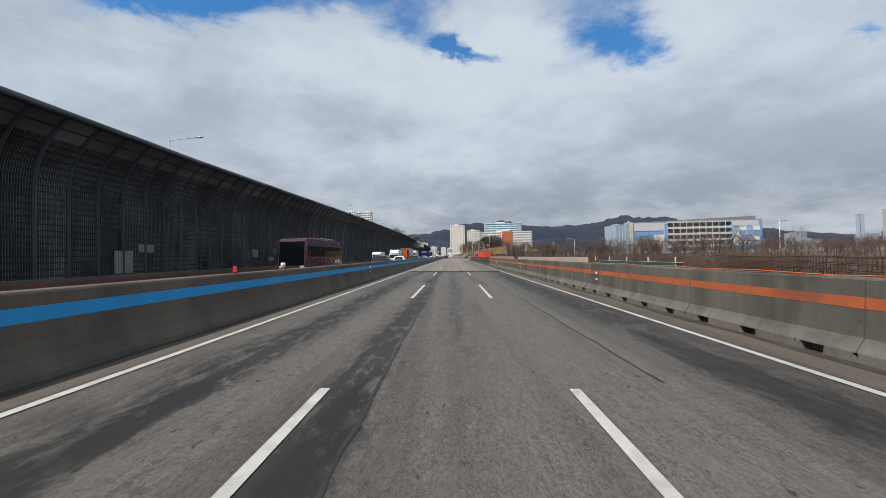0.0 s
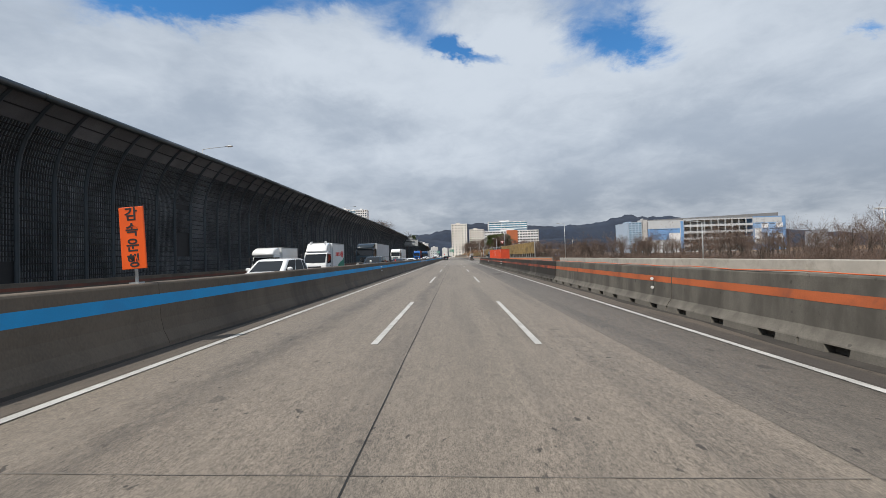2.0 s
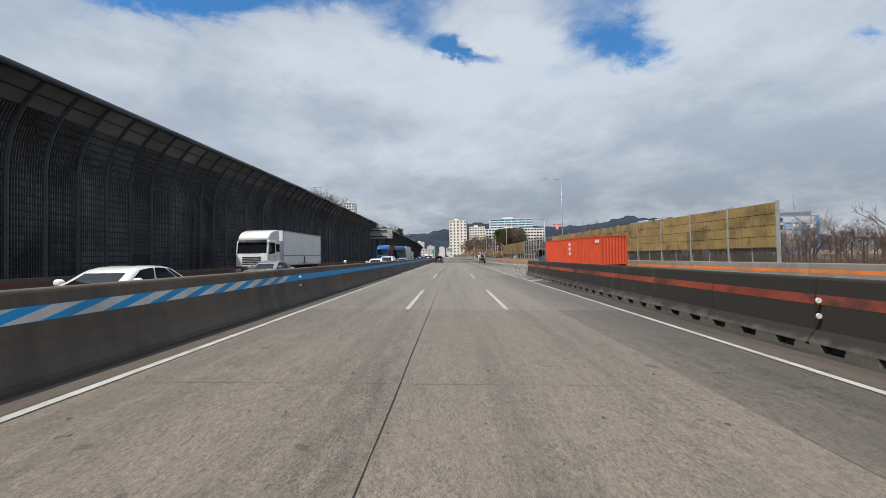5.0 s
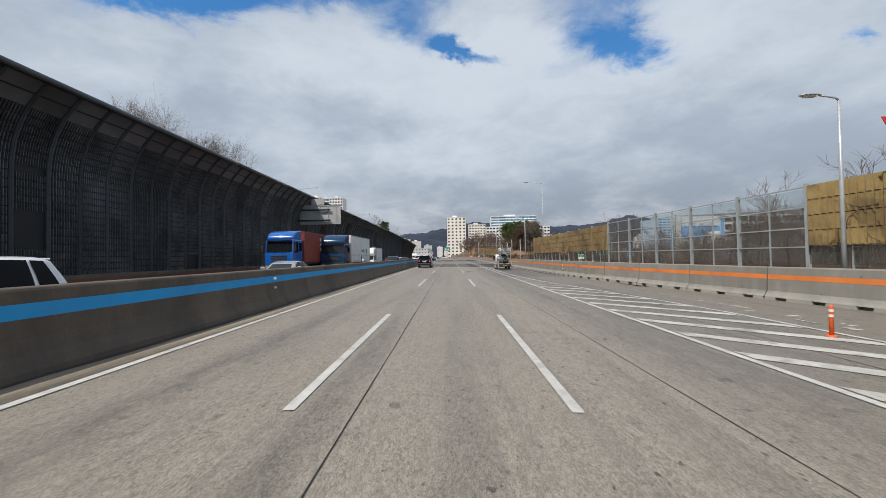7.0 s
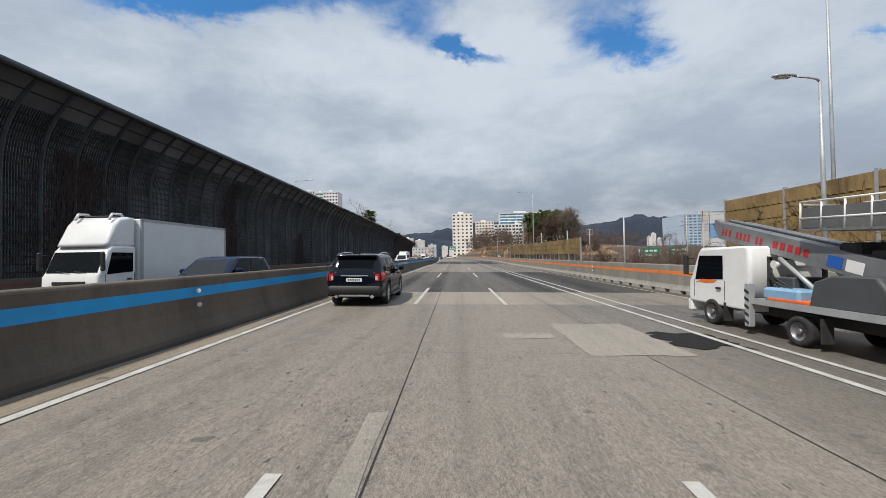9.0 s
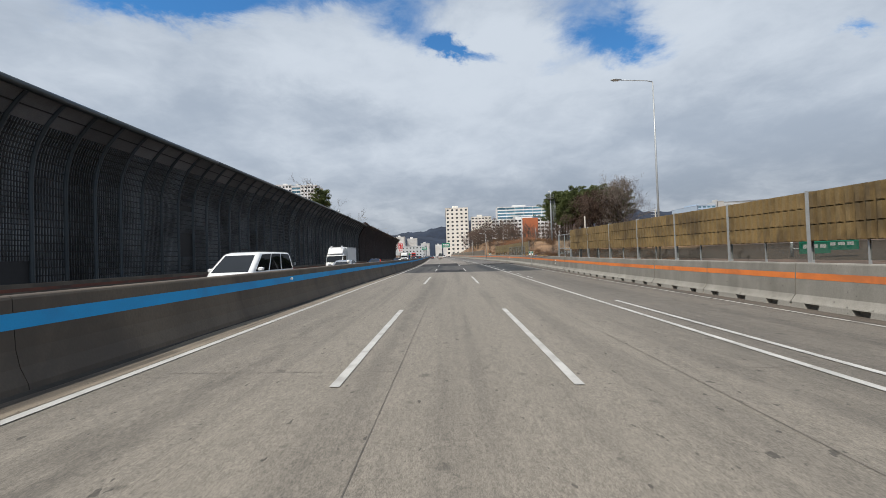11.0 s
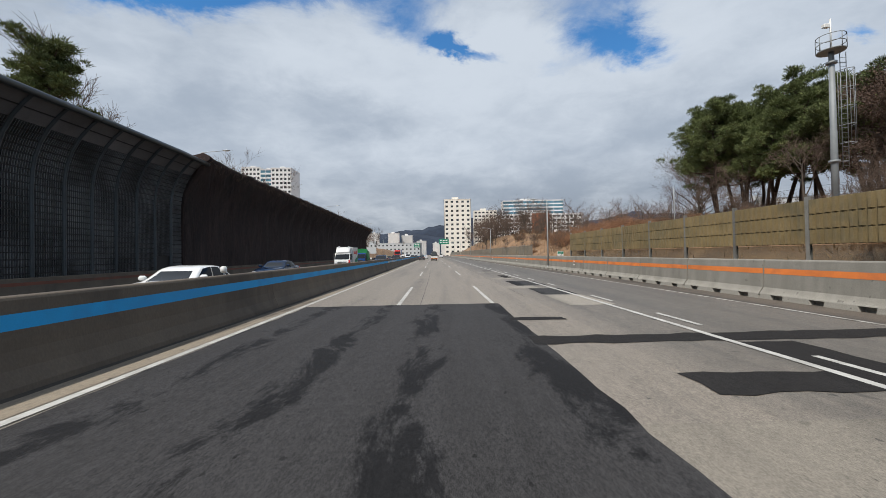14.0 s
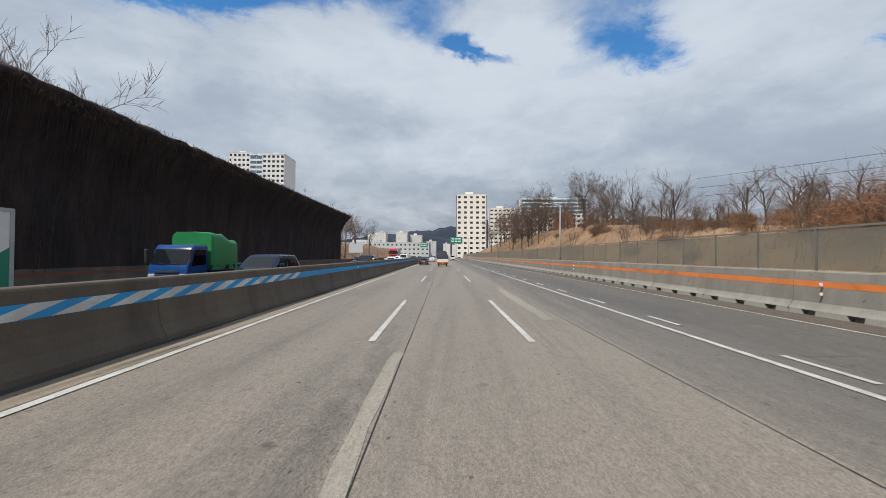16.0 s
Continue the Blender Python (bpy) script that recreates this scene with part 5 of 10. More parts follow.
BLACK_P, GREY_P, WHITE_P = paint("black", (0.007, 0.008, 0.011), 0.1, 0.12), paint("grey", (0.085, 0.088, 0.095), 0.5), paint("white", (0.74, 0.75, 0.75), 0.0)
SILVER_P, NAVY_P, BLUE_P = paint("silver", (0.42, 0.43, 0.44), 0.6), paint("navy", (0.008, 0.018, 0.045), 0.0), paint("blue", (0.008, 0.105, 0.40), 0.0)
DARKGREY_P, SLATE_P, BUS_P = paint("charcoal", (0.020, 0.022, 0.025), 0.1), paint("slate", (0.018, 0.029, 0.041), 0.0), paint("maroon", (0.078, 0.030, 0.044), 0.0)


def wheel(owner, x, y, r, width, side, rim=None, spokes=10, steel=False, name="wheel", wide=1.0):
    """A tyre with its rim; side is +1 where the outside faces right."""
    ob = new(name)
    ob.parent = owner
    ob.matrix_basis = pose(x, y, r) @ (Matrix.Identity(4) if side > 0 else pose(0, 0, 0, 0, 0, 180))
    rim = rim or r * 0.66
    n = 24
    w = width / 2
    q = Mesh()
    prof = [(-w, rim), (-w, r * 0.86), (-w * 0.86, r * 0.97), (-w * 0.5, r), (w * 0.5, r), (w * 0.86, r * 0.97), (w, r * 0.86), (w * 0.97, rim), (w * 0.5, rim * 0.97)]
    q.grid([[(a, math.cos(2 * math.pi * k / n) * b, math.sin(2 * math.pi * k / n) * b) for a, b in prof] for k in range(n + 1)], 0, True)
    part("tyre", q, RUBBER, ob)
    q = Mesh()
    prof = [(w * 0.96, rim), (w * 0.86, rim * 0.95), (w * 0.55, rim * 0.90), (w * 0.35, rim * 0.5), (w * 0.35, 0.001)]
    q.grid([[(a, math.cos(2 * math.pi * k / n) * b, math.sin(2 * math.pi * k / n) * b) for a, b in prof] for k in range(n + 1)], 0 if steel else 1, True)
    if not steel:
        for k in range(spokes):
            m = Matrix.Rotation(2 * math.pi * k / spokes, 4, "X")
            a, b = 0.016 * wide, 0.036 * wide
            q.grid([[m @ Vector((w * 0.5, -a - 0.004, rim * 0.12)), m @ Vector((w * 0.80, -a, rim * 0.14)), m @ Vector((w * 0.80, a, rim * 0.14)), m @ Vector((w * 0.5, a + 0.004, rim * 0.12))],
                    [m @ Vector((w * 0.5, -b - 0.009, rim * 0.97)), m @ Vector((w * 0.88, -b, rim * 0.97)), m @ Vector((w * 0.88, b, rim * 0.97)), m @ Vector((w * 0.5, b + 0.009, rim * 0.97))]], 0, False)
        q.tube([(w * 0.4, 0, 0), (w * 0.84, 0, 0)], rim * 0.17, 10, 0)
        part("rim", q, [ALLOY, DARK_METAL], ob)
    else:
        q.tube([(w * 0.3, 0, 0), (w * 0.95, 0, 0)], rim * 0.30, 10, 0)
        for k in range(8):
            a = 2 * math.pi * k / 8
            q.tube([(w * 0.3, math.cos(a) * rim * 0.5, math.sin(a) * rim * 0.5), (w * 0.5, math.cos(a) * rim * 0.5, math.sin(a) * rim * 0.5)], rim * 0.07, 6, 0)
        part("rim", q, STEEL_RIM, ob)
    return ob


def plate(owner, x, y, z, width, height, facing, yellow=False, kind=""):
    """A number plate with plain bars for its signs; facing -1 to the rear, +1 to the front."""
    q = Mesh()
    q.box(x - width / 2, x + width / 2, y - 0.006, y + 0.006, z - height / 2, z + height / 2)
    ob = part("number_plate", q, PLATE_YELLOW if yellow else PLATE, owner)
    q = Mesh()
    for k in range(7):
        a = x - width * 0.42 + width * 0.84 * k / 7
        q.box(a + 0.008, a + width * 0.12 - 0.012, y + facing * 0.006 - 0.002, y + facing * 0.006 + 0.002, z - height * 0.26, z + height * 0.26)
    part("plate_bar", q, PLATE_INK, ob)


def car(label, m, colour, kind="sedan", rims=10, category="car", group="cars", plates=True):
    """A passenger car, rear bumper at y = 0, facing along y, wheels on z = 0."""
    L, W, H, ra, fa, r, belt, hood, roof0, roof1, base0, base1, tail = {
        "sedan": (4.70, 1.83, 1.43, 0.98, 3.72, 0.33, 0.94, 0.93, 1.25, 2.55, 0.45, 3.40, 0.98),
        "suv": (5.03, 2.00, 1.78, 1.03, 4.06, 0.39, 1.13, 1.10, 0.42, 3.00, 0.10, 3.85, 1.13),
        "small_suv": (4.50, 1.86, 1.68, 0.90, 3.57, 0.36, 1.05, 1.02, 0.45, 2.60, 0.12, 3.45, 1.05),
        "van": (4.95, 1.92, 1.97, 0.98, 4.05, 0.34, 1.10, 1.06, 0.25, 3.30, 0.06, 4.35, 1.10),
    }[kind]
    owner = thing("car", label, category, group, m=m)
    hw = W / 2
    top = [(0, tail - 0.16), (0.06, tail - 0.03), (0.25, tail), (base0 + 0.3, belt), (base1 - 0.25, belt), (base1 + 0.05, hood), (L - 0.55, hood - 0.09), (L - 0.16, hood - 0.19), (L, hood - 0.36)]
    tall = kind in ("suv", "small_suv", "van")
    plan = [(0, 0.86), (0.07, 0.95), (0.28, 0.985), (0.9, 1.0)] if tall else [(0, 0.80), (0.07, 0.90), (0.28, 0.97), (0.9, 1.0)]
    plan += [(L - 1.1, 1.0), (L - 0.45, 0.95), (L - 0.14, 0.82), (L, 0.62)]
    ys = sorted(set([0, 0.07, 0.16, 0.3, 0.5, L - 0.5, L - 0.28, L - 0.14, L - 0.05, L] + steps(0.5, L - 0.5, 0.35) + [a + r * 1.16 * math.cos(math.pi * k / 8) for a in (ra, fa) for k in range(9)]))
    ys = [y for y in ys if 0 <= y <= L]
    rings = []
    for y in ys:
        zb = 0.20 + 0.14 * max(0, (0.35 - y) / 0.35) + 0.10 * max(0, (y - (L - 0.5)) / 0.5)
        for a in (ra, fa):
            d = abs(y - a)
            if d < r * 1.16:
                zb = max(zb, r + math.sqrt((r * 1.16) ** 2 - d * d))
        zt = lerp_table(top, y)
        w = hw * lerp_table(plan, y)
        f = lambda k: zb + (zt - zb) * k
        half = [(w - 0.10, zb), (w - 0.02, zb + 0.01), (w, max(f(0.30), zb + 0.02)), (w - 0.004, max(f(0.55), zb + 0.03)), (w - 0.03, max(f(0.82), zb + 0.04)), (w - 0.075, max(f(0.96), zb + 0.05)), (w * 0.80, zt + 0.02), (w * 0.4, zt + 0.035)]
        rings.append([(x, y, z) for x, z in half] + [(-x, y, z) for x, z in half[::-1]])
    q = Mesh()
    q.grid(rings, 0, True, True)
    q.face(rings[0])
    q.face(rings[-1][::-1])
    part("body", q, colour, owner)

    # cabin
    def level(t):
        k = t ** 1.15
        return base0 + (roof0 - base0) * k, base1 + (roof1 - base1) * k, hw * ((0.95 - 0.11 * t - 0.05 * t * t) if tall else (0.93 - 0.17 * t - 0.05 * t * t)), belt - 0.03 + (H - belt + 0.03) * t

    def bow(y, t):
        """How far the roof line dips towards both ends."""
        mid_y = (roof0 + roof1) / 2
        return -(0.055 if tall else 0.085) * t * ((y - mid_y) / ((roof1 - roof0) / 2)) ** 2 if abs(y - mid_y) < roof1 - roof0 else -(0.22 if tall else 0.34) * t

    def cabin_ring(t, inset=0.0):
        y0, y1, w, z = level(t)
        y0, y1, w = y0 + inset, y1 - inset, w - inset
        c = 0.16
        out = []
        for sx, sy, a0 in ((1, 0, -90), (1, 1, 0), (-1, 1, 90), (-1, 0, 180)):
            cx, cy = sx * (w - c), (y1 - c if sy else y0 + c)
            for k in range(4):
                a = radians(a0 + 30 * k)
                yy = cy + c * math.sin(a)
                out.append((cx + c * math.cos(a), yy, z + bow(yy, t)))
        return out
    q = Mesh()
    rings = [cabin_ring(t) for t in (0, 0.07, 0.3, 0.5, 0.7, 0.87)] + [cabin_ring(0.94, 0.03), cabin_ring(0.99, 0.12), cabin_ring(1.0, 0.30)]
    q.grid(rings, 0, True, True)
    q.face(rings[-1])
    part("roof", q, colour, owner)
    ts = (0.07, 0.3, 0.5, 0.7, 0.87)

    def side_window(f0, f1, side):
        q = Mesh()
        lines = []
        for t in ts:
            y0, y1, w, z = level(t)
            lines.append([(side * (w + 0.007), y, z + bow(y, t)) for y in [y0 + 0.20 + (y1 - y0 - 0.42) * f for f in (f0, (f0 + f1) / 2, f1)]])
        q.grid(lines, 0, True)
        part("side_window", q, CAR_GLASS, owner)
    bays = ((0.02, 0.33), (0.36, 0.66), (0.69, 0.985)) if kind in ("suv", "van") else ((0.03, 0.17), (0.20, 0.56), (0.59, 0.985))
    for side in (1, -1):
        for f0, f1 in bays:
            side_window(f0, f1, side)
    for front, nm in ((True, "windscreen"), (False, "rear_window")):
        q = Mesh()
        lines = []
        for t in (ts if front or kind == "sedan" else ts[1:]):
            y0, y1, w, z = level(t)
            y = y1 + 0.010 if front else y0 - 0.010
            lines.append([((w - 0.165) * f, y, z + bow(y, t)) for f in (-1, -0.5, 0, 0.5, 1)])
        q.grid(lines, 0, True)
        part(nm, q, SCREEN_GLASS if front else CAR_GLASS, owner)
    for y in (ra, fa):
        for side in (1, -1):
            wheel(owner, side * (hw - 0.13), y, r, 0.235, side, r * 0.70, rims)
            q = Mesh()
            q.grid([[(side * (hw - 0.03), y + math.cos(a) * r * 1.15, r + math.sin(a) * r * 1.15), (side * (hw - 0.42), y + math.cos(a) * r * 1.15, r + math.sin(a) * r * 1.15)] for a in [math.pi * (k / 8) for k in range(9)]], 0, True)
            part("wheel_arch", q, BLACK_PLASTIC, owner)
    for side in (1, -1):
        # lamps
        q = Mesh()
        z0, z1 = (belt - 0.17, belt + 0.03) if tall else (tail - 0.20, tail - 0.09)
        reach = ((0.80, -0.016), (0.865, -0.012), (0.955, 0.055), (0.992, 0.22)) if tall else ((0.56, -0.012), (0.80, 0.005), (0.905, 0.065), (0.965, 0.26))
        q.grid([[(side * (hw * f), y, z) for z in (z0, z0 + 0.05, z1)] for f, y in reach], 0, True)
        part("tail_lamp", q, RED_LENS, owner)
        q = Mesh()
        zh = hood - 0.25
        q.grid([[(side * hw * f, y, z) for z in (zh - 0.05, zh + 0.06)] for f, y in ((0.55, L - 0.010), (0.70, L - 0.055), (0.84, L - 0.12), (0.93, L - 0.32))], 0, True)
        part("headlamp", q, CLEAR_LENS, owner)
        # mirror
        q = Mesh()
        ym = base1 - 0.55
        q.box(min(side * (hw - 0.06), side * (hw + 0.19)), max(side * (hw - 0.06), side * (hw + 0.19)), ym - 0.05, ym + 0.10, belt + 0.02, belt + 0.19, 0, 0.05)
        part("wing_mirror", q, colour if kind != "suv" else BLACK_P, owner)
        for f in (0.32, 0.62):
            q = Mesh()
            y = base0 + (base1 - base0) * f + 0.2
            q.box(min(side * (hw - 0.05), side * (hw + 0.025)), max(side * (hw - 0.05), side * (hw + 0.025)), y - 0.12, y + 0.12, belt - 0.185, belt - 0.155, 0, 0.008)
            part("door_handle", q, CHROME if tall else colour, owner)
        q = Mesh()
        q.box(min(side * (hw - 0.06), side * (hw + 0.010)), max(side * (hw - 0.06), side * (hw + 0.010)), ra + r * 1.25, fa - r * 1.25, 0.20, 0.30, 0, 0.015)
        part("sill", q, BLACK_PLASTIC, owner)
        if kind == "suv":
            q = Mesh()
            q.box(min(side * (hw - 0.02), side * (hw + 0.012)), max(side * (hw - 0.02), side * (hw + 0.012)), ra + r * 1.5, fa - r * 1.5, 0.43, 0.485, 0, 0.01)
            part("trim", q, CHROME, owner, "chrome side trim")
        # door seams
        for f in (0.30, 0.58, 0.88):
            y = base0 + (base1 - base0) * f
            if ra + r * 1.2 < y < fa - r * 1.15:
                q = Mesh()
                q.box(min(side * (hw - 0.03), side * (hw + 0.0015)), max(side * (hw - 0.03), side * (hw + 0.0015)), y - 0.004, y + 0.004, 0.34, belt - 0.22)
                part("door_seam", q, BLACK_PLASTIC, owner)
    q = Mesh()
    q.box(-hw * 0.80, hw * 0.80, -0.03, 0.10, 0.34, 0.56, 0, 0.03)
    part("rear_bumper", q, BLACK_PLASTIC if tall else colour, owner)
    q = Mesh()
    q.box(-hw * 0.55, hw * 0.55, -0.045, 0.0, 0.30, 0.36, 0, 0.01)
    part("skid_plate", q, STEEL_RIM, owner)
    q = Mesh()
    q.box(-hw * 0.52, hw * 0.52, L - 0.03, L + 0.012, 0.40, hood - 0.30, 0, 0.02)
    part("grille", q, BLACK_PLASTIC, owner)
    if tall:
        q = Mesh()
        q.box(-hw * 0.42, hw * 0.42, -0.035, 0.0, belt - 0.16, belt - 0.115, 0, 0.01)
        part("tailgate_trim", q, CHROME, owner, "chrome bar across the tailgate")
        for x in (-0.62, 0.62):
            q = Mesh()
            q.tube([(x, -0.07, 0.33), (x, 0.1, 0.33)], 0.055, 10)
            part("exhaust_tip", q, CHROME, owner)
        q = Mesh()
        y0, y1, w, z = level(0.93)
        q.box(-w * 0.80, w * 0.80, y0 - 0.10, y0 + 0.22, H - 0.10, H - 0.055, 0, 0.02)
        part("spoiler", q, colour, owner)
    else:
        q = Mesh()
        q.box(-hw * 0.56, hw * 0.56, -0.016, 0.0, tail - 0.145, tail - 0.115, 0, 0.005)
        part("light_bar", q, RED_LENS, owner, "red light bar across the boot lid")
    if plates:
        plate(owner, 0, -0.045 if not tall else -0.034, 0.72 if not tall else belt - 0.27, 0.52, 0.11, -1)
    return owner


def large_estate_car(label, m, colour):
    """A seven-seat estate car with rails and chrome strips, rear bumper at y = 0, facing along y, wheels on z = 0."""
    L, hw, r, ra, fa = 5.04, 1.0, 0.395, 1.02, 4.05
    owner = thing("car", label, "car", "cars", m=m)
    TOP = [(0.0, 0.98), (0.03, 1.15), (0.10, 1.23), (0.24, 1.47), (0.36, 1.655), (0.60, 1.725), (1.2, 1.765), (1.8, 1.775), (2.4, 1.755), (2.75, 1.715), (2.95, 1.655), (3.40, 1.385), (3.78, 1.155),
           (3.95, 1.125), (4.30, 1.095), (4.62, 1.045), (4.82, 0.975), (4.94, 0.89), (5.01, 0.78), (5.04, 0.62)]
    BELT = [(0.0, 0.93), (0.03, 1.10), (0.10, 1.165), (0.5, 1.165), (2.0, 1.135), (3.6, 1.095), (3.95, 1.075), (4.30, 1.035), (4.62, 0.975), (4.82, 0.91), (4.94, 0.83), (5.01, 0.73), (5.04, 0.58)]
    PLAN = [(0, 0.86), (0.04, 0.92), (0.14, 0.962), (0.40, 0.988), (0.9, 1.0), (4.0, 1.0), (4.45, 0.975), (4.72, 0.915), (4.88, 0.84), (4.98, 0.74), (5.04, 0.62)]

    def section(y, arches=True):
        """Half of the outline across the car at y, from the sill to the middle of the roof."""
        b, t, p = lerp_table(BELT, y), lerp_table(TOP, y), hw * lerp_table(PLAN, y)
        zb = 0.255 + 0.10 * max(0, (0.40 - y) / 0.40) + 0.06 * max(0, (y - (L - 0.55)) / 0.55)
        for c in (ra, fa):
            d = abs(y - c)
            if arches and d < 0.47:
                zb = max(zb, r + math.sqrt(0.47 ** 2 - d * d))
        h = b - 0.255
        out = [(p - 0.14, zb), (p - 0.035, zb + 0.004)]
        for k, w in ((0.12, -0.028), (0.26, -0.022), (0.36, -0.040), (0.50, -0.016), (0.64, -0.002), (0.76, 0.0), (0.86, -0.012), (0.93, -0.030), (1.0, -0.062)):
            out.append((p + w, max(0.255 + h * k, zb + 0.004 + 0.004 * k)))
        u = t - b
        wr = p * 0.735
        for k, f in ((0.05, 0.03), (0.30, 0.24), (0.55, 0.49), (0.80, 0.78), (0.93, 0.97)):
            out.append((p - 0.062 - (p - 0.062 - wr) * f, b + u * k))
        out += [(wr - 0.05, t - min(0.02, u * 0.03)), (p * 0.46, t + 0.012), (0.0, t + 0.020)]
        return out

    def side_x(y, z):
        """How far the flank reaches out at y and z."""
        pts = section(y, False)
        for (x0, z0), (x1, z1) in zip(pts[1:], pts[2:]):
            if z <= z1:
                return x0 + (x1 - x0) * min(max((z - z0) / max(z1 - z0, 1e-6), 0), 1)
        return pts[-3][0]

    ys = sorted(set([0, 0.015, 0.03, 0.06, 0.10, 0.17, 0.24, 0.30, 0.36, 0.44, 4.88, 4.94, 4.98, 5.01, 5.03, L] + [round(y, 3) for y in steps(0.52, 4.82, 0.07)]
                    + [c + 0.47 * math.cos(math.pi * k / 16) for c in (ra, fa) for k in range(17)]))
    rings = []
    for y in ys:
        half = section(y)
        rings.append([(x, y, z) for x, z in half] + [(-x, y, z) for x, z in half[-2::-1]])
    q = Mesh()
    q.grid(rings, 0, True, True)
    q.face(rings[0])
    q.face(rings[-1][::-1])
    part("body", q, colour, owner)

    def patch(name, material, edges, side, rows=7, cols=12, lift=0.004, label=""):
        """A sheet that lies on the flank; edges(f) gives y and the lower and upper z at the share f of its length."""
        q = Mesh()
        lines = []
        for i in range(cols + 1):
            row = []
            for j in range(rows + 1):
                y, z = edges(i / cols, j / rows)
                row.append((side * (side_x(y, z) + lift), y, z))
            lines.append(row)
        q.grid(lines, 0, True)
        return part(name, q, material, owner, label)

    def pane(y0, y1, slant0=0.0, slant1=0.0, under=0.085):
        """Edges of a side window between y0 and y1 at the belt; slants move its upper corners."""
        def edges(f, g):
            y = y0 + (y1 - y0) * f + (slant0 * (1 - f) + slant1 * f) * g
            lo = lerp_table(BELT, y) + 0.035
            hi = max(min(lerp_table(TOP, y) - under, 1.66), lo + 0.004)
            return y, lo + (hi - lo) * g
        return edges
    for side in (1, -1):
        patch("side_window", CAR_GLASS, pane(2.36, 3.52, 0.06, -0.28), side, 8, 16)
        patch("side_window", CAR_GLASS, pane(1.52, 2.25, 0.02, 0.06), side)
        patch("side_window", CAR_GLASS, pane(1.22, 1.48, 0.20, 0.02), side, 6, 4)
        patch("side_window", CAR_GLASS, pane(0.34, 1.02, 0.16, 0.16), side)
        for y0, sl in ((2.30, 0.06), (1.12, 0.20)):
            patch("pillar_trim", BLACK_PLASTIC, lambda f, g, y0=y0, sl=sl: pane(y0 - 0.035, y0 + 0.035, sl, sl)(f, g), side, 6, 2, 0.006)
        # black cladding round the arches and along the sill
        for c in (ra, fa):
            q = Mesh()
            lines = []
            for k in range(25):
                a = math.pi * (k / 24 * 1.16 - 0.08)
                row = []
                for rad, lift in ((0.462, -0.03), (0.466, 0.010), (0.505, 0.012), (0.532, 0.004)):
                    y, z = c + rad * math.cos(a), max(r + rad * math.sin(a), 0.24)
                    row.append((side * (side_x(min(max(y, 0.02), L - 0.02), z) + lift), y, z))
                lines.append(row)
            q.grid(lines, 0, True)
            part("arch_trim", q, BLACK_PLASTIC, owner)
            q = Mesh()
            q.grid([[(side * (hw - 0.05), c + math.cos(a) * 0.475, r + math.sin(a) * 0.475), (side * (hw - 0.42), c + math.cos(a) * 0.475, r + math.sin(a) * 0.475)] for a in [math.pi * (k / 12 * 1.2 - 0.1) for k in range(13)]], 0, True)
            part("wheel_arch", q, BLACK_PLASTIC, owner)
            wheel(owner, side * (hw - 0.135), c, r, 0.25, side, r * 0.70, 10, wide=1.15)
        patch("sill", BLACK_PLASTIC, lambda f, g: (ra + 0.50 + (fa - ra - 1.0) * f, 0.262 + 0.115 * g), side, 3, 8, 0.008)
        q = Mesh()
        q.box(min(side * 0.88, side * 1.075), max(side * 0.88, side * 1.075), ra + 0.55, fa - 0.55, 0.245, 0.300, 0, 0.018)
        board = part("running_board", q, BLACK_PLASTIC, owner)
        for x in (0.965, 1.005, 1.045):
            q = Mesh()
            q.box(min(side * (x - 0.006), side * (x + 0.006)), max(side * (x - 0.006), side * (x + 0.006)), ra + 0.62, fa - 0.60, 0.299, 0.305)
            part("tread_strip", q, STEEL, board)
        for y0, y1, a0, a1 in ((1.78, 2.30, 0.3, 1.0), (2.33, 3.30, 1.0, 0.5)):
            patch("door_trim", CHROME, lambda f, g, y0=y0, y1=y1, a0=a0, a1=a1: (y0 + (y1 - y0) * f, 0.455 + 0.012 * (y0 + (y1 - y0) * f - 1.6) + 0.050 * g * min(a0 + (a1 - a0) * f, 1)), side, 3, 8, 0.010, "chrome strip low on the door")
        # seams of the doors
        for pts in ([(2.315, 0.36), (2.315, 0.80), (2.315, 1.10)], [(1.46, 0.37), (1.40, 0.62), (1.22, 0.86), (1.18, 1.14)], [(3.50, 0.36), (3.52, 0.70), (3.50, 1.07)]):
            q = Mesh()
            lines = []
            for k in range(13):
                z = pts[0][1] + (pts[-1][1] - pts[0][1]) * k / 12
                y = lerp_table([(b, a) for a, b in pts], z)
                lines.append([(side * (side_x(y, z) + 0.0015), y - 0.005, z), (side * (side_x(y, z) + 0.0015), y + 0.005, z)])
            q.grid(lines, 0, True)
            part("door_seam", q, DARK_METAL, owner)
        for y, z in ((2.44, 0.985), (1.40, 1.005)):
            q = Mesh()
            x = side_x(y + 0.1, z)
            q.box(min(side * (x - 0.02), side * (x + 0.035)), max(side * (x - 0.02), side * (x + 0.035)), y, y + 0.21, z - 0.014, z + 0.014, 0, 0.012)
            part("door_handle", q, CHROME, owner, "chrome door handle")
        # wing mirror: rounded shell on a short arm, indicator in its front
        q = Mesh()
        rings = []
        for f, w, h in ((0.0, 0.03, 0.03), (0.10, 0.075, 0.07), (0.35, 0.10, 0.092), (0.75, 0.105, 0.098), (0.95, 0.085, 0.085), (1.0, 0.05, 0.05)):
            rings.append([(side * (hw + 0.005 + 0.225 * f), 3.36 + w * math.cos(a), 1.205 + 0.015 * f + h * math.sin(a)) for a in [2 * math.pi * k / 14 for k in range(14)]])
        q.grid(rings, 0, True, True)
        q.face(rings[-1])
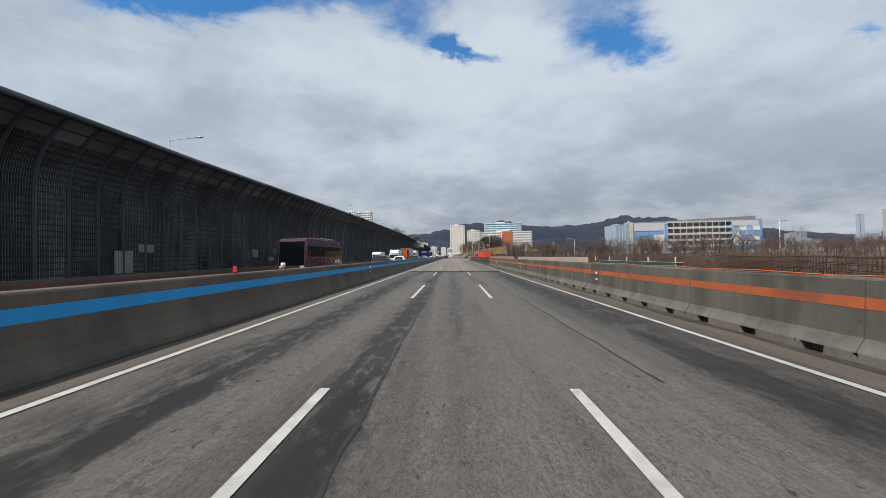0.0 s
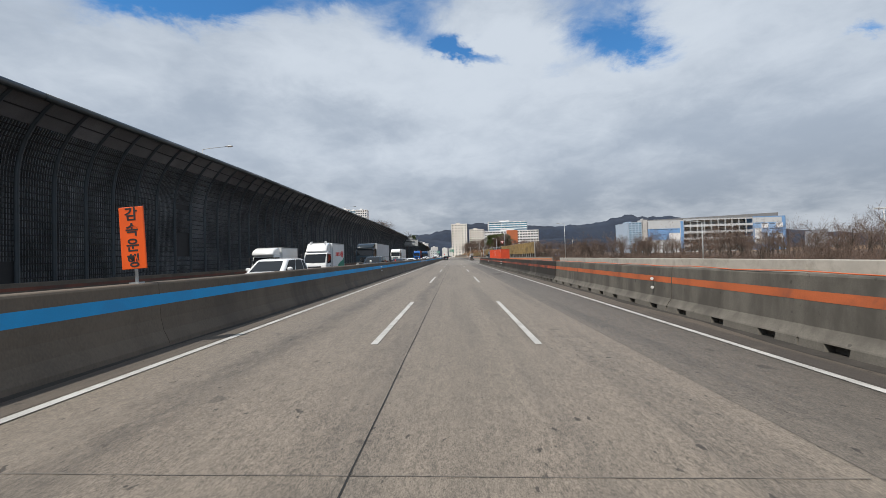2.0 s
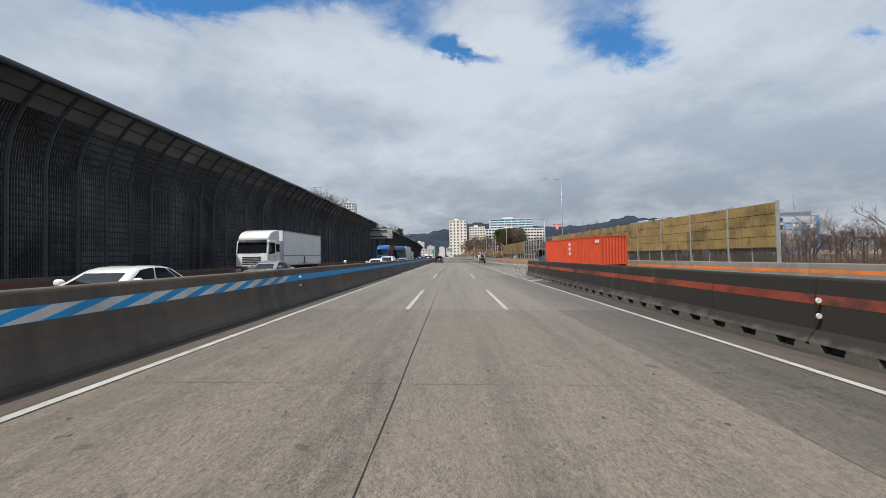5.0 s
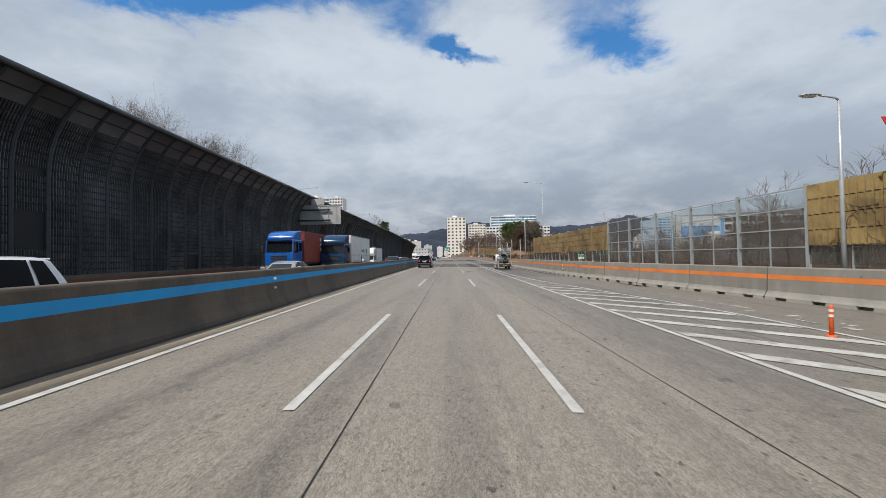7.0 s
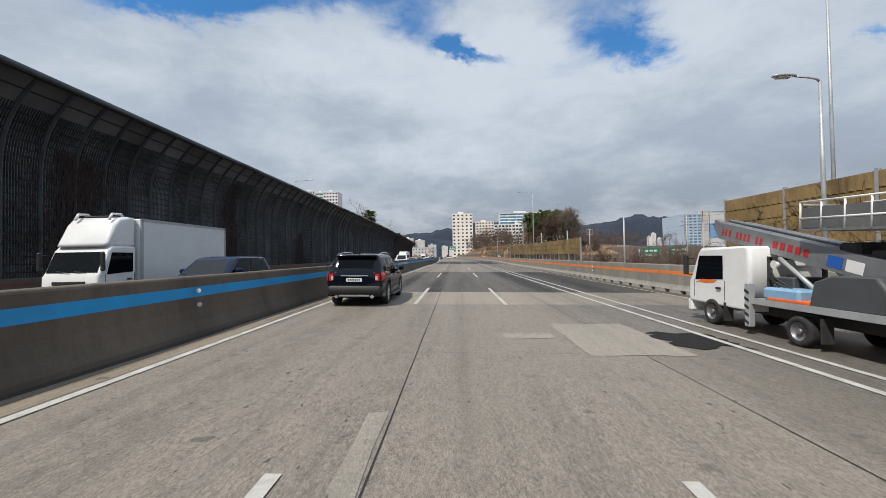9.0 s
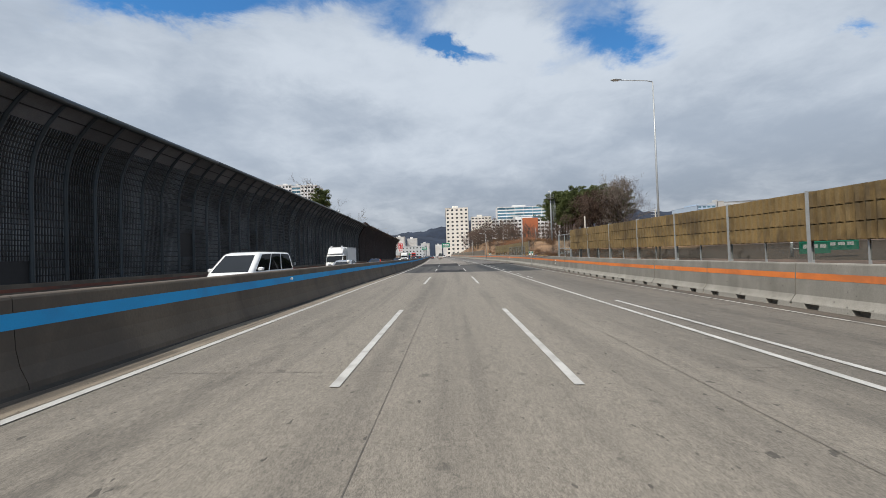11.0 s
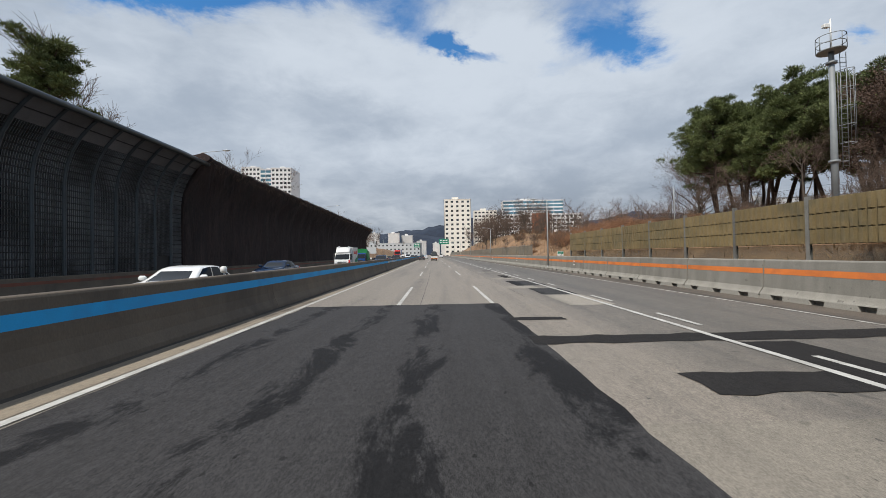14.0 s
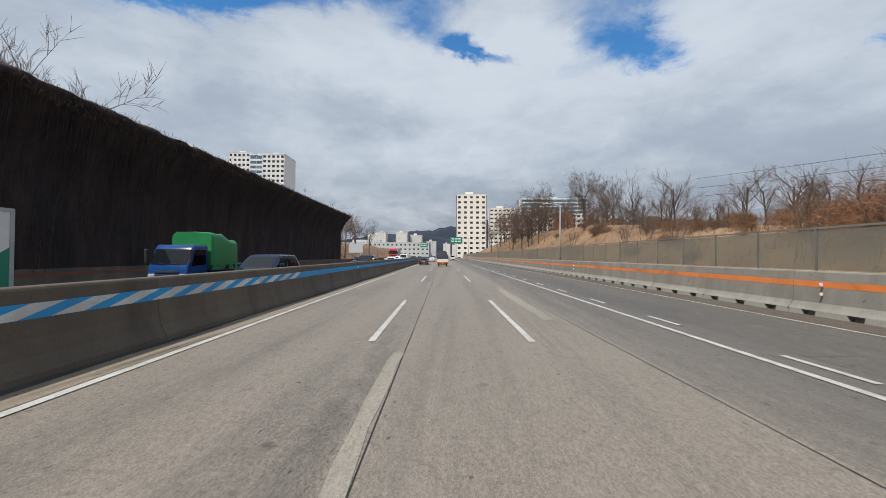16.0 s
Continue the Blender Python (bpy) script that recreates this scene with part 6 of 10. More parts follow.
        q.tube([(side * (hw - 0.10), 3.36, 1.12), (side * (hw + 0.06), 3.37, 1.165)], 0.035, 8)
        mirror = part("wing_mirror", q, colour, owner)
        q = Mesh()
        q.box(min(side * (hw + 0.12), side * (hw + 0.20)), max(side * (hw + 0.12), side * (hw + 0.20)), 3.455, 3.468, 1.215, 1.235)
        part("indicator", q, AMBER_LENS, mirror)
        # lamps
        patch("headlamp", CLEAR_LENS, lambda f, g: (4.50 + 0.44 * f, 0.83 - 0.03 * f + (0.03 + 0.085 * min(f * 2.2, 1)) * g), side, 4, 10, 0.006)
        patch("indicator", AMBER_LENS, lambda f, g: (4.58 + 0.22 * f, 0.825 - 0.015 * f + 0.025 * g), side, 2, 5, 0.009)
        lamp = patch("tail_lamp", RED_LENS, lambda f, g: (0.022 + 0.50 * f, 0.86 + 0.16 * f ** 0.8 + (0.245 * (1 - f ** 1.3) + 0.045) * g * (1 - 0.15 * f)), side, 5, 12, 0.006)
        q = Mesh()
        q.box(min(side * 0.70, side * 0.84), max(side * 0.70, side * 0.84), -0.012, 0.02, 0.86, 1.10, 0, 0.02)
        part("lens", q, RED_LENS, lamp)
        q = Mesh()
        q.box(min(side * 0.70, side * 0.78), max(side * 0.70, side * 0.78), -0.018, -0.006, 0.90, 1.02, 0, 0.01)
        part("reversing_lens", q, CLEAR_LENS, lamp)
        # roof rail
        q = Mesh()
        pts = [(side * 0.705, y, lerp_table(TOP, y) + dz) for y, dz in ((0.50, -0.02), (0.62, 0.030), (1.1, 0.042), (1.8, 0.042), (2.4, 0.040), (2.68, 0.028), (2.82, -0.02))]
        q.tube(pts, 0.020, 8)
        part("roof_rail", q, CHROME, owner, "bright metal roof rail")
        q = Mesh()
        q.tube([(side * 0.60, -0.035, 0.345), (side * 0.60, 0.15, 0.345)], 0.055, 14)
        part("exhaust_tip", q, CHROME, owner)
    # glass across the car
    for nm, y0, y1, share, g_ in (("windscreen", 2.93, 3.72, 0.93, SCREEN_GLASS), ("rear_window", 0.125, 0.335, 0.86, CAR_GLASS)):
        q = Mesh()
        lines = []
        for k in range(9):
            y = y0 + (y1 - y0) * k / 8
            half = section(y)
            w = half[-3][0] * 1.06
            up = 0.006 if nm == "windscreen" else 0.004
            back = 0.0 if nm == "windscreen" else -0.010
            lines.append([(w * share * f, y + back, lerp_table(TOP, y) + up + 0.016 * (1 - abs(f))) for f in (-1, -0.75, -0.5, -0.25, 0, 0.25, 0.5, 0.75, 1)])
        q.grid(lines, 0, True)
        part(nm, q, g_, owner)
    q = Mesh()
    pillow(q, [(0.22, 1.675), (0.40, 1.668), (0.62, 1.730), (0.50, 1.752), (0.28, 1.730), (0.20, 1.700)], 0.70, 0.05)
    part("spoiler", q, colour, owner)
    q = Mesh()
    pillow(q, [(-0.045, 0.40), (0.25, 0.36), (0.25, 0.70), (0.02, 0.72), (-0.040, 0.66)], 0.90, 0.10)
    part("rear_bumper", q, BLACK_PLASTIC, owner)
    q = Mesh()
    q.box(-0.52, 0.52, -0.055, 0.0, 0.33, 0.41, 0, 0.02)
    part("skid_plate", q, STEEL_RIM, owner)
    q = Mesh()
    q.box(-0.46, 0.46, -0.030, 0.02, 1.005, 1.050, 0, 0.012)
    part("tailgate_trim", q, CHROME, owner, "chrome bar across the tailgate")
    q = Mesh()
    q.box(-0.62, 0.62, L - 0.10, L + 0.015, 0.55, 0.80, 0, 0.03)
    part("grille", q, BLACK_PLASTIC, owner)
    q = Mesh()
    q.tube([(0, 0.75, 1.73), (0, 0.62, 1.79), (0, 0.58, 1.80)], [0.05, 0.02, 0.008], 8)
    part("roof_aerial", q, colour, owner)
    plate(owner, 0, -0.030, 0.90, 0.52, 0.11, -1)
    return owner


def pillow(q, outline, w, bevel=0.07, slot=0):
    """A side outline (y, z), widened to 2 w with rounded edges."""
    cy = sum(p[0] for p in outline) / len(outline)
    cz = sum(p[1] for p in outline) / len(outline)

    def shrink(k):
        out = []
        for y, z in outline:
            d = Vector((y - cy, z - cz))
            out.append((cy + (y - cy) * (1 - k / d.length), cz + (z - cz) * (1 - k / d.length)))
        return out
    turn_ = [(1 - math.sin(math.pi * k / 8), 1 - math.cos(math.pi * k / 8)) for k in range(5)]
    side_ = [(-w + bevel * b, shrink(bevel * a)) for a, b in turn_]
    rings = [[(x, y, z) for y, z in o] for x, o in side_ + [(-x, o) for x, o in side_[::-1]]]
    q.grid(rings, slot, True, True)
    q.face(rings[0][::-1], slot)
    q.face(rings[-1], slot)


BOX_WHITE = mat("truck_box_white", (0.70, 0.71, 0.71), 0.45, spread=0.05, scale=0.6, fine=10, bump=0.03, dirt=(0.58, 0.57, 0.54), dirt_amount=0.4, dirt_scale=0.8)
BOX_GREY = mat("truck_box_grey", (0.50, 0.51, 0.52), 0.45, spread=0.05, scale=0.6, fine=10, bump=0.03, dirt=(0.43, 0.43, 0.42), dirt_amount=0.4, dirt_scale=0.8)
RED_BOX = mat("container_rust_red", (0.24, 0.045, 0.028), 0.6, spread=0.12, scale=0.7, fine=14, dirt=(0.13, 0.035, 0.025), dirt_amount=0.6)
ORANGE_BOX = mat("container_orange_red", (0.62, 0.075, 0.028), 0.55, spread=0.10, scale=0.7, fine=14, dirt=(0.42, 0.06, 0.03), dirt_amount=0.5)
FRAME_METAL = mat("chassis_metal", (0.045, 0.043, 0.042), 0.7, 0.3, spread=0.3, dirt=(0.10, 0.09, 0.08), dirt_amount=0.6)
TARP = mat("green_tarpaulin", (0.014, 0.21, 0.060), 0.5, spread=0.15, scale=1.5, fine=9, bump=0.3)


def cab(owner, y0, y1, H, hw, floor, colour, big, mirror=True, emblem=None):
    """A flat-nosed lorry cab from y0 (back) to y1 (front)."""
    c = new("cab")
    c.parent = owner
    slope = 0.16 if big else 0.42
    belt = floor + (H - floor) * (0.48 if big else 0.43)
    out = [(y0, floor), (y1 - 0.02, floor), (y1, floor + 0.15), (y1 - 0.01, belt - 0.08), (y1 - slope * 0.25, belt + 0.05), (y1 - slope, H - 0.14), (y1 - slope - 0.14, H), (y0 + 0.05, H), (y0, H - 0.06)]
    q = Mesh()
    pillow(q, out, hw, 0.13 if big else 0.10)
    part("cab_body", q, colour, c)
    q = Mesh()
    top_k = 0.25 + 0.75 * (H - 0.20 - belt - 0.05) / (H - 0.14 - belt - 0.05)
    ya, yb = y1 - slope * 0.25 + 0.016, y1 - slope * top_k + 0.016
    q.grid([[(hw * f, ya, belt + 0.06), (hw * f, yb, H - 0.20)] for f in (-0.90, -0.5, 0, 0.5, 0.90)], 0, True)
    part("windscreen", q, SCREEN_GLASS, c)
    for k in (-1, 1):
        q = Mesh()
        q.tube([(hw * (0.30 * k - 0.25), ya + 0.03, belt + 0.05), (hw * (0.30 * k + 0.18), ya + 0.02, belt + 0.10)], 0.012, 4)
        part("wiper", q, BLACK_PLASTIC, c)
    for side in (1, -1):
        q = Mesh()
        x = side * (hw + 0.006)
        fr = y1 - slope - 0.10
        bk = max(y0 + (0.75 if big else 0.16), fr - 0.95)
        q.face([(x, bk, belt + 0.04), (x, fr + slope * 0.45, belt - 0.02), (x, fr, H - 0.22), (x, bk, H - 0.22)])
        part("side_window", q, CAR_GLASS, c)
        if big and bk - y0 > 0.6:
            q = Mesh()
            q.face([(x, y0 + 0.22, belt + 0.16), (x, bk - 0.16, belt + 0.16), (x, bk - 0.16, H - 0.30), (x, y0 + 0.22, H - 0.30)])
            part("side_window", q, CAR_GLASS, c)
        q = Mesh()
        q.box(min(x, x + side * 0.03), max(x, x + side * 0.03), bk + 0.08, bk + 0.24, belt - 0.22, belt - 0.17)
        part("door_handle", q, BLACK_PLASTIC, c)
        q = Mesh()
        for yy in (bk - 0.06, fr + slope * 0.5 + 0.03):
            q.box(min(x - side * 0.02, x + side * 0.002), max(x - side * 0.02, x + side * 0.002), yy - 0.006, yy + 0.006, floor + 0.15, belt)
        part("door_seam", q, BLACK_PLASTIC, c)
        q = Mesh()
        q.box(min(side * hw * 0.62, side * hw * 0.96), max(side * hw * 0.62, side * hw * 0.96), y1 - 0.06, y1 + (0.075 if big else 0.02), floor + (-0.30 if big else 0.14), floor + (-0.06 if big else 0.34), 0, 0.02)
        part("headlamp", q, CLEAR_LENS, c)
        if mirror:
            ma, mb = (0.10, 0.27) if big else (0.04, 0.18)
            q = Mesh()
            q.tube([(side * (hw - 0.02), y1 - slope * 0.6, H - 0.3), (side * (hw + mb - 0.05), y1 - slope * 0.3 + 0.06, H - 0.3)], 0.018, 6)
            q.tube([(side * (hw - 0.02), y1 - slope * 0.4, belt + 0.1), (side * (hw + mb - 0.05), y1 - slope * 0.3 + 0.06, belt + 0.12)], 0.018, 6)
            q.box(min(side * (hw + ma), side * (hw + mb)), max(side * (hw + ma), side * (hw + mb)), y1 - slope * 0.3, y1 - slope * 0.3 + 0.09, belt + 0.10, (H if not big else belt + 0.78) - 0.2, 0, 0.03)
            part("wing_mirror", q, BLACK_PLASTIC, c)
    q = Mesh()
    q.box(-hw * 0.99, hw * 0.99, y1 - (0.45 if big else 0.14), y1 + 0.06, floor - (0.56 if big else 0.28), floor + 0.08, 0, 0.05)
    part("front_bumper", q, BLACK_PLASTIC if big else WHITE_P, c)
    if big:
        for side in (1, -1):
            # arched guard over the front wheel, and the step behind it
            q = Mesh()
            yc, rr = y1 - 1.25, 0.60
            arch = [(yc + rr * math.cos(a), 0.52 + rr * math.sin(a)) for a in [math.pi * k / 8 for k in range(9)]]
            outer = [(yc + (rr + 0.17) * math.cos(a) * 1.05, 0.52 + (rr + 0.10) * min(math.sin(a) * 1.25, 1)) for a in [math.pi * k / 8 for k in range(9)]]
            x0, x1 = side * (hw + 0.012), side * (hw - 0.40)
            q.grid([[(x0, y, z) for y, z in outer], [(x0, y, z) for y, z in arch], [(x1, y, z) for y, z in arch]], 0, False)
            part("wheel_guard", q, BLACK_PLASTIC, c)
            q = Mesh()
            q.box(min(side * (hw - 0.30), side * hw), max(side * (hw - 0.30), side * hw), y0 - 0.1, yc - rr - 0.2, 0.42, 0.90, 0, 0.03)
            part("step", q, BLACK_PLASTIC, c)
    q = Mesh()
    n = 5 if big else 2
    for k in range(n):
        z = floor + 0.20 + (belt - floor - 0.35) * k / n
        q.box(-hw * 0.58, hw * 0.58, y1 - 0.03, y1 + 0.022, z, z + (belt - floor - 0.35) / n * 0.62, 0, 0.012)
    part("grille", q, CHROME if emblem == "chrome" else BLACK_PLASTIC, c)
    if big:
        q = Mesh()
        q.box(-hw * 0.9, hw * 0.9, y1 - slope - 0.02, y1 - slope + 0.22, H - 0.10, H - 0.05, 0, 0.015)
        part("sun_visor", q, BLACK_PLASTIC, c)
    return c


def corrugated(q, x0, x1, y0, y1, z0, z1, slot=0):
    """A freight container's box with ribbed sides and solid corner posts."""
    q.box(x0, x1, y0, y1, z0, z0 + 0.12, slot)
    q.box(x0, x1, y0, y1, z1 - 0.10, z1, slot)
    for x in (x0, x1 - 0.12):
        for y in (y0, y1 - 0.12):
            q.box(x, x + 0.12, y, y + 0.12, z0 + 0.12, z1 - 0.10, slot)
    for x, sgn in ((x0, 1), (x1, -1)):
        pts = []
        y, k = y0 + 0.12, 0
        while y < y1 - 0.12:
            d = 0.055 if k % 4 in (1, 2) else 0.015
            pts.append((x + sgn * d, y))
            y += 0.10 if k % 2 == 0 else 0.045
            k += 1
        pts.append((x + sgn * 0.015, y1 - 0.12))
        q.grid([[(a, b, z0 + 0.12) for a, b in pts], [(a, b, z1 - 0.10) for a, b in pts]], slot, False)
    for y, sgn in ((y0, 1), (y1, -1)):
        pts = []
        x, k = x0 + 0.12, 0
        while x < x1 - 0.12:
            pts.append((x, y + sgn * (0.055 if k % 4 in (1, 2) else 0.015)))
            x += 0.10 if k % 2 == 0 else 0.045
            k += 1
        pts.append((x1 - 0.12, y + sgn * 0.015))
        q.grid([[(a, b, z0 + 0.12) for a, b in pts], [(a, b, z1 - 0.10) for a, b in pts]], slot, False)


def lorry(label, m, colour, box, box_l, top, hw, big=True, cargo="box", fridge=False, wheels=None, deflector=True, emblem=None, cab_top=None, side_mark=None, category="truck", group="lorries"):
    """A lorry facing along y: load bed from y = 0, cab in front of it."""
    owner = thing("lorry", label, category, group, m=m)
    r = 0.50 if big else 0.33
    deck = 1.15 if big else 0.82
    gap = 0.35 if big else 0.10
    cl = 2.2 if big else 1.5
    y0 = box_l + gap
    ch = cab_top or (3.0 if big else 2.05)
    cab(owner, y0, y0 + cl, ch, hw * (0.98 if big else 0.92), 0.98 if big else 0.48, colour, big, emblem=emblem)
    q = Mesh()
    for x in (-0.42, 0.34):
        q.box(x, x + 0.08, 0.1, y0 + cl - 0.3, deck - 0.40, deck - 0.12)
    for y in steps(0.6, y0, 1.6):
        q.box(-0.36, 0.36, y - 0.05, y + 0.05, deck - 0.36, deck - 0.16)
    part("chassis", q, FRAME_METAL, owner)
    if cargo == "box":
        q = Mesh()
        q.box(-hw, hw, 0, box_l, deck - 0.10, top, 0, 0.03)
        b = part("cargo_box", q, box, owner)
        for x in (-hw - 0.012, hw - 0.03):
            q = Mesh()
            for y in (0.0, box_l - 0.10):
                q.box(x, x + 0.042, y - 0.002, y + 0.102, deck - 0.09, top - 0.03)
            q.box(x, x + 0.042, 0, box_l, top - 0.09, top + 0.008)
            q.box(x, x + 0.042, 0, box_l, deck - 0.12, deck - 0.02)
            part("edge_rail", q, STEEL, b)
        if big:
            q = Mesh()
            for x in (-hw - 0.018, hw + 0.012):
                for k in range(int(box_l / 0.9)):
                    q.box(x, x + 0.006, 0.2 + 0.9 * k, 0.7 + 0.9 * k, deck + 0.02, deck + 0.07)
            part("marker_tape", q, AMBER_LENS, b, "orange reflective tape")
            q = Mesh()
            for x in (-hw - 0.02, hw + 0.005):
                q.box(x, x + 0.015, box_l * 0.48, box_l * 0.52, deck - 0.02, deck + 0.62)
                q.box(x, x + 0.010, 0.05, box_l - 0.05, deck + 0.66, deck + 0.70)
            part("latch", q, DARK_METAL, b)
        if side_mark:
            for x in (-hw - 0.006, hw + 0.003):
                q = Mesh()
                q.tube([(x, box_l * 0.20, deck + 1.2), (x + 0.003, box_l * 0.20, deck + 1.2)], 0.32, 16)
                part("side_mark", q, side_mark, b, "round painted mark")
                for k in range(4):
                    q = Mesh()
                    q.box(x, x + 0.003, box_l * 0.33 + k * 0.42, box_l * 0.33 + k * 0.42 + 0.30, deck + 1.02, deck + 1.38)
                    part("letter_bar", q, side_mark, b)
            if hw > 1.0 and not big:
                for x in (-hw - 0.005, hw + 0.005):
                    q = Mesh()
                    q.face([(x, y, z) for y, z in ((0.05, deck), (box_l * 0.62, deck), (box_l * 0.55, deck + 0.30), (box_l * 0.38, deck + 0.50), (box_l * 0.2, deck + 0.62), (0.05, deck + 1.0))])
                    part("side_mark", q, GREEN_SIGN, b, "dark green swoosh low on the box")
    elif cargo == "container":
        q = Mesh()
        corrugated(q, -hw, hw, 0.0, box_l, deck + 0.05, top)
        b = part("container", q, box, owner)
        bars = []
        for x in (-hw - 0.004, hw + 0.001):
            bars += [(x, x + 0.003, box_l * 0.5 - 0.22, box_l * 0.5 + 0.22, top - 0.75 - k * 0.48, top - 0.42 - k * 0.48) for k in range(3)]
            bars += [(x, x + 0.003, 0.35 + k * 0.36, 0.62 + k * 0.36, top - 0.62, top - 0.34) for k in range(2)]
        bars += [(hw * 0.1, hw * 0.1 + 0.12, box_l + 0.001, box_l + 0.004, top - 0.5 - k * 0.17, top - 0.38 - k * 0.17) for k in range(7)]
        for bar in bars:
            q = Mesh()
            q.box(*bar)
            part("letter_bar", q, WHITE_P, b)
        q = Mesh()
        q.box(-hw * 0.95, hw * 0.95, 0.1, box_l - 0.1, deck - 0.12, deck + 0.045)
        part("trailer_deck", q, FRAME_METAL, owner)
    elif cargo == "tarp":
        q = Mesh()
        rings = []
        for y in steps(0, box_l, 0.3):
            e = 0.84 + 0.16 / (1 + math.exp(-14 * (y / box_l - 0.45)))
            rings.append([(hw * math.copysign(abs(math.cos(a)) ** 0.16, math.cos(a)) * (1 + 0.03 * noise.noise(Vector((y * 2, a * 2, 1)))), y,
                           deck + 0.1 + (top - deck) * e * abs(math.sin(a)) ** 0.18 * (1 + 0.08 * noise.noise(Vector((y * 1.4, a * 1.6, 3))))) for a in [math.pi * k / 14 for k in range(15)]])
        q.grid(rings, 0, True)
        q.face(rings[0])
        q.face(rings[-1])
        part("tarpaulin", q, TARP, owner, "lumpy green tarpaulin over the load")
        q = Mesh()
        q.box(-hw, hw, 0, box_l, deck - 0.1, deck + 0.35, 0, 0.02)
        part("load_bed", q, NAVY_P, owner)
    if fridge:
        q = Mesh()
        pillow(q, [(box_l + 0.02, ch - 0.03), (y0 + cl * 0.74, ch - 0.03), (y0 + cl * 0.70, ch + 0.10), (y0 + cl * 0.52, ch + (top - ch) * 0.72), (y0 + cl * 0.36, top - 0.02), (y0 + 0.18, top + 0.04), (box_l + 0.02, top + 0.04)], hw * 0.84, 0.14)
        f = part("cooling_fairing", q, WHITE_P, owner, "rounded white fairing over the cab")
        for x in (-hw * 0.62, hw * 0.62 - 0.08):
            q = Mesh()
            q.tube([(x, y0 + 0.2, top + 0.03), (x, y0 + 0.3, top + 0.12), (x, y0 + cl * 0.42, top + 0.10), (x, y0 + cl * 0.50, top - 0.10)], 0.045, 6)
            part("rail", q, WHITE_P, f)
        q = Mesh()
        q.box(-hw * 0.5, hw * 0.5, y0 + 0.25, y0 + cl * 0.34, top + 0.02, top + 0.06, 0, 0.02)
        part("vent_slat", q, DARK_METAL, f)
    elif deflector:
        q = Mesh()
        rise = min(top, ch + 0.95) - ch + 0.06
        out = [(y0 + 0.08, ch - 0.06)] + [(y0 + 0.30 + (cl * 0.88 - 0.30) * math.cos(math.pi * k / 16), ch - 0.06 + rise * math.sin(math.pi * k / 16) ** 0.9) for k in range(9)] + [(y0 + 0.08, ch - 0.06 + rise)]
        pillow(q, out, hw * 0.94, 0.14)
        part("wind_deflector", q, colour, owner)
    axles = wheels or ([0.9, 2.2, y0 + cl - 1.25] if big else [box_l * 0.28, y0 + cl - 0.65])
    for y in axles:
        for side in (1, -1):
            wheel(owner, side * (hw * (0.98 if big else 0.92) - 0.16), y, r, 0.30 if big else 0.2, side, r * 0.58, steel=True)
    q = Mesh()
    q.box(-hw * 0.95, hw * 0.95, -0.04, 0.06, 0.45, 0.62, 0, 0.02)
    part("rear_guard", q, BLACK_PLASTIC, owner)
    if big:
        for side in (1, -1):
            q = Mesh()
            yf = y0 - 1.5 if cargo != "container" else y0 - 0.3
            q.box(min(side * (hw - 0.55), side * (hw - 0.04)), max(side * (hw - 0.55), side * (hw - 0.04)), yf - 0.55, yf + 0.55, 0.45, 1.0, 0, 0.08)
            part("fuel_tank", q, STEEL, owner)
    for side in (1, -1):
        q = Mesh()
        q.box(min(side * hw * 0.62, side * hw * 0.92), max(side * hw * 0.62, side * hw * 0.92), -0.06, -0.03, 0.66, 0.80)
        part("tail_lamp", q, RED_LENS, owner)
    return owner


def oncoming(s, u):
    """The pose of a vehicle of the opposite carriageway whose front is at s."""
    return place(s, u, OPPOSITE, 180, tilt=False) @ Matrix.Scale(1.06, 4)


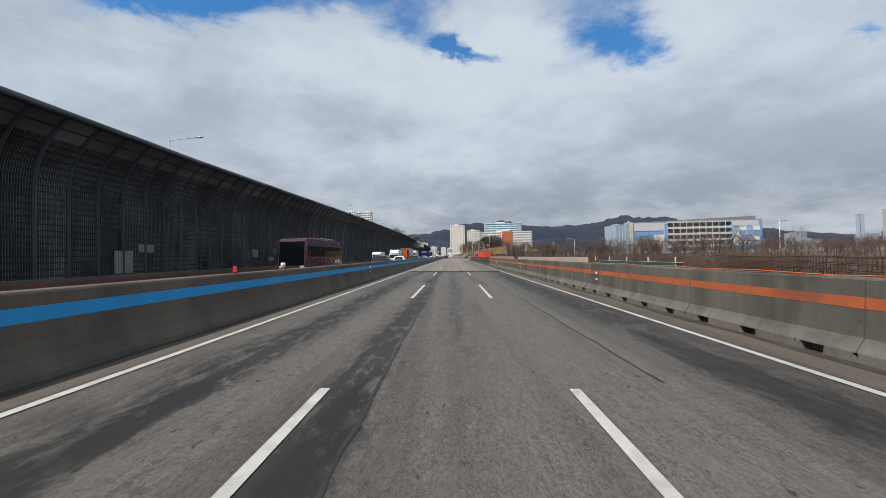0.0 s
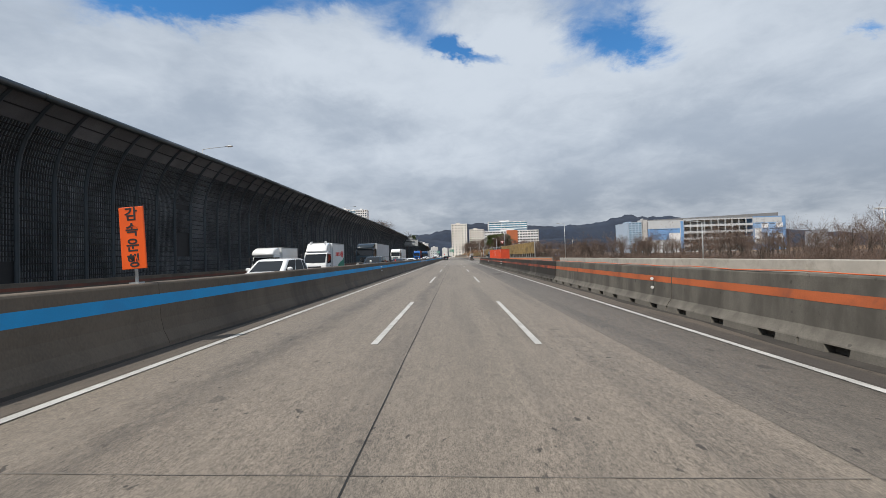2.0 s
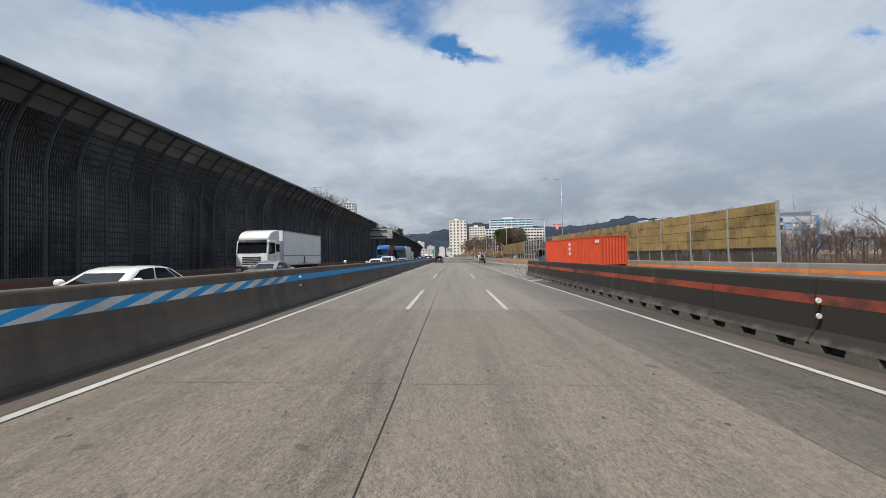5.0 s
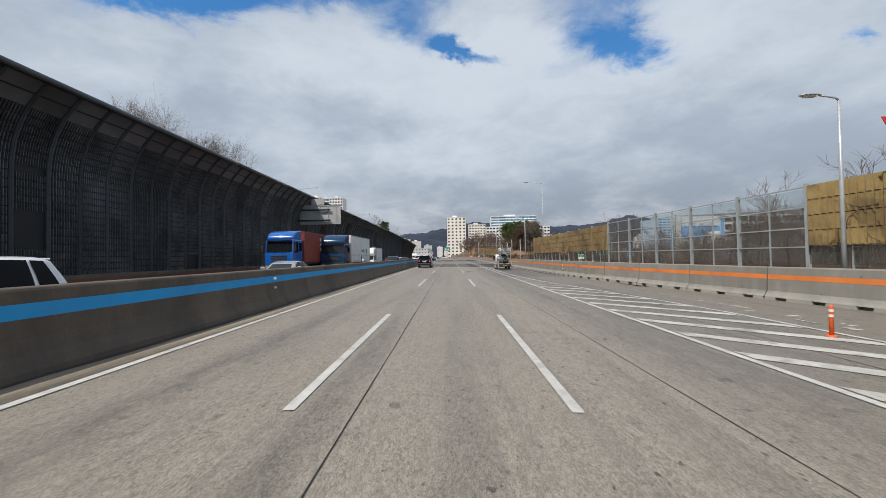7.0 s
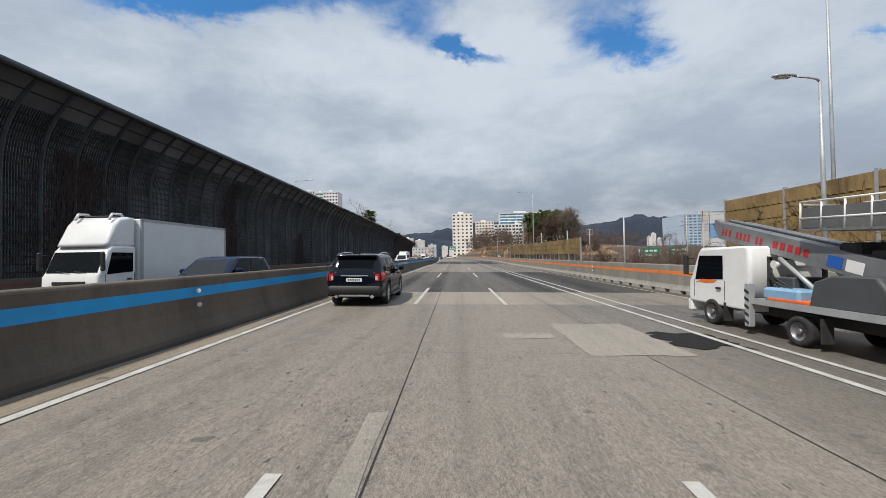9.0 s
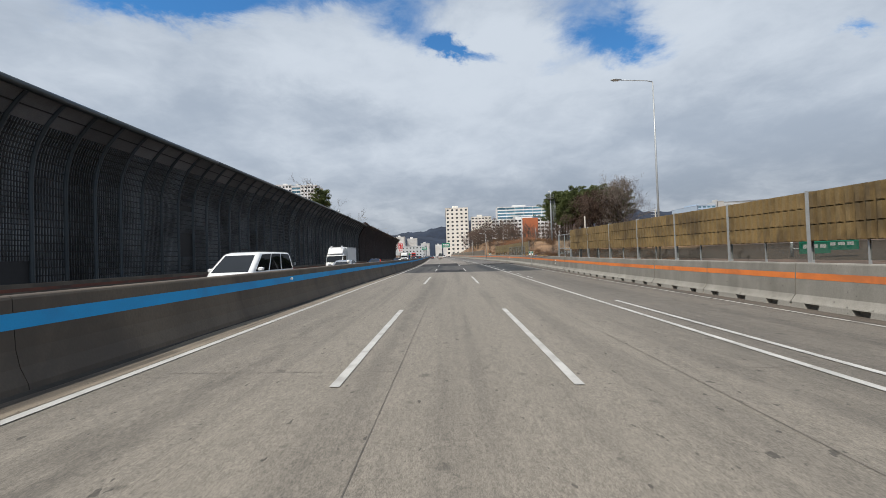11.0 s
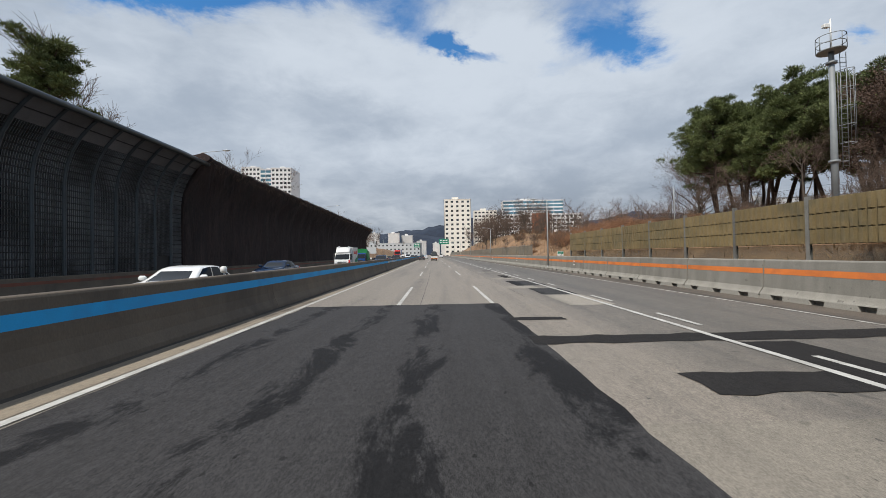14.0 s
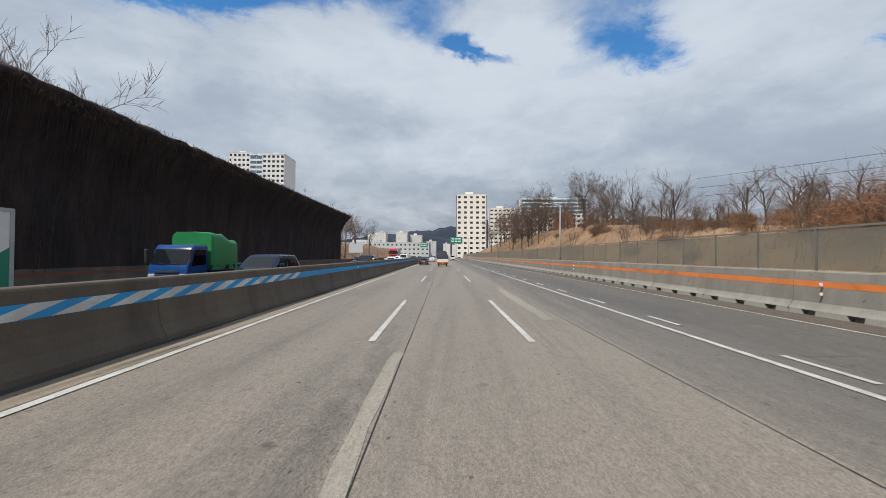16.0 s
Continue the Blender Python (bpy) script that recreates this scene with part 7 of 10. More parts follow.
def bus(label, m, colour, L=11.8, W=2.5, H=3.45):
    owner = thing("bus", label, "bus", m=m)
    out = [(0, 0.4), (L - 0.05, 0.4), (L, 0.6), (L, 1.35), (L - 0.18, 2.6), (L - 0.35, H - 0.12), (L - 0.7, H), (0.3, H), (0.05, H - 0.15), (0, 2.8)]
    q = Mesh()
    pillow(q, out, W / 2, 0.12)
    part("body", q, colour, owner)
    q = Mesh()
    q.grid([[(W / 2 * f, L + 0.012, 1.0), (W / 2 * f, L + 0.012, 1.35), (W / 2 * f, L - 0.165, 2.6), (W / 2 * f, L - 0.30, 3.16)] for f in (-0.9, -0.5, 0, 0.5, 0.9)], 0, True)
    part("windscreen", q, CAR_GLASS, owner)
    for side in (1, -1):
        for k in range(7):
            q = Mesh()
            a = 0.7 + k * 1.5
            x = side * (W / 2 + 0.006)
            q.face([(x, a, 1.75), (x, a + 1.42, 1.75), (x, a + 1.42, 2.75), (x, a, 2.75)])
            part("side_window", q, CAR_GLASS, owner)
        for y in (2.6, L - 2.4):
            wheel(owner, side * (W / 2 - 0.17), y, 0.5, 0.3, side, 0.3, steel=True)
        q = Mesh()
        q.box(min(side * 0.75, side * 1.15), max(side * 0.75, side * 1.15), L - 0.03, L + 0.03, 0.75, 0.95, 0, 0.02)
        part("headlamp", q, CLEAR_LENS, owner)
        q = Mesh()
        q.tube([(side * 1.2, L - 0.3, 3.1), (side * 1.45, L + 0.15, 2.9), (side * 1.45, L + 0.15, 2.4)], 0.03, 6)
        q.box(min(side * 1.36, side * 1.56), max(side * 1.36, side * 1.56), L + 0.10, L + 0.2, 2.1, 2.5, 0, 0.03)
        part("wing_mirror", q, BLACK_PLASTIC, owner)
    q = Mesh()
    q.box(-0.9, 0.9, 2.0, 6.5, H - 0.02, H + 0.22, 0, 0.08)
    part("roof_unit", q, colour, owner)
    q = Mesh()
    q.box(-1.2, 1.2, L - 0.10, L + 0.05, 0.35, 0.62, 0, 0.04)
    part("front_bumper", q, BLACK_PLASTIC, owner)
    q = Mesh()
    for k in range(4):
        for x in (W / 2 + 0.002, -W / 2 - 0.006):
            q.box(x, x + 0.004, 1.0 + 0.5 * k, 1.35 + 0.5 * k, 1.05, 1.40)
    part("lettering_bar", q, WHITE_P, owner, "white plain letter bars")
    return owner

# ---- trees and undergrowth ----
BARK = mat("grey_bark", (0.085, 0.070, 0.058), 0.95, spread=0.35, scale=3, fine=25, bump=0.6, stretch=(1, 1, 0.3))
TWIGS = mat("bare_twigs", (0.128, 0.090, 0.070), 0.95, spread=0.3, scale=1.0, fine=12, random=0.25)
PINE_BARK = mat("pine_bark", (0.075, 0.050, 0.036), 0.95, spread=0.4, scale=4, fine=25, bump=0.6)
NEEDLES = mat("pine_needles", (0.104, 0.130, 0.042), 0.8, spread=0.3, scale=0.8, fine=10, bump=0, island=0.45)
BRUSH = mat("dead_brush", (0.190, 0.110, 0.062), 0.95, spread=0.35, scale=0.8, fine=10, random=0.3)
GRASS = mat("dry_grass_blades", (0.27, 0.175, 0.095), 0.9, spread=0.3, scale=0.5, fine=10, bump=0, island=0.45)


def grow(q_thick, q_thin, rng, p, d, length, radius, depth, spread, thin_from, kids):
    """A branch with its own branches."""
    radius = max(radius, 0.011)
    pts, rad = [p.copy()], [radius]
    n = 3 if depth < thin_from else (1 if depth >= len(kids) else 2)
    for i in range(n):
        d = (d + Vector((rng.uniform(-1, 1), rng.uniform(-1, 1), rng.uniform(-0.5, 0.8))) * (0.03 if depth == 0 else 0.17)).normalized()
        p = p + d * (length / n)
        pts.append(p.copy())
        rad.append(radius * (1 - 0.55 * (i + 1) / n))
    if depth < thin_from:
        q_thick.tube(pts, rad, 6 if depth == 0 else (5 if depth == 1 else 4), 0, False)
    else:
        q_thin.tube(pts, rad, 3, 0, False)
    if depth >= len(kids):
        return
    for k in range(kids[depth]):
        f = rng.uniform(0.35, 1.0) if depth else rng.uniform(0.32, 1.0)
        i = min(int(f * n), n - 1)
        base = pts[i].lerp(pts[i + 1], f * n - i)
        a = rng.uniform(0, 2 * math.pi)
        side = d.cross(Vector((math.cos(a), math.sin(a), 0.3))).normalized()
        way = (d * rng.uniform(0.5, 0.9) + side * spread * rng.uniform(0.6, 1.1) + Vector((0, 0, 0.25))).normalized()
        grow(q_thick, q_thin, rng, base, way, length * rng.uniform(0.42, 0.68), radius * (1 - 0.5 * f) * rng.uniform(0.42, 0.62), depth + 1, spread, thin_from, kids)


def bare_tree(seed, height, kids=(8, 5, 4, 3), spread=0.8, stems=1, lean=0.1, radius=None):
    rng = random.Random(seed)
    a, b = Mesh(), Mesh()
    for k in range(stems):
        d = Vector((rng.uniform(-lean, lean), rng.uniform(-lean, lean), 1)).normalized()
        p = Vector((rng.uniform(-0.5, 0.5), rng.uniform(-0.5, 0.5), -0.2)) if stems > 1 else Vector((0, 0, -0.3))
        grow(a, b, rng, p, d, height * 0.62 * rng.uniform(0.85, 1.1), (radius or height * 0.017) * (0.6 if stems > 1 else 1), 0, spread, 2, kids)
    return a.data("trunk", BARK), b.data("crown", TWIGS)


def pine(seed, height, wide=1.0, bare=0.40):
    """A red pine: forked limbs that carry flat layers of rounded needle tufts."""
    rng = random.Random(seed)
    a, b = Mesh(), Mesh()
    pts, p = [], Vector((0, 0, -0.3))
    lean = Vector((rng.uniform(-0.12, 0.12), rng.uniform(-0.12, 0.12), 1))
    for i in range(7):
        pts.append(p.copy())
        p = p + (lean + Vector((rng.uniform(-0.14, 0.14), rng.uniform(-0.14, 0.14), 0))).normalized() * height / 6.4
    a.tube(pts, [height * 0.015 * (1 - 0.12 * i) for i in range(7)], 8, 0, False)
    for k in range(30):
        f = bare + (1.0 - bare) * ((k + rng.random()) / 30) ** 0.8
        i = min(int(f * 6), 5)
        base = pts[i].lerp(pts[i + 1], f * 6 - i)
        ang = k * 2.39996 + rng.uniform(-0.5, 0.5)
        reach = wide * height * rng.uniform(0.17, 0.33) * (1.25 - 0.66 * f)
        tip = base + Vector((math.cos(ang) * reach, math.sin(ang) * reach, reach * rng.uniform(0.15, 0.55)))
        knee = base.lerp(tip, 0.5) + Vector((0, 0, -0.12 * reach))
        a.tube([base, knee, tip], [0.075, 0.05, 0.02], 4, 0, False)
        for c in range(9):
            g = rng.uniform(0.40, 1.05)
            o = (knee.lerp(tip, 2 * g - 1) if g > 0.5 else base.lerp(knee, 2 * g)) + Vector((rng.uniform(-0.7, 0.7), rng.uniform(-0.7, 0.7), rng.uniform(0.0, 0.40))) * (0.5 + 0.10 * reach)
            R = rng.uniform(0.50, 0.92)
            for j in range(120):
                v = Vector((rng.gauss(0, 1), rng.gauss(0, 1), rng.gauss(0, 0.7) + 0.35)).normalized()
                s0 = o + Vector((v.x, v.y, v.z * 0.62)) * R * rng.uniform(0.25, 0.80)
                e = s0 + (v + Vector((0, 0, 0.45))).normalized() * rng.uniform(0.18, 0.34)
                w = v.cross(Vector((rng.uniform(-1, 1), rng.uniform(-1, 1), rng.uniform(-1, 1)))).normalized() * 0.036
                b.face([s0 - w, s0 + w, e])
    return a.data("trunk", PINE_BARK), b.data("crown", NEEDLES)


BARE = [bare_tree(11, 9.0, (9, 6, 4, 4)), bare_tree(12, 8.0, (10, 5, 5, 4), 0.9), bare_tree(13, 9.5, (9, 6, 4, 4), 0.7), bare_tree(14, 7.5, (7, 5, 4, 3), 1.0, 2, 0.3)]
THICKET = [bare_tree(21, 4.5, (6, 4, 3), 0.8, 9, 0.7, 0.07), bare_tree(22, 4.0, (6, 4, 3), 0.9, 10, 0.8, 0.06)]
SAPLING = [bare_tree(31, 5.0, (6, 4), 0.5, 5, 0.35, 0.03), bare_tree(32, 6.0, (7, 3), 0.45, 4, 0.3, 0.03)]


def round_tree(seed, height, half, low=0.20, rise=0.75, stout=0.0175):
    """A tree with an upright leader and ascending limbs that fill a round crown."""
    rng = random.Random(seed)
    a, b = Mesh(), Mesh()
    pts = [Vector((0.10 * math.sin(k * 1.3), 0.10 * math.cos(k * 0.9), -0.3 + height * 0.93 * k / 9)) for k in range(10)]
    a.tube(pts, [height * stout * (1 - 0.098 * k) for k in range(10)], 8, 0, False)
    for k in range(42):
        f = low + (0.97 - low) * (k / 42) ** 0.85
        i = min(int(f * 9), 8)
        base = pts[i].lerp(pts[i + 1], f * 9 - i)
        ang = k * 2.39996 + rng.uniform(-0.4, 0.4)
        reach = half * (0.55 + 0.75 * math.sin(math.pi * min(f * 0.92 + 0.08, 1))) * rng.uniform(0.70, 1.0) * (0.85 if f > 0.75 else 1)
        way = Vector((math.cos(ang), math.sin(ang), rise + 1.1 * f)).normalized()
        grow(a, b, rng, base, way, reach, height * 0.0068 * (1.25 - 0.85 * f), 1, 0.70, 2, (0, 8, 5, 4))
    return a.data("trunk", BARK), b.data("crown", TWIGS)


PALE_TWIGS = mat("pale_twigs", (0.185, 0.150, 0.125), 0.95, spread=0.25, scale=1.0, fine=12)
BIG_BARE = round_tree(41, 18.5, 6.8, 0.22, 0.45, 0.024)
BIG_BARE[1].materials[0] = PALE_TWIGS
WIDE_OAK = round_tree(42, 18.0, 9.0, 0.30, 0.25, 0.020)
PINES = [pine(51, 15.0), pine(52, 16.5), pine(53, 13.5)]


def plant(name, label, category, group, meshes, s, u, scale, turn, z=None, world=False):
    if world:
        m = pose(s, u, z, 0, 0, turn)
    else:
        p = at(s, u)
        m = pose(p.x, p.y, ground_z(s, u) if z is None else z, 0, 0, turn)
    owner = thing(name, label, category, group, m=m @ Matrix.Diagonal((scale, scale, scale, 1)))
    part("trunk", meshes[0], None, owner)
    part("crown", meshes[1], None, owner)
    if len(meshes) > 2:
        part("foliage", meshes[2], None, owner)


def join_copies(name, material, datas, poses):
    """Many copies of a few meshes in one mesh, for what nobody could count."""
    verts, loops, sizes = [], [], []
    base = 0
    cache = []
    for d in datas:
        v = np.empty(len(d.vertices) * 3)
        d.vertices.foreach_get("co", v)
        l = np.empty(len(d.loops), dtype=np.int64)
        d.loops.foreach_get("vertex_index", l)
        c = np.empty(len(d.polygons), dtype=np.int64)
        d.polygons.foreach_get("loop_total", c)
        cache.append((v.reshape(-1, 3), l, c))
    for k, m in enumerate(poses):
        v, l, c = cache[k % len(cache)]
        m = np.array(m)
        verts.append(v @ m[:3, :3].T + m[:3, 3])
        loops.append(l + base)
        sizes.append(c)
        base += len(v)
    verts, loops, sizes = np.concatenate(verts), np.concatenate(loops), np.concatenate(sizes)
    d = bpy.data.meshes.new(name)
    d.vertices.add(len(verts))
    d.vertices.foreach_set("co", verts.ravel())
    d.loops.add(len(loops))
    d.loops.foreach_set("vertex_index", loops.astype(np.int32))
    d.polygons.add(len(sizes))
    d.polygons.foreach_set("loop_start", np.concatenate([[0], np.cumsum(sizes)[:-1]]).astype(np.int32))
    d.materials.append(material)
    d.update(calc_edges=True)
    d.validate()
    return d


rng = random.Random(8)
BAND = "bare grey-brown tree of the roadside wood"
made = 0
while made < 46:
    s, u = rng.uniform(190, 300), rng.uniform(36, 70)
    if s > 180 and rng.random() < 0.2 or (s > 270 and u < 62):
        continue
    plant("bare_tree", BAND, "tree", "roadside wood", BARE[made % 4], s, u, rng.uniform(0.75, 1.15), rng.uniform(0, 360))
    made += 1
for s, u, k, sc in ((91, 40.5, 3, 0.95), (89.5, 42.5, 0, 0.85), (110, 40, 0, 0.80), (108, 43, 2, 0.74)):
    plant("bare_tree", BAND, "tree", "roadside wood", BARE[k], s, u, sc, s * 41 % 360)
for k in range(20):
    plant("bare_tree", BAND, "tree", "roadside wood", BARE[k % 4], rng.uniform(196, 262), rng.uniform(25, 40), rng.uniform(0.75, 1.05), rng.uniform(0, 360))
LOW = [bare_tree(61, 8.5, (8, 5, 4), 0.8), bare_tree(62, 8.0, (9, 5, 4), 0.9), bare_tree(63, 9.0, (8, 6, 4), 0.75)]
spots = []
while len(spots) < 520:
    s, u = rng.uniform(20, 305), rng.uniform(50, 330)
    p = at(s, u)
    k = min(rng.uniform(1.15, 1.75), (4.4 + 0.056 * u) / 9.4 * rng.uniform(0.50, 0.76))
    spots.append(pose(p.x, p.y, ground_z(s, u), 0, 0, rng.uniform(0, 360)) @ Matrix.Diagonal((k * 1.15, k * 1.15, k, 1)))
while len(spots) < 640:
    s, u = rng.uniform(165, 300), rng.uniform(75, 150)
    p = at(s, u)
    k = rng.uniform(1.2, 1.6)
    spots.append(pose(p.x, p.y, ground_z(s, u), 0, 0, rng.uniform(0, 360)) @ Matrix.Diagonal((k, k, k, 1)))
woods = thing("far_wood", "dense leafless grey-brown wood beyond the road", "wood", kind="stuff")
WOOD_TWIGS = mat("far_bare_twigs", (0.140, 0.092, 0.070), 0.95, spread=0.35, scale=0.15, fine=4, bump=0)
part("trunk", join_copies("trunk", BARK, [t_[0] for t_ in LOW], spots), None, woods)
part("crown", join_copies("crown", WOOD_TWIGS, [t_[1] for t_ in LOW], spots), None, woods)
for k in range(46):
    s = rng.uniform(252, 300)
    plant("thicket", "dense leafless brown thicket behind the barrier", "shrub", "thicket", THICKET[k % 2], s, rng.uniform(22, 46), rng.uniform(0.8, 1.35), rng.uniform(0, 360))
for k in range(70):
    s = rng.uniform(50, 215)
    plant("thicket", "dense leafless brown thicket behind the barrier", "shrub", "thicket", THICKET[k % 2], s, rng.uniform(31, 60), rng.uniform(0.6, 0.95), rng.uniform(0, 360))
SHRUB = [bare_tree(64, 4.2, (6, 4), 0.9, 9, 0.8, 0.06), bare_tree(65, 3.8, (6, 4), 1.0, 9, 0.9, 0.06)]
spots = []
while len(spots) < 420:
    s, u = rng.uniform(20, 300), 33 + 70 * rng.random() ** 1.4
    if s > 270 and u < 58:
        continue
    p = at(s, u)
    k = rng.uniform(0.7, 1.1)
    spots.append(pose(p.x, p.y, ground_z(s, u), 0, 0, rng.uniform(0, 360)) @ Matrix.Diagonal((k * 1.3, k * 1.3, k, 1)))
under = thing("undergrowth", "leafless brown undergrowth along the edge of the wood", "undergrowth", kind="stuff")
part("stems", join_copies("stems", BARK, [t_[0] for t_ in SHRUB], spots), None, under)
part("twigs", join_copies("twigs", WOOD_TWIGS, [t_[1] for t_ in SHRUB], spots), None, under)
# the stand of pines on the bank
for s, u, k, sc in ((389.8, 32.7, 0, 1.04), (388.0, 36.5, 1, 1.02), (393.5, 38.5, 2, 1.20), (392.5, 34.5, 1, 0.92), (386.0, 40.0, 0, 1.08), (391.0, 43.0, 1, 1.00), (384.5, 37.0, 2, 1.16), (397.0, 42.0, 0, 1.05),
                    (383.0, 38.5, 1, 1.05), (391.5, 36.0, 2, 1.18), (388.0, 33.8, 2, 1.05), (394.5, 41.0, 0, 1.08), (386.5, 36.0, 0, 0.98), (389.5, 39.5, 1, 1.05), (382.0, 41.5, 2, 1.25), (378.5, 39.0, 0, 1.08), (376.5, 42.5, 1, 1.05), (380.0, 45.5, 0, 1.12), (385.5, 34.0, 2, 1.05), (387.0, 46.0, 2, 1.22), (373.5, 44.0, 0, 1.05)):
    plant("pine_tree", "tall dark green pine with a bare lower trunk", "pine tree", "pine stand", PINES[k], s, u, sc * (0.98 if s > 387 else 0.87), s * 37 % 360)
for s, u, k, sc in ((391, 30.8, 1, 1.0), (386, 33, 3, 1.0), (380, 33, 0, 0.9), (377, 35.5, 1, 1.0), (372, 38, 0, 1.1), (371, 41, 2, 1.2), (375, 45, 3, 1.25)):
    plant("bare_tree", "leafless tree among the pines", "tree", "pine stand", BARE[k], s, u, sc * 0.95, s * 53 % 360)
plant("bare_tree", "tall leafless tree with a wide airy crown", "tree", "", BIG_BARE, 369.0, 42.4, 0.76, 200)
plant("bare_tree", "broad leafless oak on the bank", "tree", "", WIDE_OAK, 420.0, 50.8, 0.73, 130)
for k in range(26):
    plant("thicket", "dense leafless brown thicket under the trees", "shrub", "thicket", THICKET[k % 2], rng.uniform(372, 396), rng.uniform(31, 46), rng.uniform(0.6, 1.05), rng.uniform(0, 360))
for k in range(34):
    plant("thicket", "dense leafless brown thicket on the hill", "shrub", "thicket", THICKET[k % 2], rng.uniform(452, 575), rng.uniform(22, 44), rng.uniform(0.5, 0.95), rng.uniform(0, 360))
# oaks that keep their dead leaves
DEAD_LEAF = mat("dead_oak_leaves", (0.075, 0.046, 0.032), 0.9, spread=0.3, scale=0.6, fine=8, bump=0, island=0.45)


def leafy_oak(seed, height):
    """A bare tree whose outer twigs still carry small dead leaves."""
    r = random.Random(seed)
    trunk, twigs = bare_tree(seed, height, (12, 7, 5, 4), 0.8, 1, 0.03)
    leaves = Mesh()
    ends = [v.co.copy() for v in twigs.vertices]
    for k in range(15000):
        p = ends[r.randrange(len(ends))] + Vector((r.gauss(0, 0.2), r.gauss(0, 0.2), r.gauss(0, 0.2)))
        if noise.noise(p * 0.45) < -0.28:
            continue
        a = Vector((r.gauss(0, 1), r.gauss(0, 1), r.gauss(0, 1))).normalized() * 0.075
        b = a.cross(Vector((r.gauss(0, 1), r.gauss(0, 1), r.gauss(0, 1)))).normalized() * 0.05
        leaves.face([p - a, p + b, p + a, p - b])
    return trunk, twigs, leaves.data("leaves", DEAD_LEAF)


OAK = leafy_oak(71, 13.0)
for s, u, k in ((372.5, 36.0, 0.98), (376.0, 37.2, 1.05), (373.5, 39.5, 1.10)):
    plant("oak_tree", "oak with dense rust-brown dead leaves", "tree", "pine stand", OAK, s, u, k, s * 47 % 360)
for k in range(22):
    plant("thicket", "dense leafless brown thicket under the trees", "shrub", "thicket", THICKET[k % 2], rng.uniform(366, 380), rng.uniform(36, 52), rng.uniform(0.6, 1.0), rng.uniform(0, 360))
# hill top trees further on
for k in range(50):
    s = rng.uniform(474, 570)
    plant("bare_tree", "leafless tree on the hill", "tree", "hill wood", BARE[k % 4], s, rng.uniform(18, 46), rng.uniform(1.0, 1.5), rng.uniform(0, 360))
for k in range(40):
    s = rng.uniform(398, 452)
    plant("bare_tree", "leafless tree on the hill", "tree", "hill wood", BARE[k % 4], s, rng.uniform(50, 100), rng.uniform(0.5, 0.75), rng.uniform(0, 360))
for k in range(26):
    s = rng.uniform(404, 450)
    plant("sapling", "thin leafless saplings on the bank", "shrub", "saplings", SAPLING[k % 2], s, rng.uniform(17, 30), rng.uniform(0.45, 0.85), rng.uniform(0, 360))
RUST = [bare_tree(81, 3.4, (6, 5, 4), 1.1, 14, 1.1, 0.05), bare_tree(82, 3.0, (7, 5, 4), 1.2, 16, 1.3, 0.045)]
for trunk, twigs in RUST:
    for d in (trunk, twigs):
        d.materials[0] = BRUSH
for k in range(70):
    s = rng.uniform(386, 470) if k % 3 else rng.uniform(340, 386)
    plant("brush", "rust-brown dead brush on the bank", "shrub", "dead brush", RUST[k % 2], s, 16.5 + 14 * rng.random() ** 0.7, rng.uniform(0.28, 0.62), rng.uniform(0, 360))


for k in range(80):
    s, u = rng.uniform(325, 362), 15.0 + 24 * rng.random()
    plant("brush", "rust-brown dead brush on the bank", "shrub", "dead brush", RUST[k % 2] if k % 3 else THICKET[k % 2], s, u, rng.uniform(0.30, 0.52) * (1 if k % 3 else 0.7), rng.uniform(0, 360))


for k in range(36):
    plant("thicket", "low leafless brown thicket on the flat ground", "shrub", "thicket", THICKET[k % 2], rng.uniform(338, 372), rng.uniform(20, 48), rng.uniform(0.28, 0.50), rng.uniform(0, 360))
RUST_STEM = mat("rust_brown_stems", (0.255, 0.130, 0.070), 0.95, spread=0.35, scale=0.8, fine=10, island=0.4, bump=0)


def vine_heap(seed, w):
    """Dead climbing stems heaped over a shrub, in arches and hanging loops."""
    r = random.Random(seed)
    q = Mesh()
    for k in range(300):
        a = r.uniform(0, 2 * math.pi)
        p = Vector((r.gauss(0, 0.45) * w, r.gauss(0, 0.45) * w, r.uniform(0, 1.3)))
        d = Vector((math.cos(a), math.sin(a), r.uniform(0.2, 1.4))).normalized()
        pts = [p]
        for j in range(6):
            p = p + d * 0.36
            d = (d + Vector((r.gauss(0, 0.3), r.gauss(0, 0.3), -0.30))).normalized()
            pts.append(Vector((p.x, p.y, max(p.z, -0.1))))
        q.tube(pts, [0.013, 0.013, 0.012, 0.011, 0.010, 0.008, 0.006], 3, 0, False)
    return q.data("stems", RUST_STEM)


VINES = [vine_heap(91, 1.5), vine_heap(92, 2.2)]
for k in range(24):
    s, u = rng.uniform(397, 417), rng.uniform(20.5, 30)
    p = at(s, u)
    ob = part("vine", VINES[k % 2], None, None, m=pose(p.x, p.y, ground_z(s, u) - 0.1, 0, 0, rng.uniform(0, 360)) @ Matrix.Diagonal((1.0, 1.0, rng.uniform(0.8, 1.5), 1)))
    tagged(ob, "rust-brown dead climber sprawling over the bank", "climbing plant", "dead brush")
for k in range(18):
    s = rng.uniform(322, 362)
    plant("brush", "rust-brown dead brush on the bank", "shrub", "dead brush", THICKET[k % 2], s, rng.uniform(18, 50), rng.uniform(0.22, 0.42), rng.uniform(0, 360))
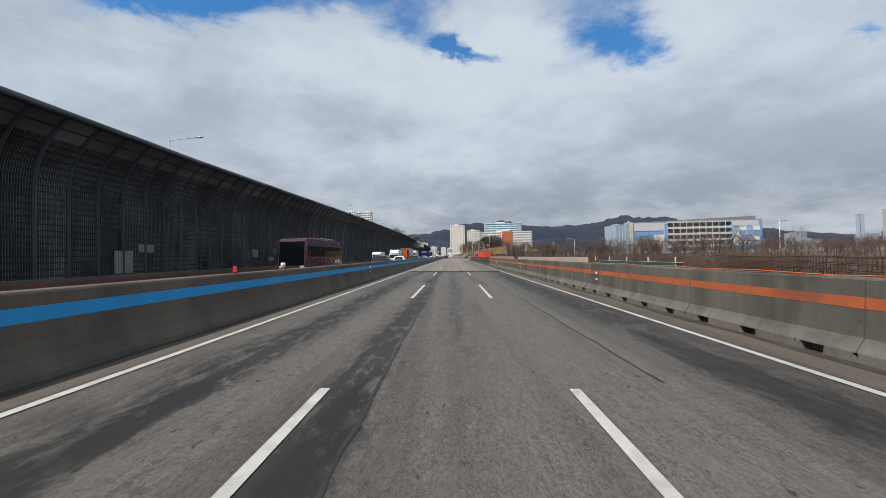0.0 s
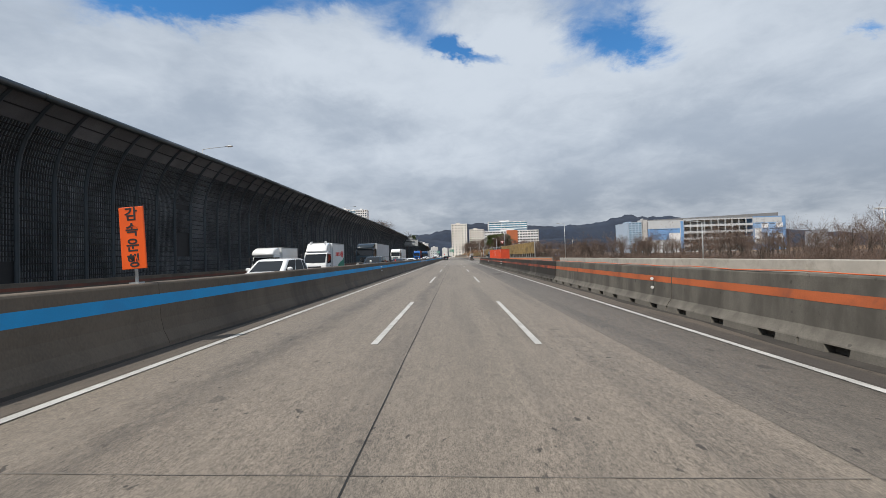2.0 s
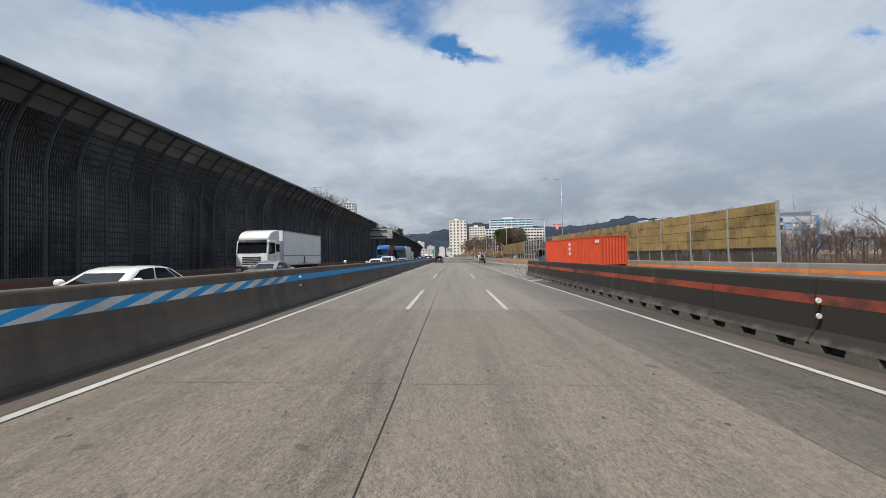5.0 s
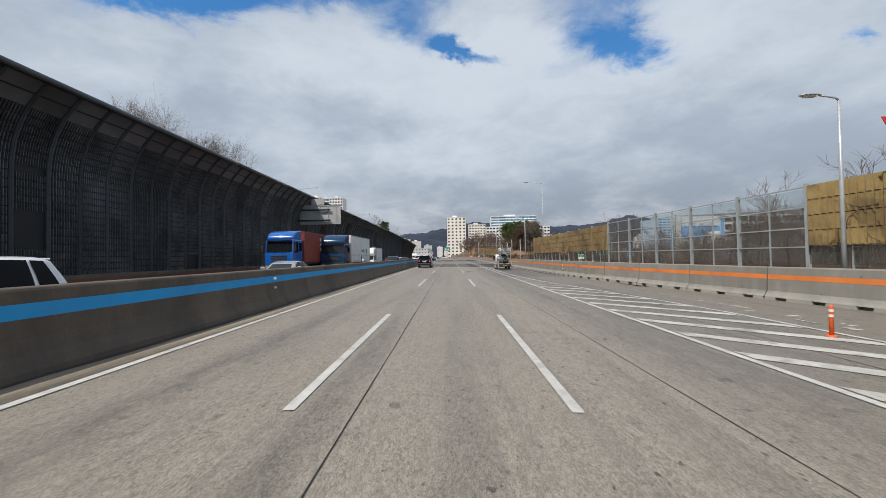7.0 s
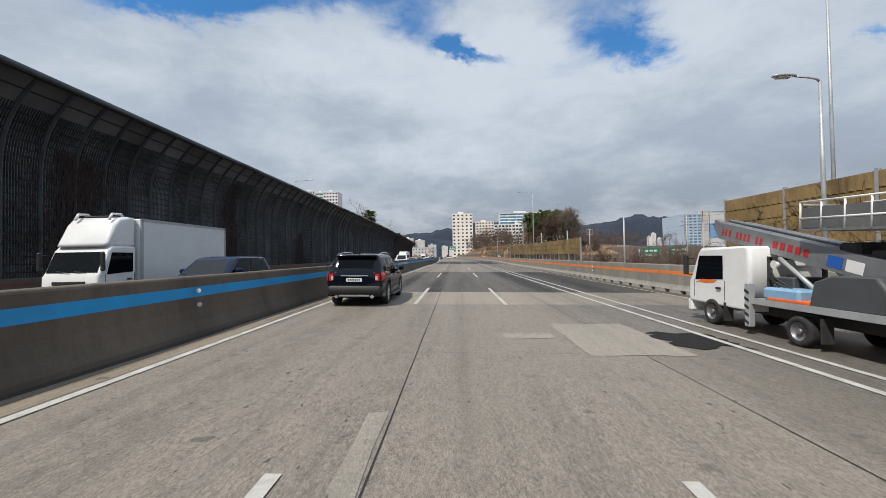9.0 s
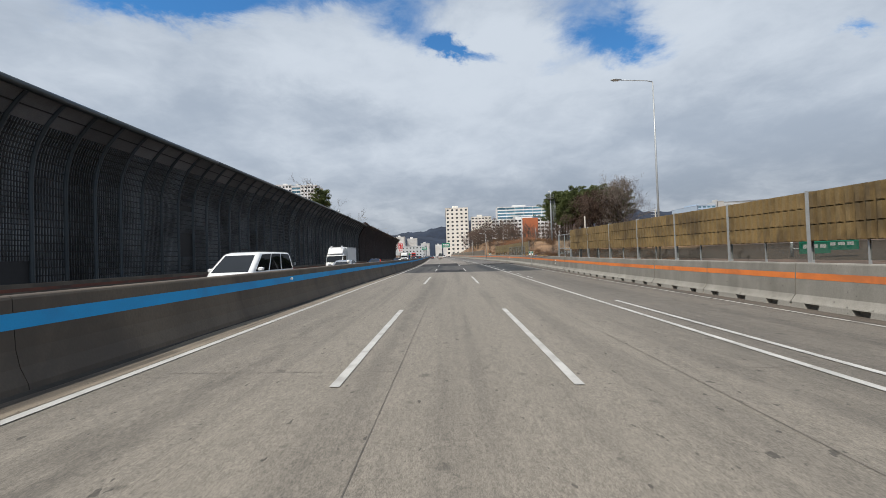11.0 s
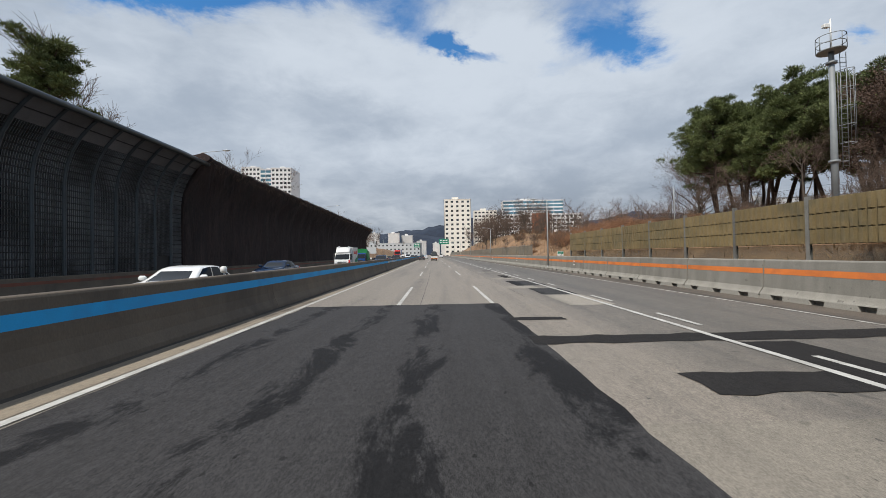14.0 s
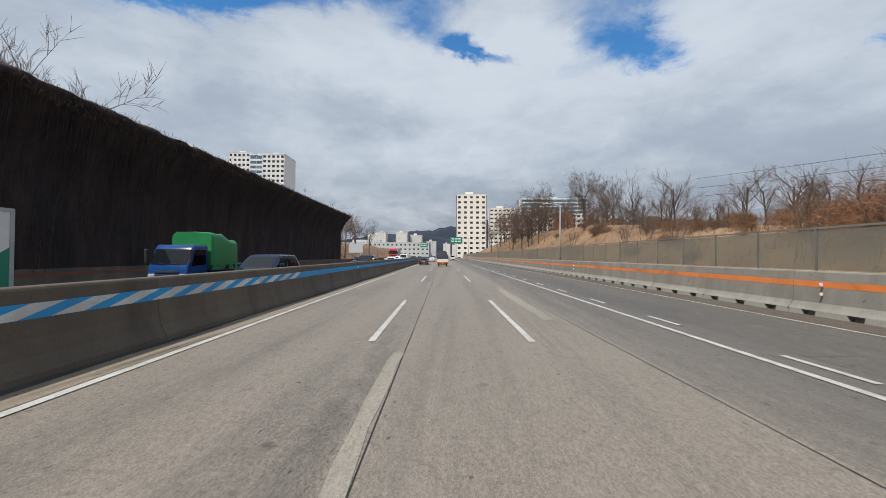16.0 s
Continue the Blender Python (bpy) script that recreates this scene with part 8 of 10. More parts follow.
# the wood along the hill top
spots = []
while len(spots) < 190:
    s, u = rng.uniform(452, 640), rng.uniform(34, 120)
    p = at(s, u)
    k = rng.uniform(0.85, 1.35)
    spots.append(pose(p.x, p.y, ground_z(s, u), 0, 0, rng.uniform(0, 360)) @ Matrix.Diagonal((k * 1.1, k * 1.1, k, 1)))
ridge = thing("ridge_wood", "dense leafless grey-brown wood on the hill", "wood", kind="stuff")
part("trunk", join_copies("trunk", BARK, [t_[0] for t_ in LOW], spots), None, ridge)
part("crown", join_copies("crown", WOOD_TWIGS, [t_[1] for t_ in LOW], spots), None, ridge)
# trees behind the noise wall
for s, u, k, sc in ((213, -31.5, 0, 0.76), (226, -32, 2, 0.80)):
    plant("bare_tree", "leafless tree rising behind the noise wall", "tree", "trees behind the wall", BIG_BARE, s, u, sc, s * 31 % 360)
plant("pine_tree", "round-topped pine rising behind the noise wall", "pine tree", "trees behind the wall", pine(54, 19.2, 0.60, 0.68), 377.5, -34, 1.0, 40)
plant("bare_tree", "leafless tree rising behind the noise wall", "tree", "trees behind the wall", BARE[2], 386, -36.5, 2.1, 80)
for s, u, k, sc in ((429.3, -38.5, 2, 2.15), (346, -36, 3, 1.7), (354, -37, 0, 1.5), (488, -33, 2, 1.5), (494, -30, 0, 1.2), (500, -34, 1, 1.5), (507, -29, 2, 1.2), (515, -32, 3, 1.4), (526, -30, 0, 1.3), (538, -33, 1, 1.4), (550, -30, 2, 1.3)):
    plant("bare_tree", "leafless tree rising behind the noise wall" if s < 480 else "leafless tree on the bank beyond the wall", "tree", "trees behind the wall", BARE[k], s, u, sc, s * 31 % 360)

# dry grass on the banks
q = Mesh()
for i in range(26000):
    if i % 5 < 4:
        s, u = rng.uniform(335, 540), 13.6 + 26 * rng.random() ** 1.5
    else:
        s, u = rng.uniform(484, 600), rng.uniform(-45, -26)
    p = at(s, u)
    p.z = ground_z(s, u) - 0.03
    h = rng.uniform(0.15, 0.55)
    w = Vector((rng.uniform(-1, 1), rng.uniform(-1, 1), 0)).normalized() * rng.uniform(0.02, 0.05)
    q.face([p - w, p + w, p + Vector((rng.uniform(-0.25, 0.25), rng.uniform(-0.25, 0.25), h))])
tagged(part("dry_grass", q, GRASS), "pale straw-coloured dead grass on the banks", "grass", kind="stuff")

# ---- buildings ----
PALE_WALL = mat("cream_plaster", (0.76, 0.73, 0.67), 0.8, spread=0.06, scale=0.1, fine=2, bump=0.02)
WHITE_WALL = mat("white_cladding", (0.70, 0.71, 0.71), 0.7, spread=0.05, scale=0.1, fine=2, bump=0.02)
# pale grey with the far hall's haze mixed into the colour
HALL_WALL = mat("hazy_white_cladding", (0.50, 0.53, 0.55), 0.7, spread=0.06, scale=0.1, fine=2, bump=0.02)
GREY_WALL = mat("bare_concrete", (0.45, 0.45, 0.44), 0.85, spread=0.12, scale=0.1, fine=2, bump=0.02)
SKY_WALL = mat("light_blue_cladding", (0.16, 0.32, 0.58), 0.6, spread=0.07, scale=0.1, fine=2, bump=0.02)
TEAL_WALL = mat("pale_teal_cladding", (0.38, 0.48, 0.60), 0.6, spread=0.07, scale=0.1, fine=2, bump=0.02)
RUST_WALL = mat("orange_brick_cladding", (0.42, 0.13, 0.055), 0.8, spread=0.1, scale=0.1, fine=2, bump=0.02)
# skyline haze is put into this bluish grey
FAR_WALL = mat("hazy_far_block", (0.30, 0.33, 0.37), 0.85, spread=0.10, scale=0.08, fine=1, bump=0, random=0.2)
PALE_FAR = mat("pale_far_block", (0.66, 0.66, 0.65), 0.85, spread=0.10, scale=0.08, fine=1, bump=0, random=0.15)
PANE = mat("window_pane", (0.035, 0.042, 0.050), 0.12, spread=0.3, scale=0.2, fine=1, bump=0, random=0.5)
BLUE_PANE = mat("blue_window_pane", (0.10, 0.22, 0.30), 0.10, 0.2, spread=0.3, scale=0.2, fine=1, bump=0, random=0.35)
DIM = mat("dim_interior", (0.045, 0.043, 0.040), 0.9, spread=0.4, scale=0.2, fine=1, bump=0)


def grid_wall(q, width, height, nx, nz, fx, fz, depth, side=None, z0=0.0):
    """A facade in the plane y = 0, facing -y: piers and bands round nx by nz openings."""
    cw, ch = width / nx, (height - z0) / nz
    xs, zs = [0.0], [z0]
    for i in range(nx):
        xs += [i * cw + cw * (1 - fx) / 2, i * cw + cw * (1 + fx) / 2]
    for j in range(nz):
        zs += [z0 + j * ch + ch * (1 - fz) / 2, z0 + j * ch + ch * (1 + fz) / 2]
    xs, zs = xs + [width], zs + [height]
    for i, (a, b) in enumerate(zip(xs, xs[1:])):
        for j, (c, d) in enumerate(zip(zs, zs[1:])):
            if i % 2 and j % 2:
                q.grid([[(a, y, c), (b, y, c), (b, y, d), (a, y, d)] for y in (0, depth)], 0, False, True)
            else:
                for y in (0, depth):
                    q.face([(a, y, c), (b, y, c), (b, y, d), (a, y, d)])
    q.grid([[(0, y, z0), (width, y, z0), (width, y, height), (0, y, height)] for y in (0, depth)], 0, False, True)


def block(name, label, x, y, w, d, h, wall, nx, nz, fx=0.5, fz=0.5, turn=0.0, pane=PANE, nside=0, panes=True, low=0, base=-3.0, category="building", group="", open_frame=False):
    """A building with its front to -y: a body behind, pierced front and side walls, panes in the openings, a roof slab."""
    owner = thing(name, label, category, group, m=pose(x, y, base, 0, 0, turn))
    q = Mesh()
    rec = 0.35
    if not open_frame:
        q.box(0.05, w - 0.05, rec + 0.1, d - 0.05, 0, h - 0.2)
        part("body", q, DIM if panes else wall, owner)
    else:
        for z in steps(0, h, h / nz)[:-1]:
            q = Mesh()
            q.box(0.1, w - 0.1, 0.3, d, z, z + 0.5)
            part("floor_slab", q, GREY_WALL, owner)
        q = Mesh()
        q.box(0.1, w - 0.1, d * 0.55, d * 0.6, 0, h)
        part("wall", q, GREY_WALL, owner)
    q = Mesh()
    grid_wall(q, w, h, nx, nz, fx, fz, rec)
    part("wall", q, wall, owner)
    sides = []
    if not open_frame:
        for m in (pose(0, d, 0, 0, 0, -90), pose(w, 0, 0, 0, 0, 90)):
            q = Mesh()
            if nside:
                grid_wall(q, d, h, nside, nz, fx, fz, rec)
            else:
                q.box(0, d, 0, rec, 0, h)
            part("wall", q, wall, owner, m=m)
            sides.append((m, d, nside))
    q = Mesh()
    q.box(-0.15, w + 0.15, -0.15, d + 0.15, h, h + 0.5)
    q.box(w * 0.3, w * 0.55, d * 0.3, d * 0.7, h + 0.5, h + 3.2)
    part("roof", q, wall, owner)
    if panes:
        for m, width, n in [(Matrix.Identity(4), w, nx)] + [t for t in sides if t[2]]:
            cw, ch = width / n, h / nz
            q = Mesh()
            q.box(0, cw * fx, rec - 0.12, rec - 0.06, 0, ch * fz)
            shared = q.data("window", pane)
            for i in range(n):
                for j in range(low, nz):
                    part("window", shared, None, owner, m=m @ pose(i * cw + cw * (1 - fx) / 2, 0, j * ch + ch * (1 - fz) / 2))
    return owner


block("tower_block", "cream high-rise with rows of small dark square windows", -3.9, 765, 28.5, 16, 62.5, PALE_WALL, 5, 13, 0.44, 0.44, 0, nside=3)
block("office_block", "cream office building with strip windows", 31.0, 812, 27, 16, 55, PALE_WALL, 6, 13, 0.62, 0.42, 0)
block("office_block", "glass-fronted office building with white bands", 72, 858, 78, 20, 72, WHITE_WALL, 6, 16, 0.97, 0.62, 0, BLUE_PANE)
block("office_block", "low white wing with square windows", 62, 846, 108, 10, 53, WHITE_WALL, 20, 10, 0.7, 0.5, 0)
q = Mesh()
q.box(0, 22, 0, 0.8, 0, 54)
tagged(part("cladding_panel", q, RUST_WALL, m=pose(106, 844.8, -3)), "orange-brown cladding on the white wing", "cladding")
block("office_block", "tall white office tower with a blue glass centre", -189, 705, 17, 26, 88, WHITE_WALL, 5, 22, 0.62, 0.5, 4, low=9)
block("office_block", "tall white office tower with a blue glass centre", -172, 706, 10, 26, 86, WHITE_WALL, 2, 22, 0.94, 0.6, 4, BLUE_PANE, low=9)
block("office_block", "tall white office tower with a blue glass centre", -162, 706.6, 18, 26, 87, WHITE_WALL, 5, 22, 0.62, 0.5, 4, low=9)
# the long blue building with an open concrete frame
block("factory", "pale teal block with narrow window slots", 328, 800, 24, 60, 58, TEAL_WALL, 4, 14, 0.7, 0.5, 0, BLUE_PANE)
block("factory", "grey concrete stair tower", 352, 797, 9, 20, 62, GREY_WALL, 1, 3, 0.05, 0.05, panes=False)
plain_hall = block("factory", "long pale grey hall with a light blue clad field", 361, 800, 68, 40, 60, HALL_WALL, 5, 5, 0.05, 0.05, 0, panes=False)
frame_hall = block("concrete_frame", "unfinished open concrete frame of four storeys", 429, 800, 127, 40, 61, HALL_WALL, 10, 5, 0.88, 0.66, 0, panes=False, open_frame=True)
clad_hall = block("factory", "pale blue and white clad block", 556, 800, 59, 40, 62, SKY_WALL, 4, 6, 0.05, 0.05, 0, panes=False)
ROOF_GREY = mat("grey_sheet_roof", (0.20, 0.205, 0.21), 0.6, spread=0.1, scale=0.1, fine=2, bump=0.02)
SOFT_BLUE = mat("soft_blue_cladding", (0.27, 0.42, 0.64), 0.6, spread=0.07, scale=0.1, fine=2, bump=0.02)


def clad(owner, name, x0, x1, z0, z1, material, proud=0.12):
    q = Mesh()
    q.box(x0, x1, -proud, -0.004, z0, z1)
    return part(name, q, material, owner)


clad(plain_hall, "cladding_panel", 1.5, 41, 24, 45, SKY_WALL)
clad(plain_hall, "cladding_panel", 41.2, 61, 36.5, 45, SKY_WALL)
clad(plain_hall, "cladding_panel", 41.2, 61, 24, 36.3, WHITE_WALL)
clad(plain_hall, "corner_strip", 62.5, 67.8, 0, 58, SKY_WALL)
for x in (5, 12, 19, 27, 34, 44, 52):
    clad(plain_hall, "window_slot", x, x + 5.2, 43.0, 44.0, PANE, 0.2)
for x in (16, 23, 30):
    clad(plain_hall, "window_slot", x, x + 4.2, 33.2, 34.2, PANE, 0.2)
for i in range(4):
    for j in range(4):
        paint_ = (WHITE_WALL, SOFT_BLUE, TEAL_WALL, WHITE_WALL, SKY_WALL, WHITE_WALL, SOFT_BLUE)[(i * 3 + j * 5 + i * j) % 7]
        clad(clad_hall, "cladding_panel", 2.0 + 13.0 * i, 14.6 + 13.0 * i, 12 + 9.6 * j, 21.2 + 9.6 * j, paint_)
        clad(clad_hall, "window_slot", 3.6 + 13.0 * i, 12.8 + 13.0 * i, 19.4 + 9.6 * j, 20.4 + 9.6 * j, PANE, 0.2)
clad(clad_hall, "cladding_panel", 0.2, 52, 51, 60.5, HALL_WALL)
q = Mesh()
a, b, c, d = [[(x, y, z) for y in (801.0, 838.0)] for x, z in ((361.5, 57.4), (603.0, 59.4), (603.0, 66.0), (361.5, 58.6))]
q.grid([a, b, c, d], 0, False, True)
q.face([p[0] for p in (a, b, c, d)])
q.face([p[1] for p in (d, c, b, a)])
tagged(part("roof", q, ROOF_GREY), "long shallow grey sheet roof over the halls", "roof", kind="structure")
# a tall lighting mast in the wood
p = at(214, 172)
tall = thing("lighting_mast", "tall pale lighting mast with a flat crossbar", "lighting mast", m=pose(p.x, p.y, -2.5))
q = Mesh()
q.tube([(0, 0, 0), (0, 0, 18.6)], [0.32, 0.16], 10)
part("pole", q, WHITE_METAL, tall)
for x in (-3.6, -1.8, 0.4, 2.2):
    q = Mesh()
    q.box(x, x + 1.4, -0.4, 0.4, 18.5, 18.9)
    part("lamp_head", q, WHITE_METAL, tall)
q = Mesh()
q.box(-3.8, 3.8, -0.12, 0.12, 18.2, 18.5)
part("crossbar", q, WHITE_METAL, tall)
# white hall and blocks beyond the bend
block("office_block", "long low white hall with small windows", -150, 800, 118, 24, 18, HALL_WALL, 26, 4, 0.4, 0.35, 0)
rng = random.Random(17)
x = -210.0
while x < 20:
    w = rng.uniform(14, 22)
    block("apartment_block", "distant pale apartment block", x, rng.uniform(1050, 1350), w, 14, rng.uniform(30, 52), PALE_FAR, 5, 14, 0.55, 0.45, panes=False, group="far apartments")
    x += w * rng.uniform(0.9, 1.3)
x = 600.0
while x < 960:
    w = rng.uniform(8, 13)
    block("apartment_block", "distant white apartment block", x, rng.uniform(1250, 1500), w, 12, rng.uniform(44, 66), PALE_FAR, 4, 14, 0.5, 0.45, panes=False, group="far apartments")
    x += w * rng.uniform(0.8, 1.3)
x = 720.0
while x < 1500:
    w = rng.uniform(18, 46)
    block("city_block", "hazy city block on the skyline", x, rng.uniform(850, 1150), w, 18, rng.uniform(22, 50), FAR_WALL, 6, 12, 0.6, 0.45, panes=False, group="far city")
    x += w * rng.uniform(0.95, 1.9)
block("office_block", "dark glass office tower on the skyline", 985, 900, 40, 30, 86, GREY_WALL, 8, 16, 0.85, 0.7, 0, BLUE_PANE)
block("water_tower", "pale teal slab tower on the skyline", 905, 900, 9, 10, 74, TEAL_WALL, 3, 14, 0.5, 0.5, panes=False)

# ---- signs ----
GREEN_SIGN = mat("green_sign_sheet", (0.012, 0.21, 0.13), 0.45, spread=0.05, bump=0)
BLUE_SIGN = mat("blue_sign_sheet", (0.015, 0.10, 0.42), 0.45, spread=0.05, bump=0)
RED_SIGN = mat("red_sign_sheet", (0.62, 0.022, 0.018), 0.45, spread=0.05, bump=0)
WHITE_SIGN = mat("white_sign_sheet", (0.75, 0.75, 0.74), 0.5, spread=0.04, bump=0, dirt=(0.55, 0.54, 0.5), dirt_amount=0.4)
ORANGE_SIGN = mat("orange_sign_sheet", (0.80, 0.105, 0.012), 0.5, spread=0.05, bump=0, dirt=(0.6, 0.09, 0.02), dirt_amount=0.4)
ORANGE_PLASTIC = mat("orange_plastic", (0.75, 0.13, 0.02), 0.5, spread=0.08, dirt=(0.45, 0.10, 0.04), dirt_amount=0.5)


def words(text, size, material, owner, m, width=None):
    """Raised letters, facing -y."""
    curve = bpy.data.curves.new("lettering", "FONT")
    curve.body, curve.size, curve.align_x, curve.align_y, curve.extrude, curve.offset = text, size, "CENTER", "CENTER", 0.002, size * 0.022
    tmp = bpy.data.objects.new("lettering", curve)
    mesh = bpy.data.meshes.new_from_object(tmp)
    bpy.data.objects.remove(tmp)
    mesh.materials.clear()
    mesh.materials.append(material)
    ob = part("lettering", mesh, None, owner, m=m @ pose(0, 0, 0, 90))
    return ob


def plain_sheet(x0, x1, z0, z1, t=0.03):
    q = Mesh()
    q.box(x0, x1, 0, t, z0, z1, 0, 0.008)
    return q


# red and white warning board on the median
b = thing("warning_sign", "red and white warning board on the median", "road sign", m=place(328.3, -6.68, 0, tilt=False))
part("board", plain_sheet(-0.335, 0.335, 2.39, 3.74), WHITE_SIGN, b)
part("red_field", plain_sheet(-0.305, 0.305, 2.91, 3.71, 0.01), RED_SIGN, b, m=pose(0, -0.008, 0))
q = Mesh()
q.tube([(0, 0.06, 1.35), (0, 0.06, 3.6)], 0.035, 8)
q.box(-0.12, 0.12, -0.05, 0.16, 1.38, 1.42)
q.box(-0.10, 0.10, 0.03, 0.06, 3.2, 3.3)
part("post", q, STEEL, b)
words("전방", 0.30, WHITE_SIGN, b, pose(0, -0.012, 3.50))
words("주시", 0.30, WHITE_SIGN, b, pose(0, -0.012, 3.13))
words("철저", 0.30, RED_SIGN, b, pose(0, -0.004, 2.66))
# orange board on the median
b = thing("warning_sign", "tall narrow orange warning board on the median", "road sign", m=place(59.65, -6.68, 0, 2, tilt=False) @ pose(0, 0, 0, 0, -3, 0))
part("board", plain_sheet(-0.26, 0.26, 1.70, 3.02), ORANGE_SIGN, b)
q = Mesh()
q.tube([(0, 0.05, 1.35), (0, 0.05, 2.8)], 0.03, 8)
q.box(-0.10, 0.10, -0.04, 0.14, 1.385, 1.42)
part("post", q, STEEL, b)
for k, ch in enumerate("감속운행"):
    words(ch, 0.30, DARK_METAL, b, pose(0, -0.004, 2.85 - 0.33 * k))


def km_plate(s, u, z, text, post=True):
    b = thing("kilometre_plate", "small green and white kilometre plate reading " + text, "road sign", m=place(s, u, 0, tilt=False))
    part("board", plain_sheet(-0.32, 0.32, z - 0.24, z + 0.24), WHITE_SIGN, b)
    part("green_field", plain_sheet(-0.30, 0.30, z - 0.02, z + 0.225, 0.01), GREEN_SIGN, b, m=pose(0, -0.006, 0))
    words(text.split(".")[0], 0.26, WHITE_SIGN, b, pose(0, -0.009, z + 0.10))
    words("." + text.split(".")[1], 0.24, DARK_METAL, b, pose(0.05, -0.004, z - 0.13))
    q = Mesh()
    q.tube([(0, 0.04, -0.3), (0, 0.04, z)], 0.025, 6)
    part("post", q, STEEL, b)


km_plate(218.8, 14.6, 1.85, "27.7")
km_plate(331.2, 11.7, 1.8, "27.6")
km_plate(386.3, 12.75, 1.7, "27.5")

# give-way sign on the tall lamp
b = thing("give_way_sign", "red-bordered white triangular give-way sign on a bracket", "road sign", m=place(190.0, 16.9, 0, tilt=False))
q = Mesh()
tri_ = [(-0.62, 7.05), (0.62, 7.05), (0, 5.95)]
q.face([(x, 0, z) for x, z in tri_])
q.face([(x, 0.02, z) for x, z in tri_][::-1])
q.grid([[(x, 0, z) for x, z in tri_], [(x, 0.02, z) for x, z in tri_]], 0, False, True)
part("border", q, RED_SIGN, b)
q = Mesh()
q.face([(x * 0.72, -0.006, 6.68 + (z - 6.68) * 0.72) for x, z in tri_])
part("field", q, WHITE_SIGN, b)
q = Mesh()
for k in range(2):
    q.box(-0.24 + 0.06 * k, 0.24 - 0.06 * k, -0.012, -0.008, 6.70 - 0.17 * k, 6.80 - 0.17 * k)
part("lettering_bar", q, DARK_METAL, b)
q = Mesh()
q.tube([(0, 0.03, 6.7), (0.9, 0.03, 6.75)], 0.03, 6)
part("bracket", q, STEEL, b)

# the back of a large sign on the noise wall
SIGN_BACK = mat("sign_back_grey", (0.40, 0.41, 0.41), 0.55, 0.1, spread=0.1, scale=0.8, dirt=(0.28, 0.28, 0.27), dirt_amount=0.5)
b = thing("gantry_sign", "back of a large grey sign on a steel post", "road sign", m=place(236.3, 0, 0.14, tilt=False))
part("board", plain_sheet(-23.2, -16.75, 7.1, 10.1, 0.05), SIGN_BACK, b, m=pose(0, 0.25, 0))
part("upper_board", plain_sheet(-21.4, -19.3, 10.2, 11.1, 0.05), SIGN_BACK, b, m=pose(0, 0.25, 0))
for z in (7.7, 9.35):
    q = Mesh()
    q.tube([(-24.0, 0, z), (-18.3, 0, z)], 0.13, 10)
    part("arm", q, WALL_POST, b)
for x in (-22.6, -21.3, -20.0, -18.7, -17.4):
    q = Mesh()
    q.box(x - 0.04, x + 0.04, 0.16, 0.25, 7.15, 10.05)
    part("rib", q, SIGN_BACK, b)
q = Mesh()
q.box(-23.2, -16.75, 0.18, 0.25, 7.1, 7.2)
q.box(-23.2, -16.75, 0.18, 0.25, 10.0, 10.1)
part("rim", q, STEEL, b)
q = Mesh()
q.tube([(-24.0, 0, 0.2), (-24.0, 0, 11.0)], 0.22, 12)
part("post", q, WALL_POST, b)


def arm_sign(label, s, u, w, h, z, post_u, sheet=GREEN_SIGN):
    b = thing("direction_sign", label, "road sign", "direction signs", m=place(s, 0, 0, tilt=False))
    part("board", plain_sheet(u - w / 2, u + w / 2, z - h / 2, z + h / 2, 0.06), sheet, b)
    q = Mesh()
    for j in range(2):
        for k in range(3):
            x = u - w * 0.38 + w * 0.27 * k
            q.box(x, x + w * 0.2, -0.012, -0.006, z + h * (0.12 - 0.36 * j), z + h * (0.30 - 0.36 * j))
    part("lettering_bar", q, WHITE_SIGN, b)
    q = Mesh()
    q.tube([(post_u, 0.3, -0.2), (post_u, 0.3, z + h * 0.35)], [0.2, 0.15], 10)
    part("post", q, STEEL, b)
    q = Mesh()
    for dz in (-0.25, 0.25):
        q.tube([(post_u, 0.3, z + h * dz), (u, 0.14, z + h * dz)], 0.09, 8)
    part("arm", q, STEEL, b)


arm_sign("green motorway direction sign on an arm", 590, 6.3, 6.2, 3.4, 9.6, 12.6)
arm_sign("green motorway direction sign above the median", 640, -12.3, 4.6, 3.0, 8.6, -12.3)
arm_sign("green direction sign beyond the barrier", 331, 52, 4.4, 3.0, 1.7, 49)
arm_sign("green direction sign beyond the barrier", 339, 64, 5.6, 3.0, 1.9, 61)
arm_sign("blue direction sign beyond the barrier", 338, 74.5, 3.4, 2.4, 1.2, 73, BLUE_SIGN)

# ---- bollards in the gore ----
bol = thing("bollard", "orange plastic bollard with white bands", "bollard", "gore bollards", m=place(174.87, 9.85, 0))
q = Mesh()
q.tube([(0, 0, 0.0), (0, 0, 0.05)], [0.12, 0.10], 10)
q.tube([(0, 0, 0.05), (0, 0, 0.72), (0, 0, 0.76)], [0.05, 0.045, 0.03], 10)
part("tube", q, ORANGE_PLASTIC, bol)
for z in (0.48, 0.60):
    q = Mesh()
    q.tube([(0, 0, z), (0, 0, z + 0.06)], 0.0505, 10, 0, False)
    part("band", q, WHITE_SIGN, bol)
for s, u in ((178.37, 9.56), (181.3, 9.25), (184.7, 9.2), (171.6, 10.2), (168.2, 10.6)):
    copy_thing(bol, place(s, u, 0))

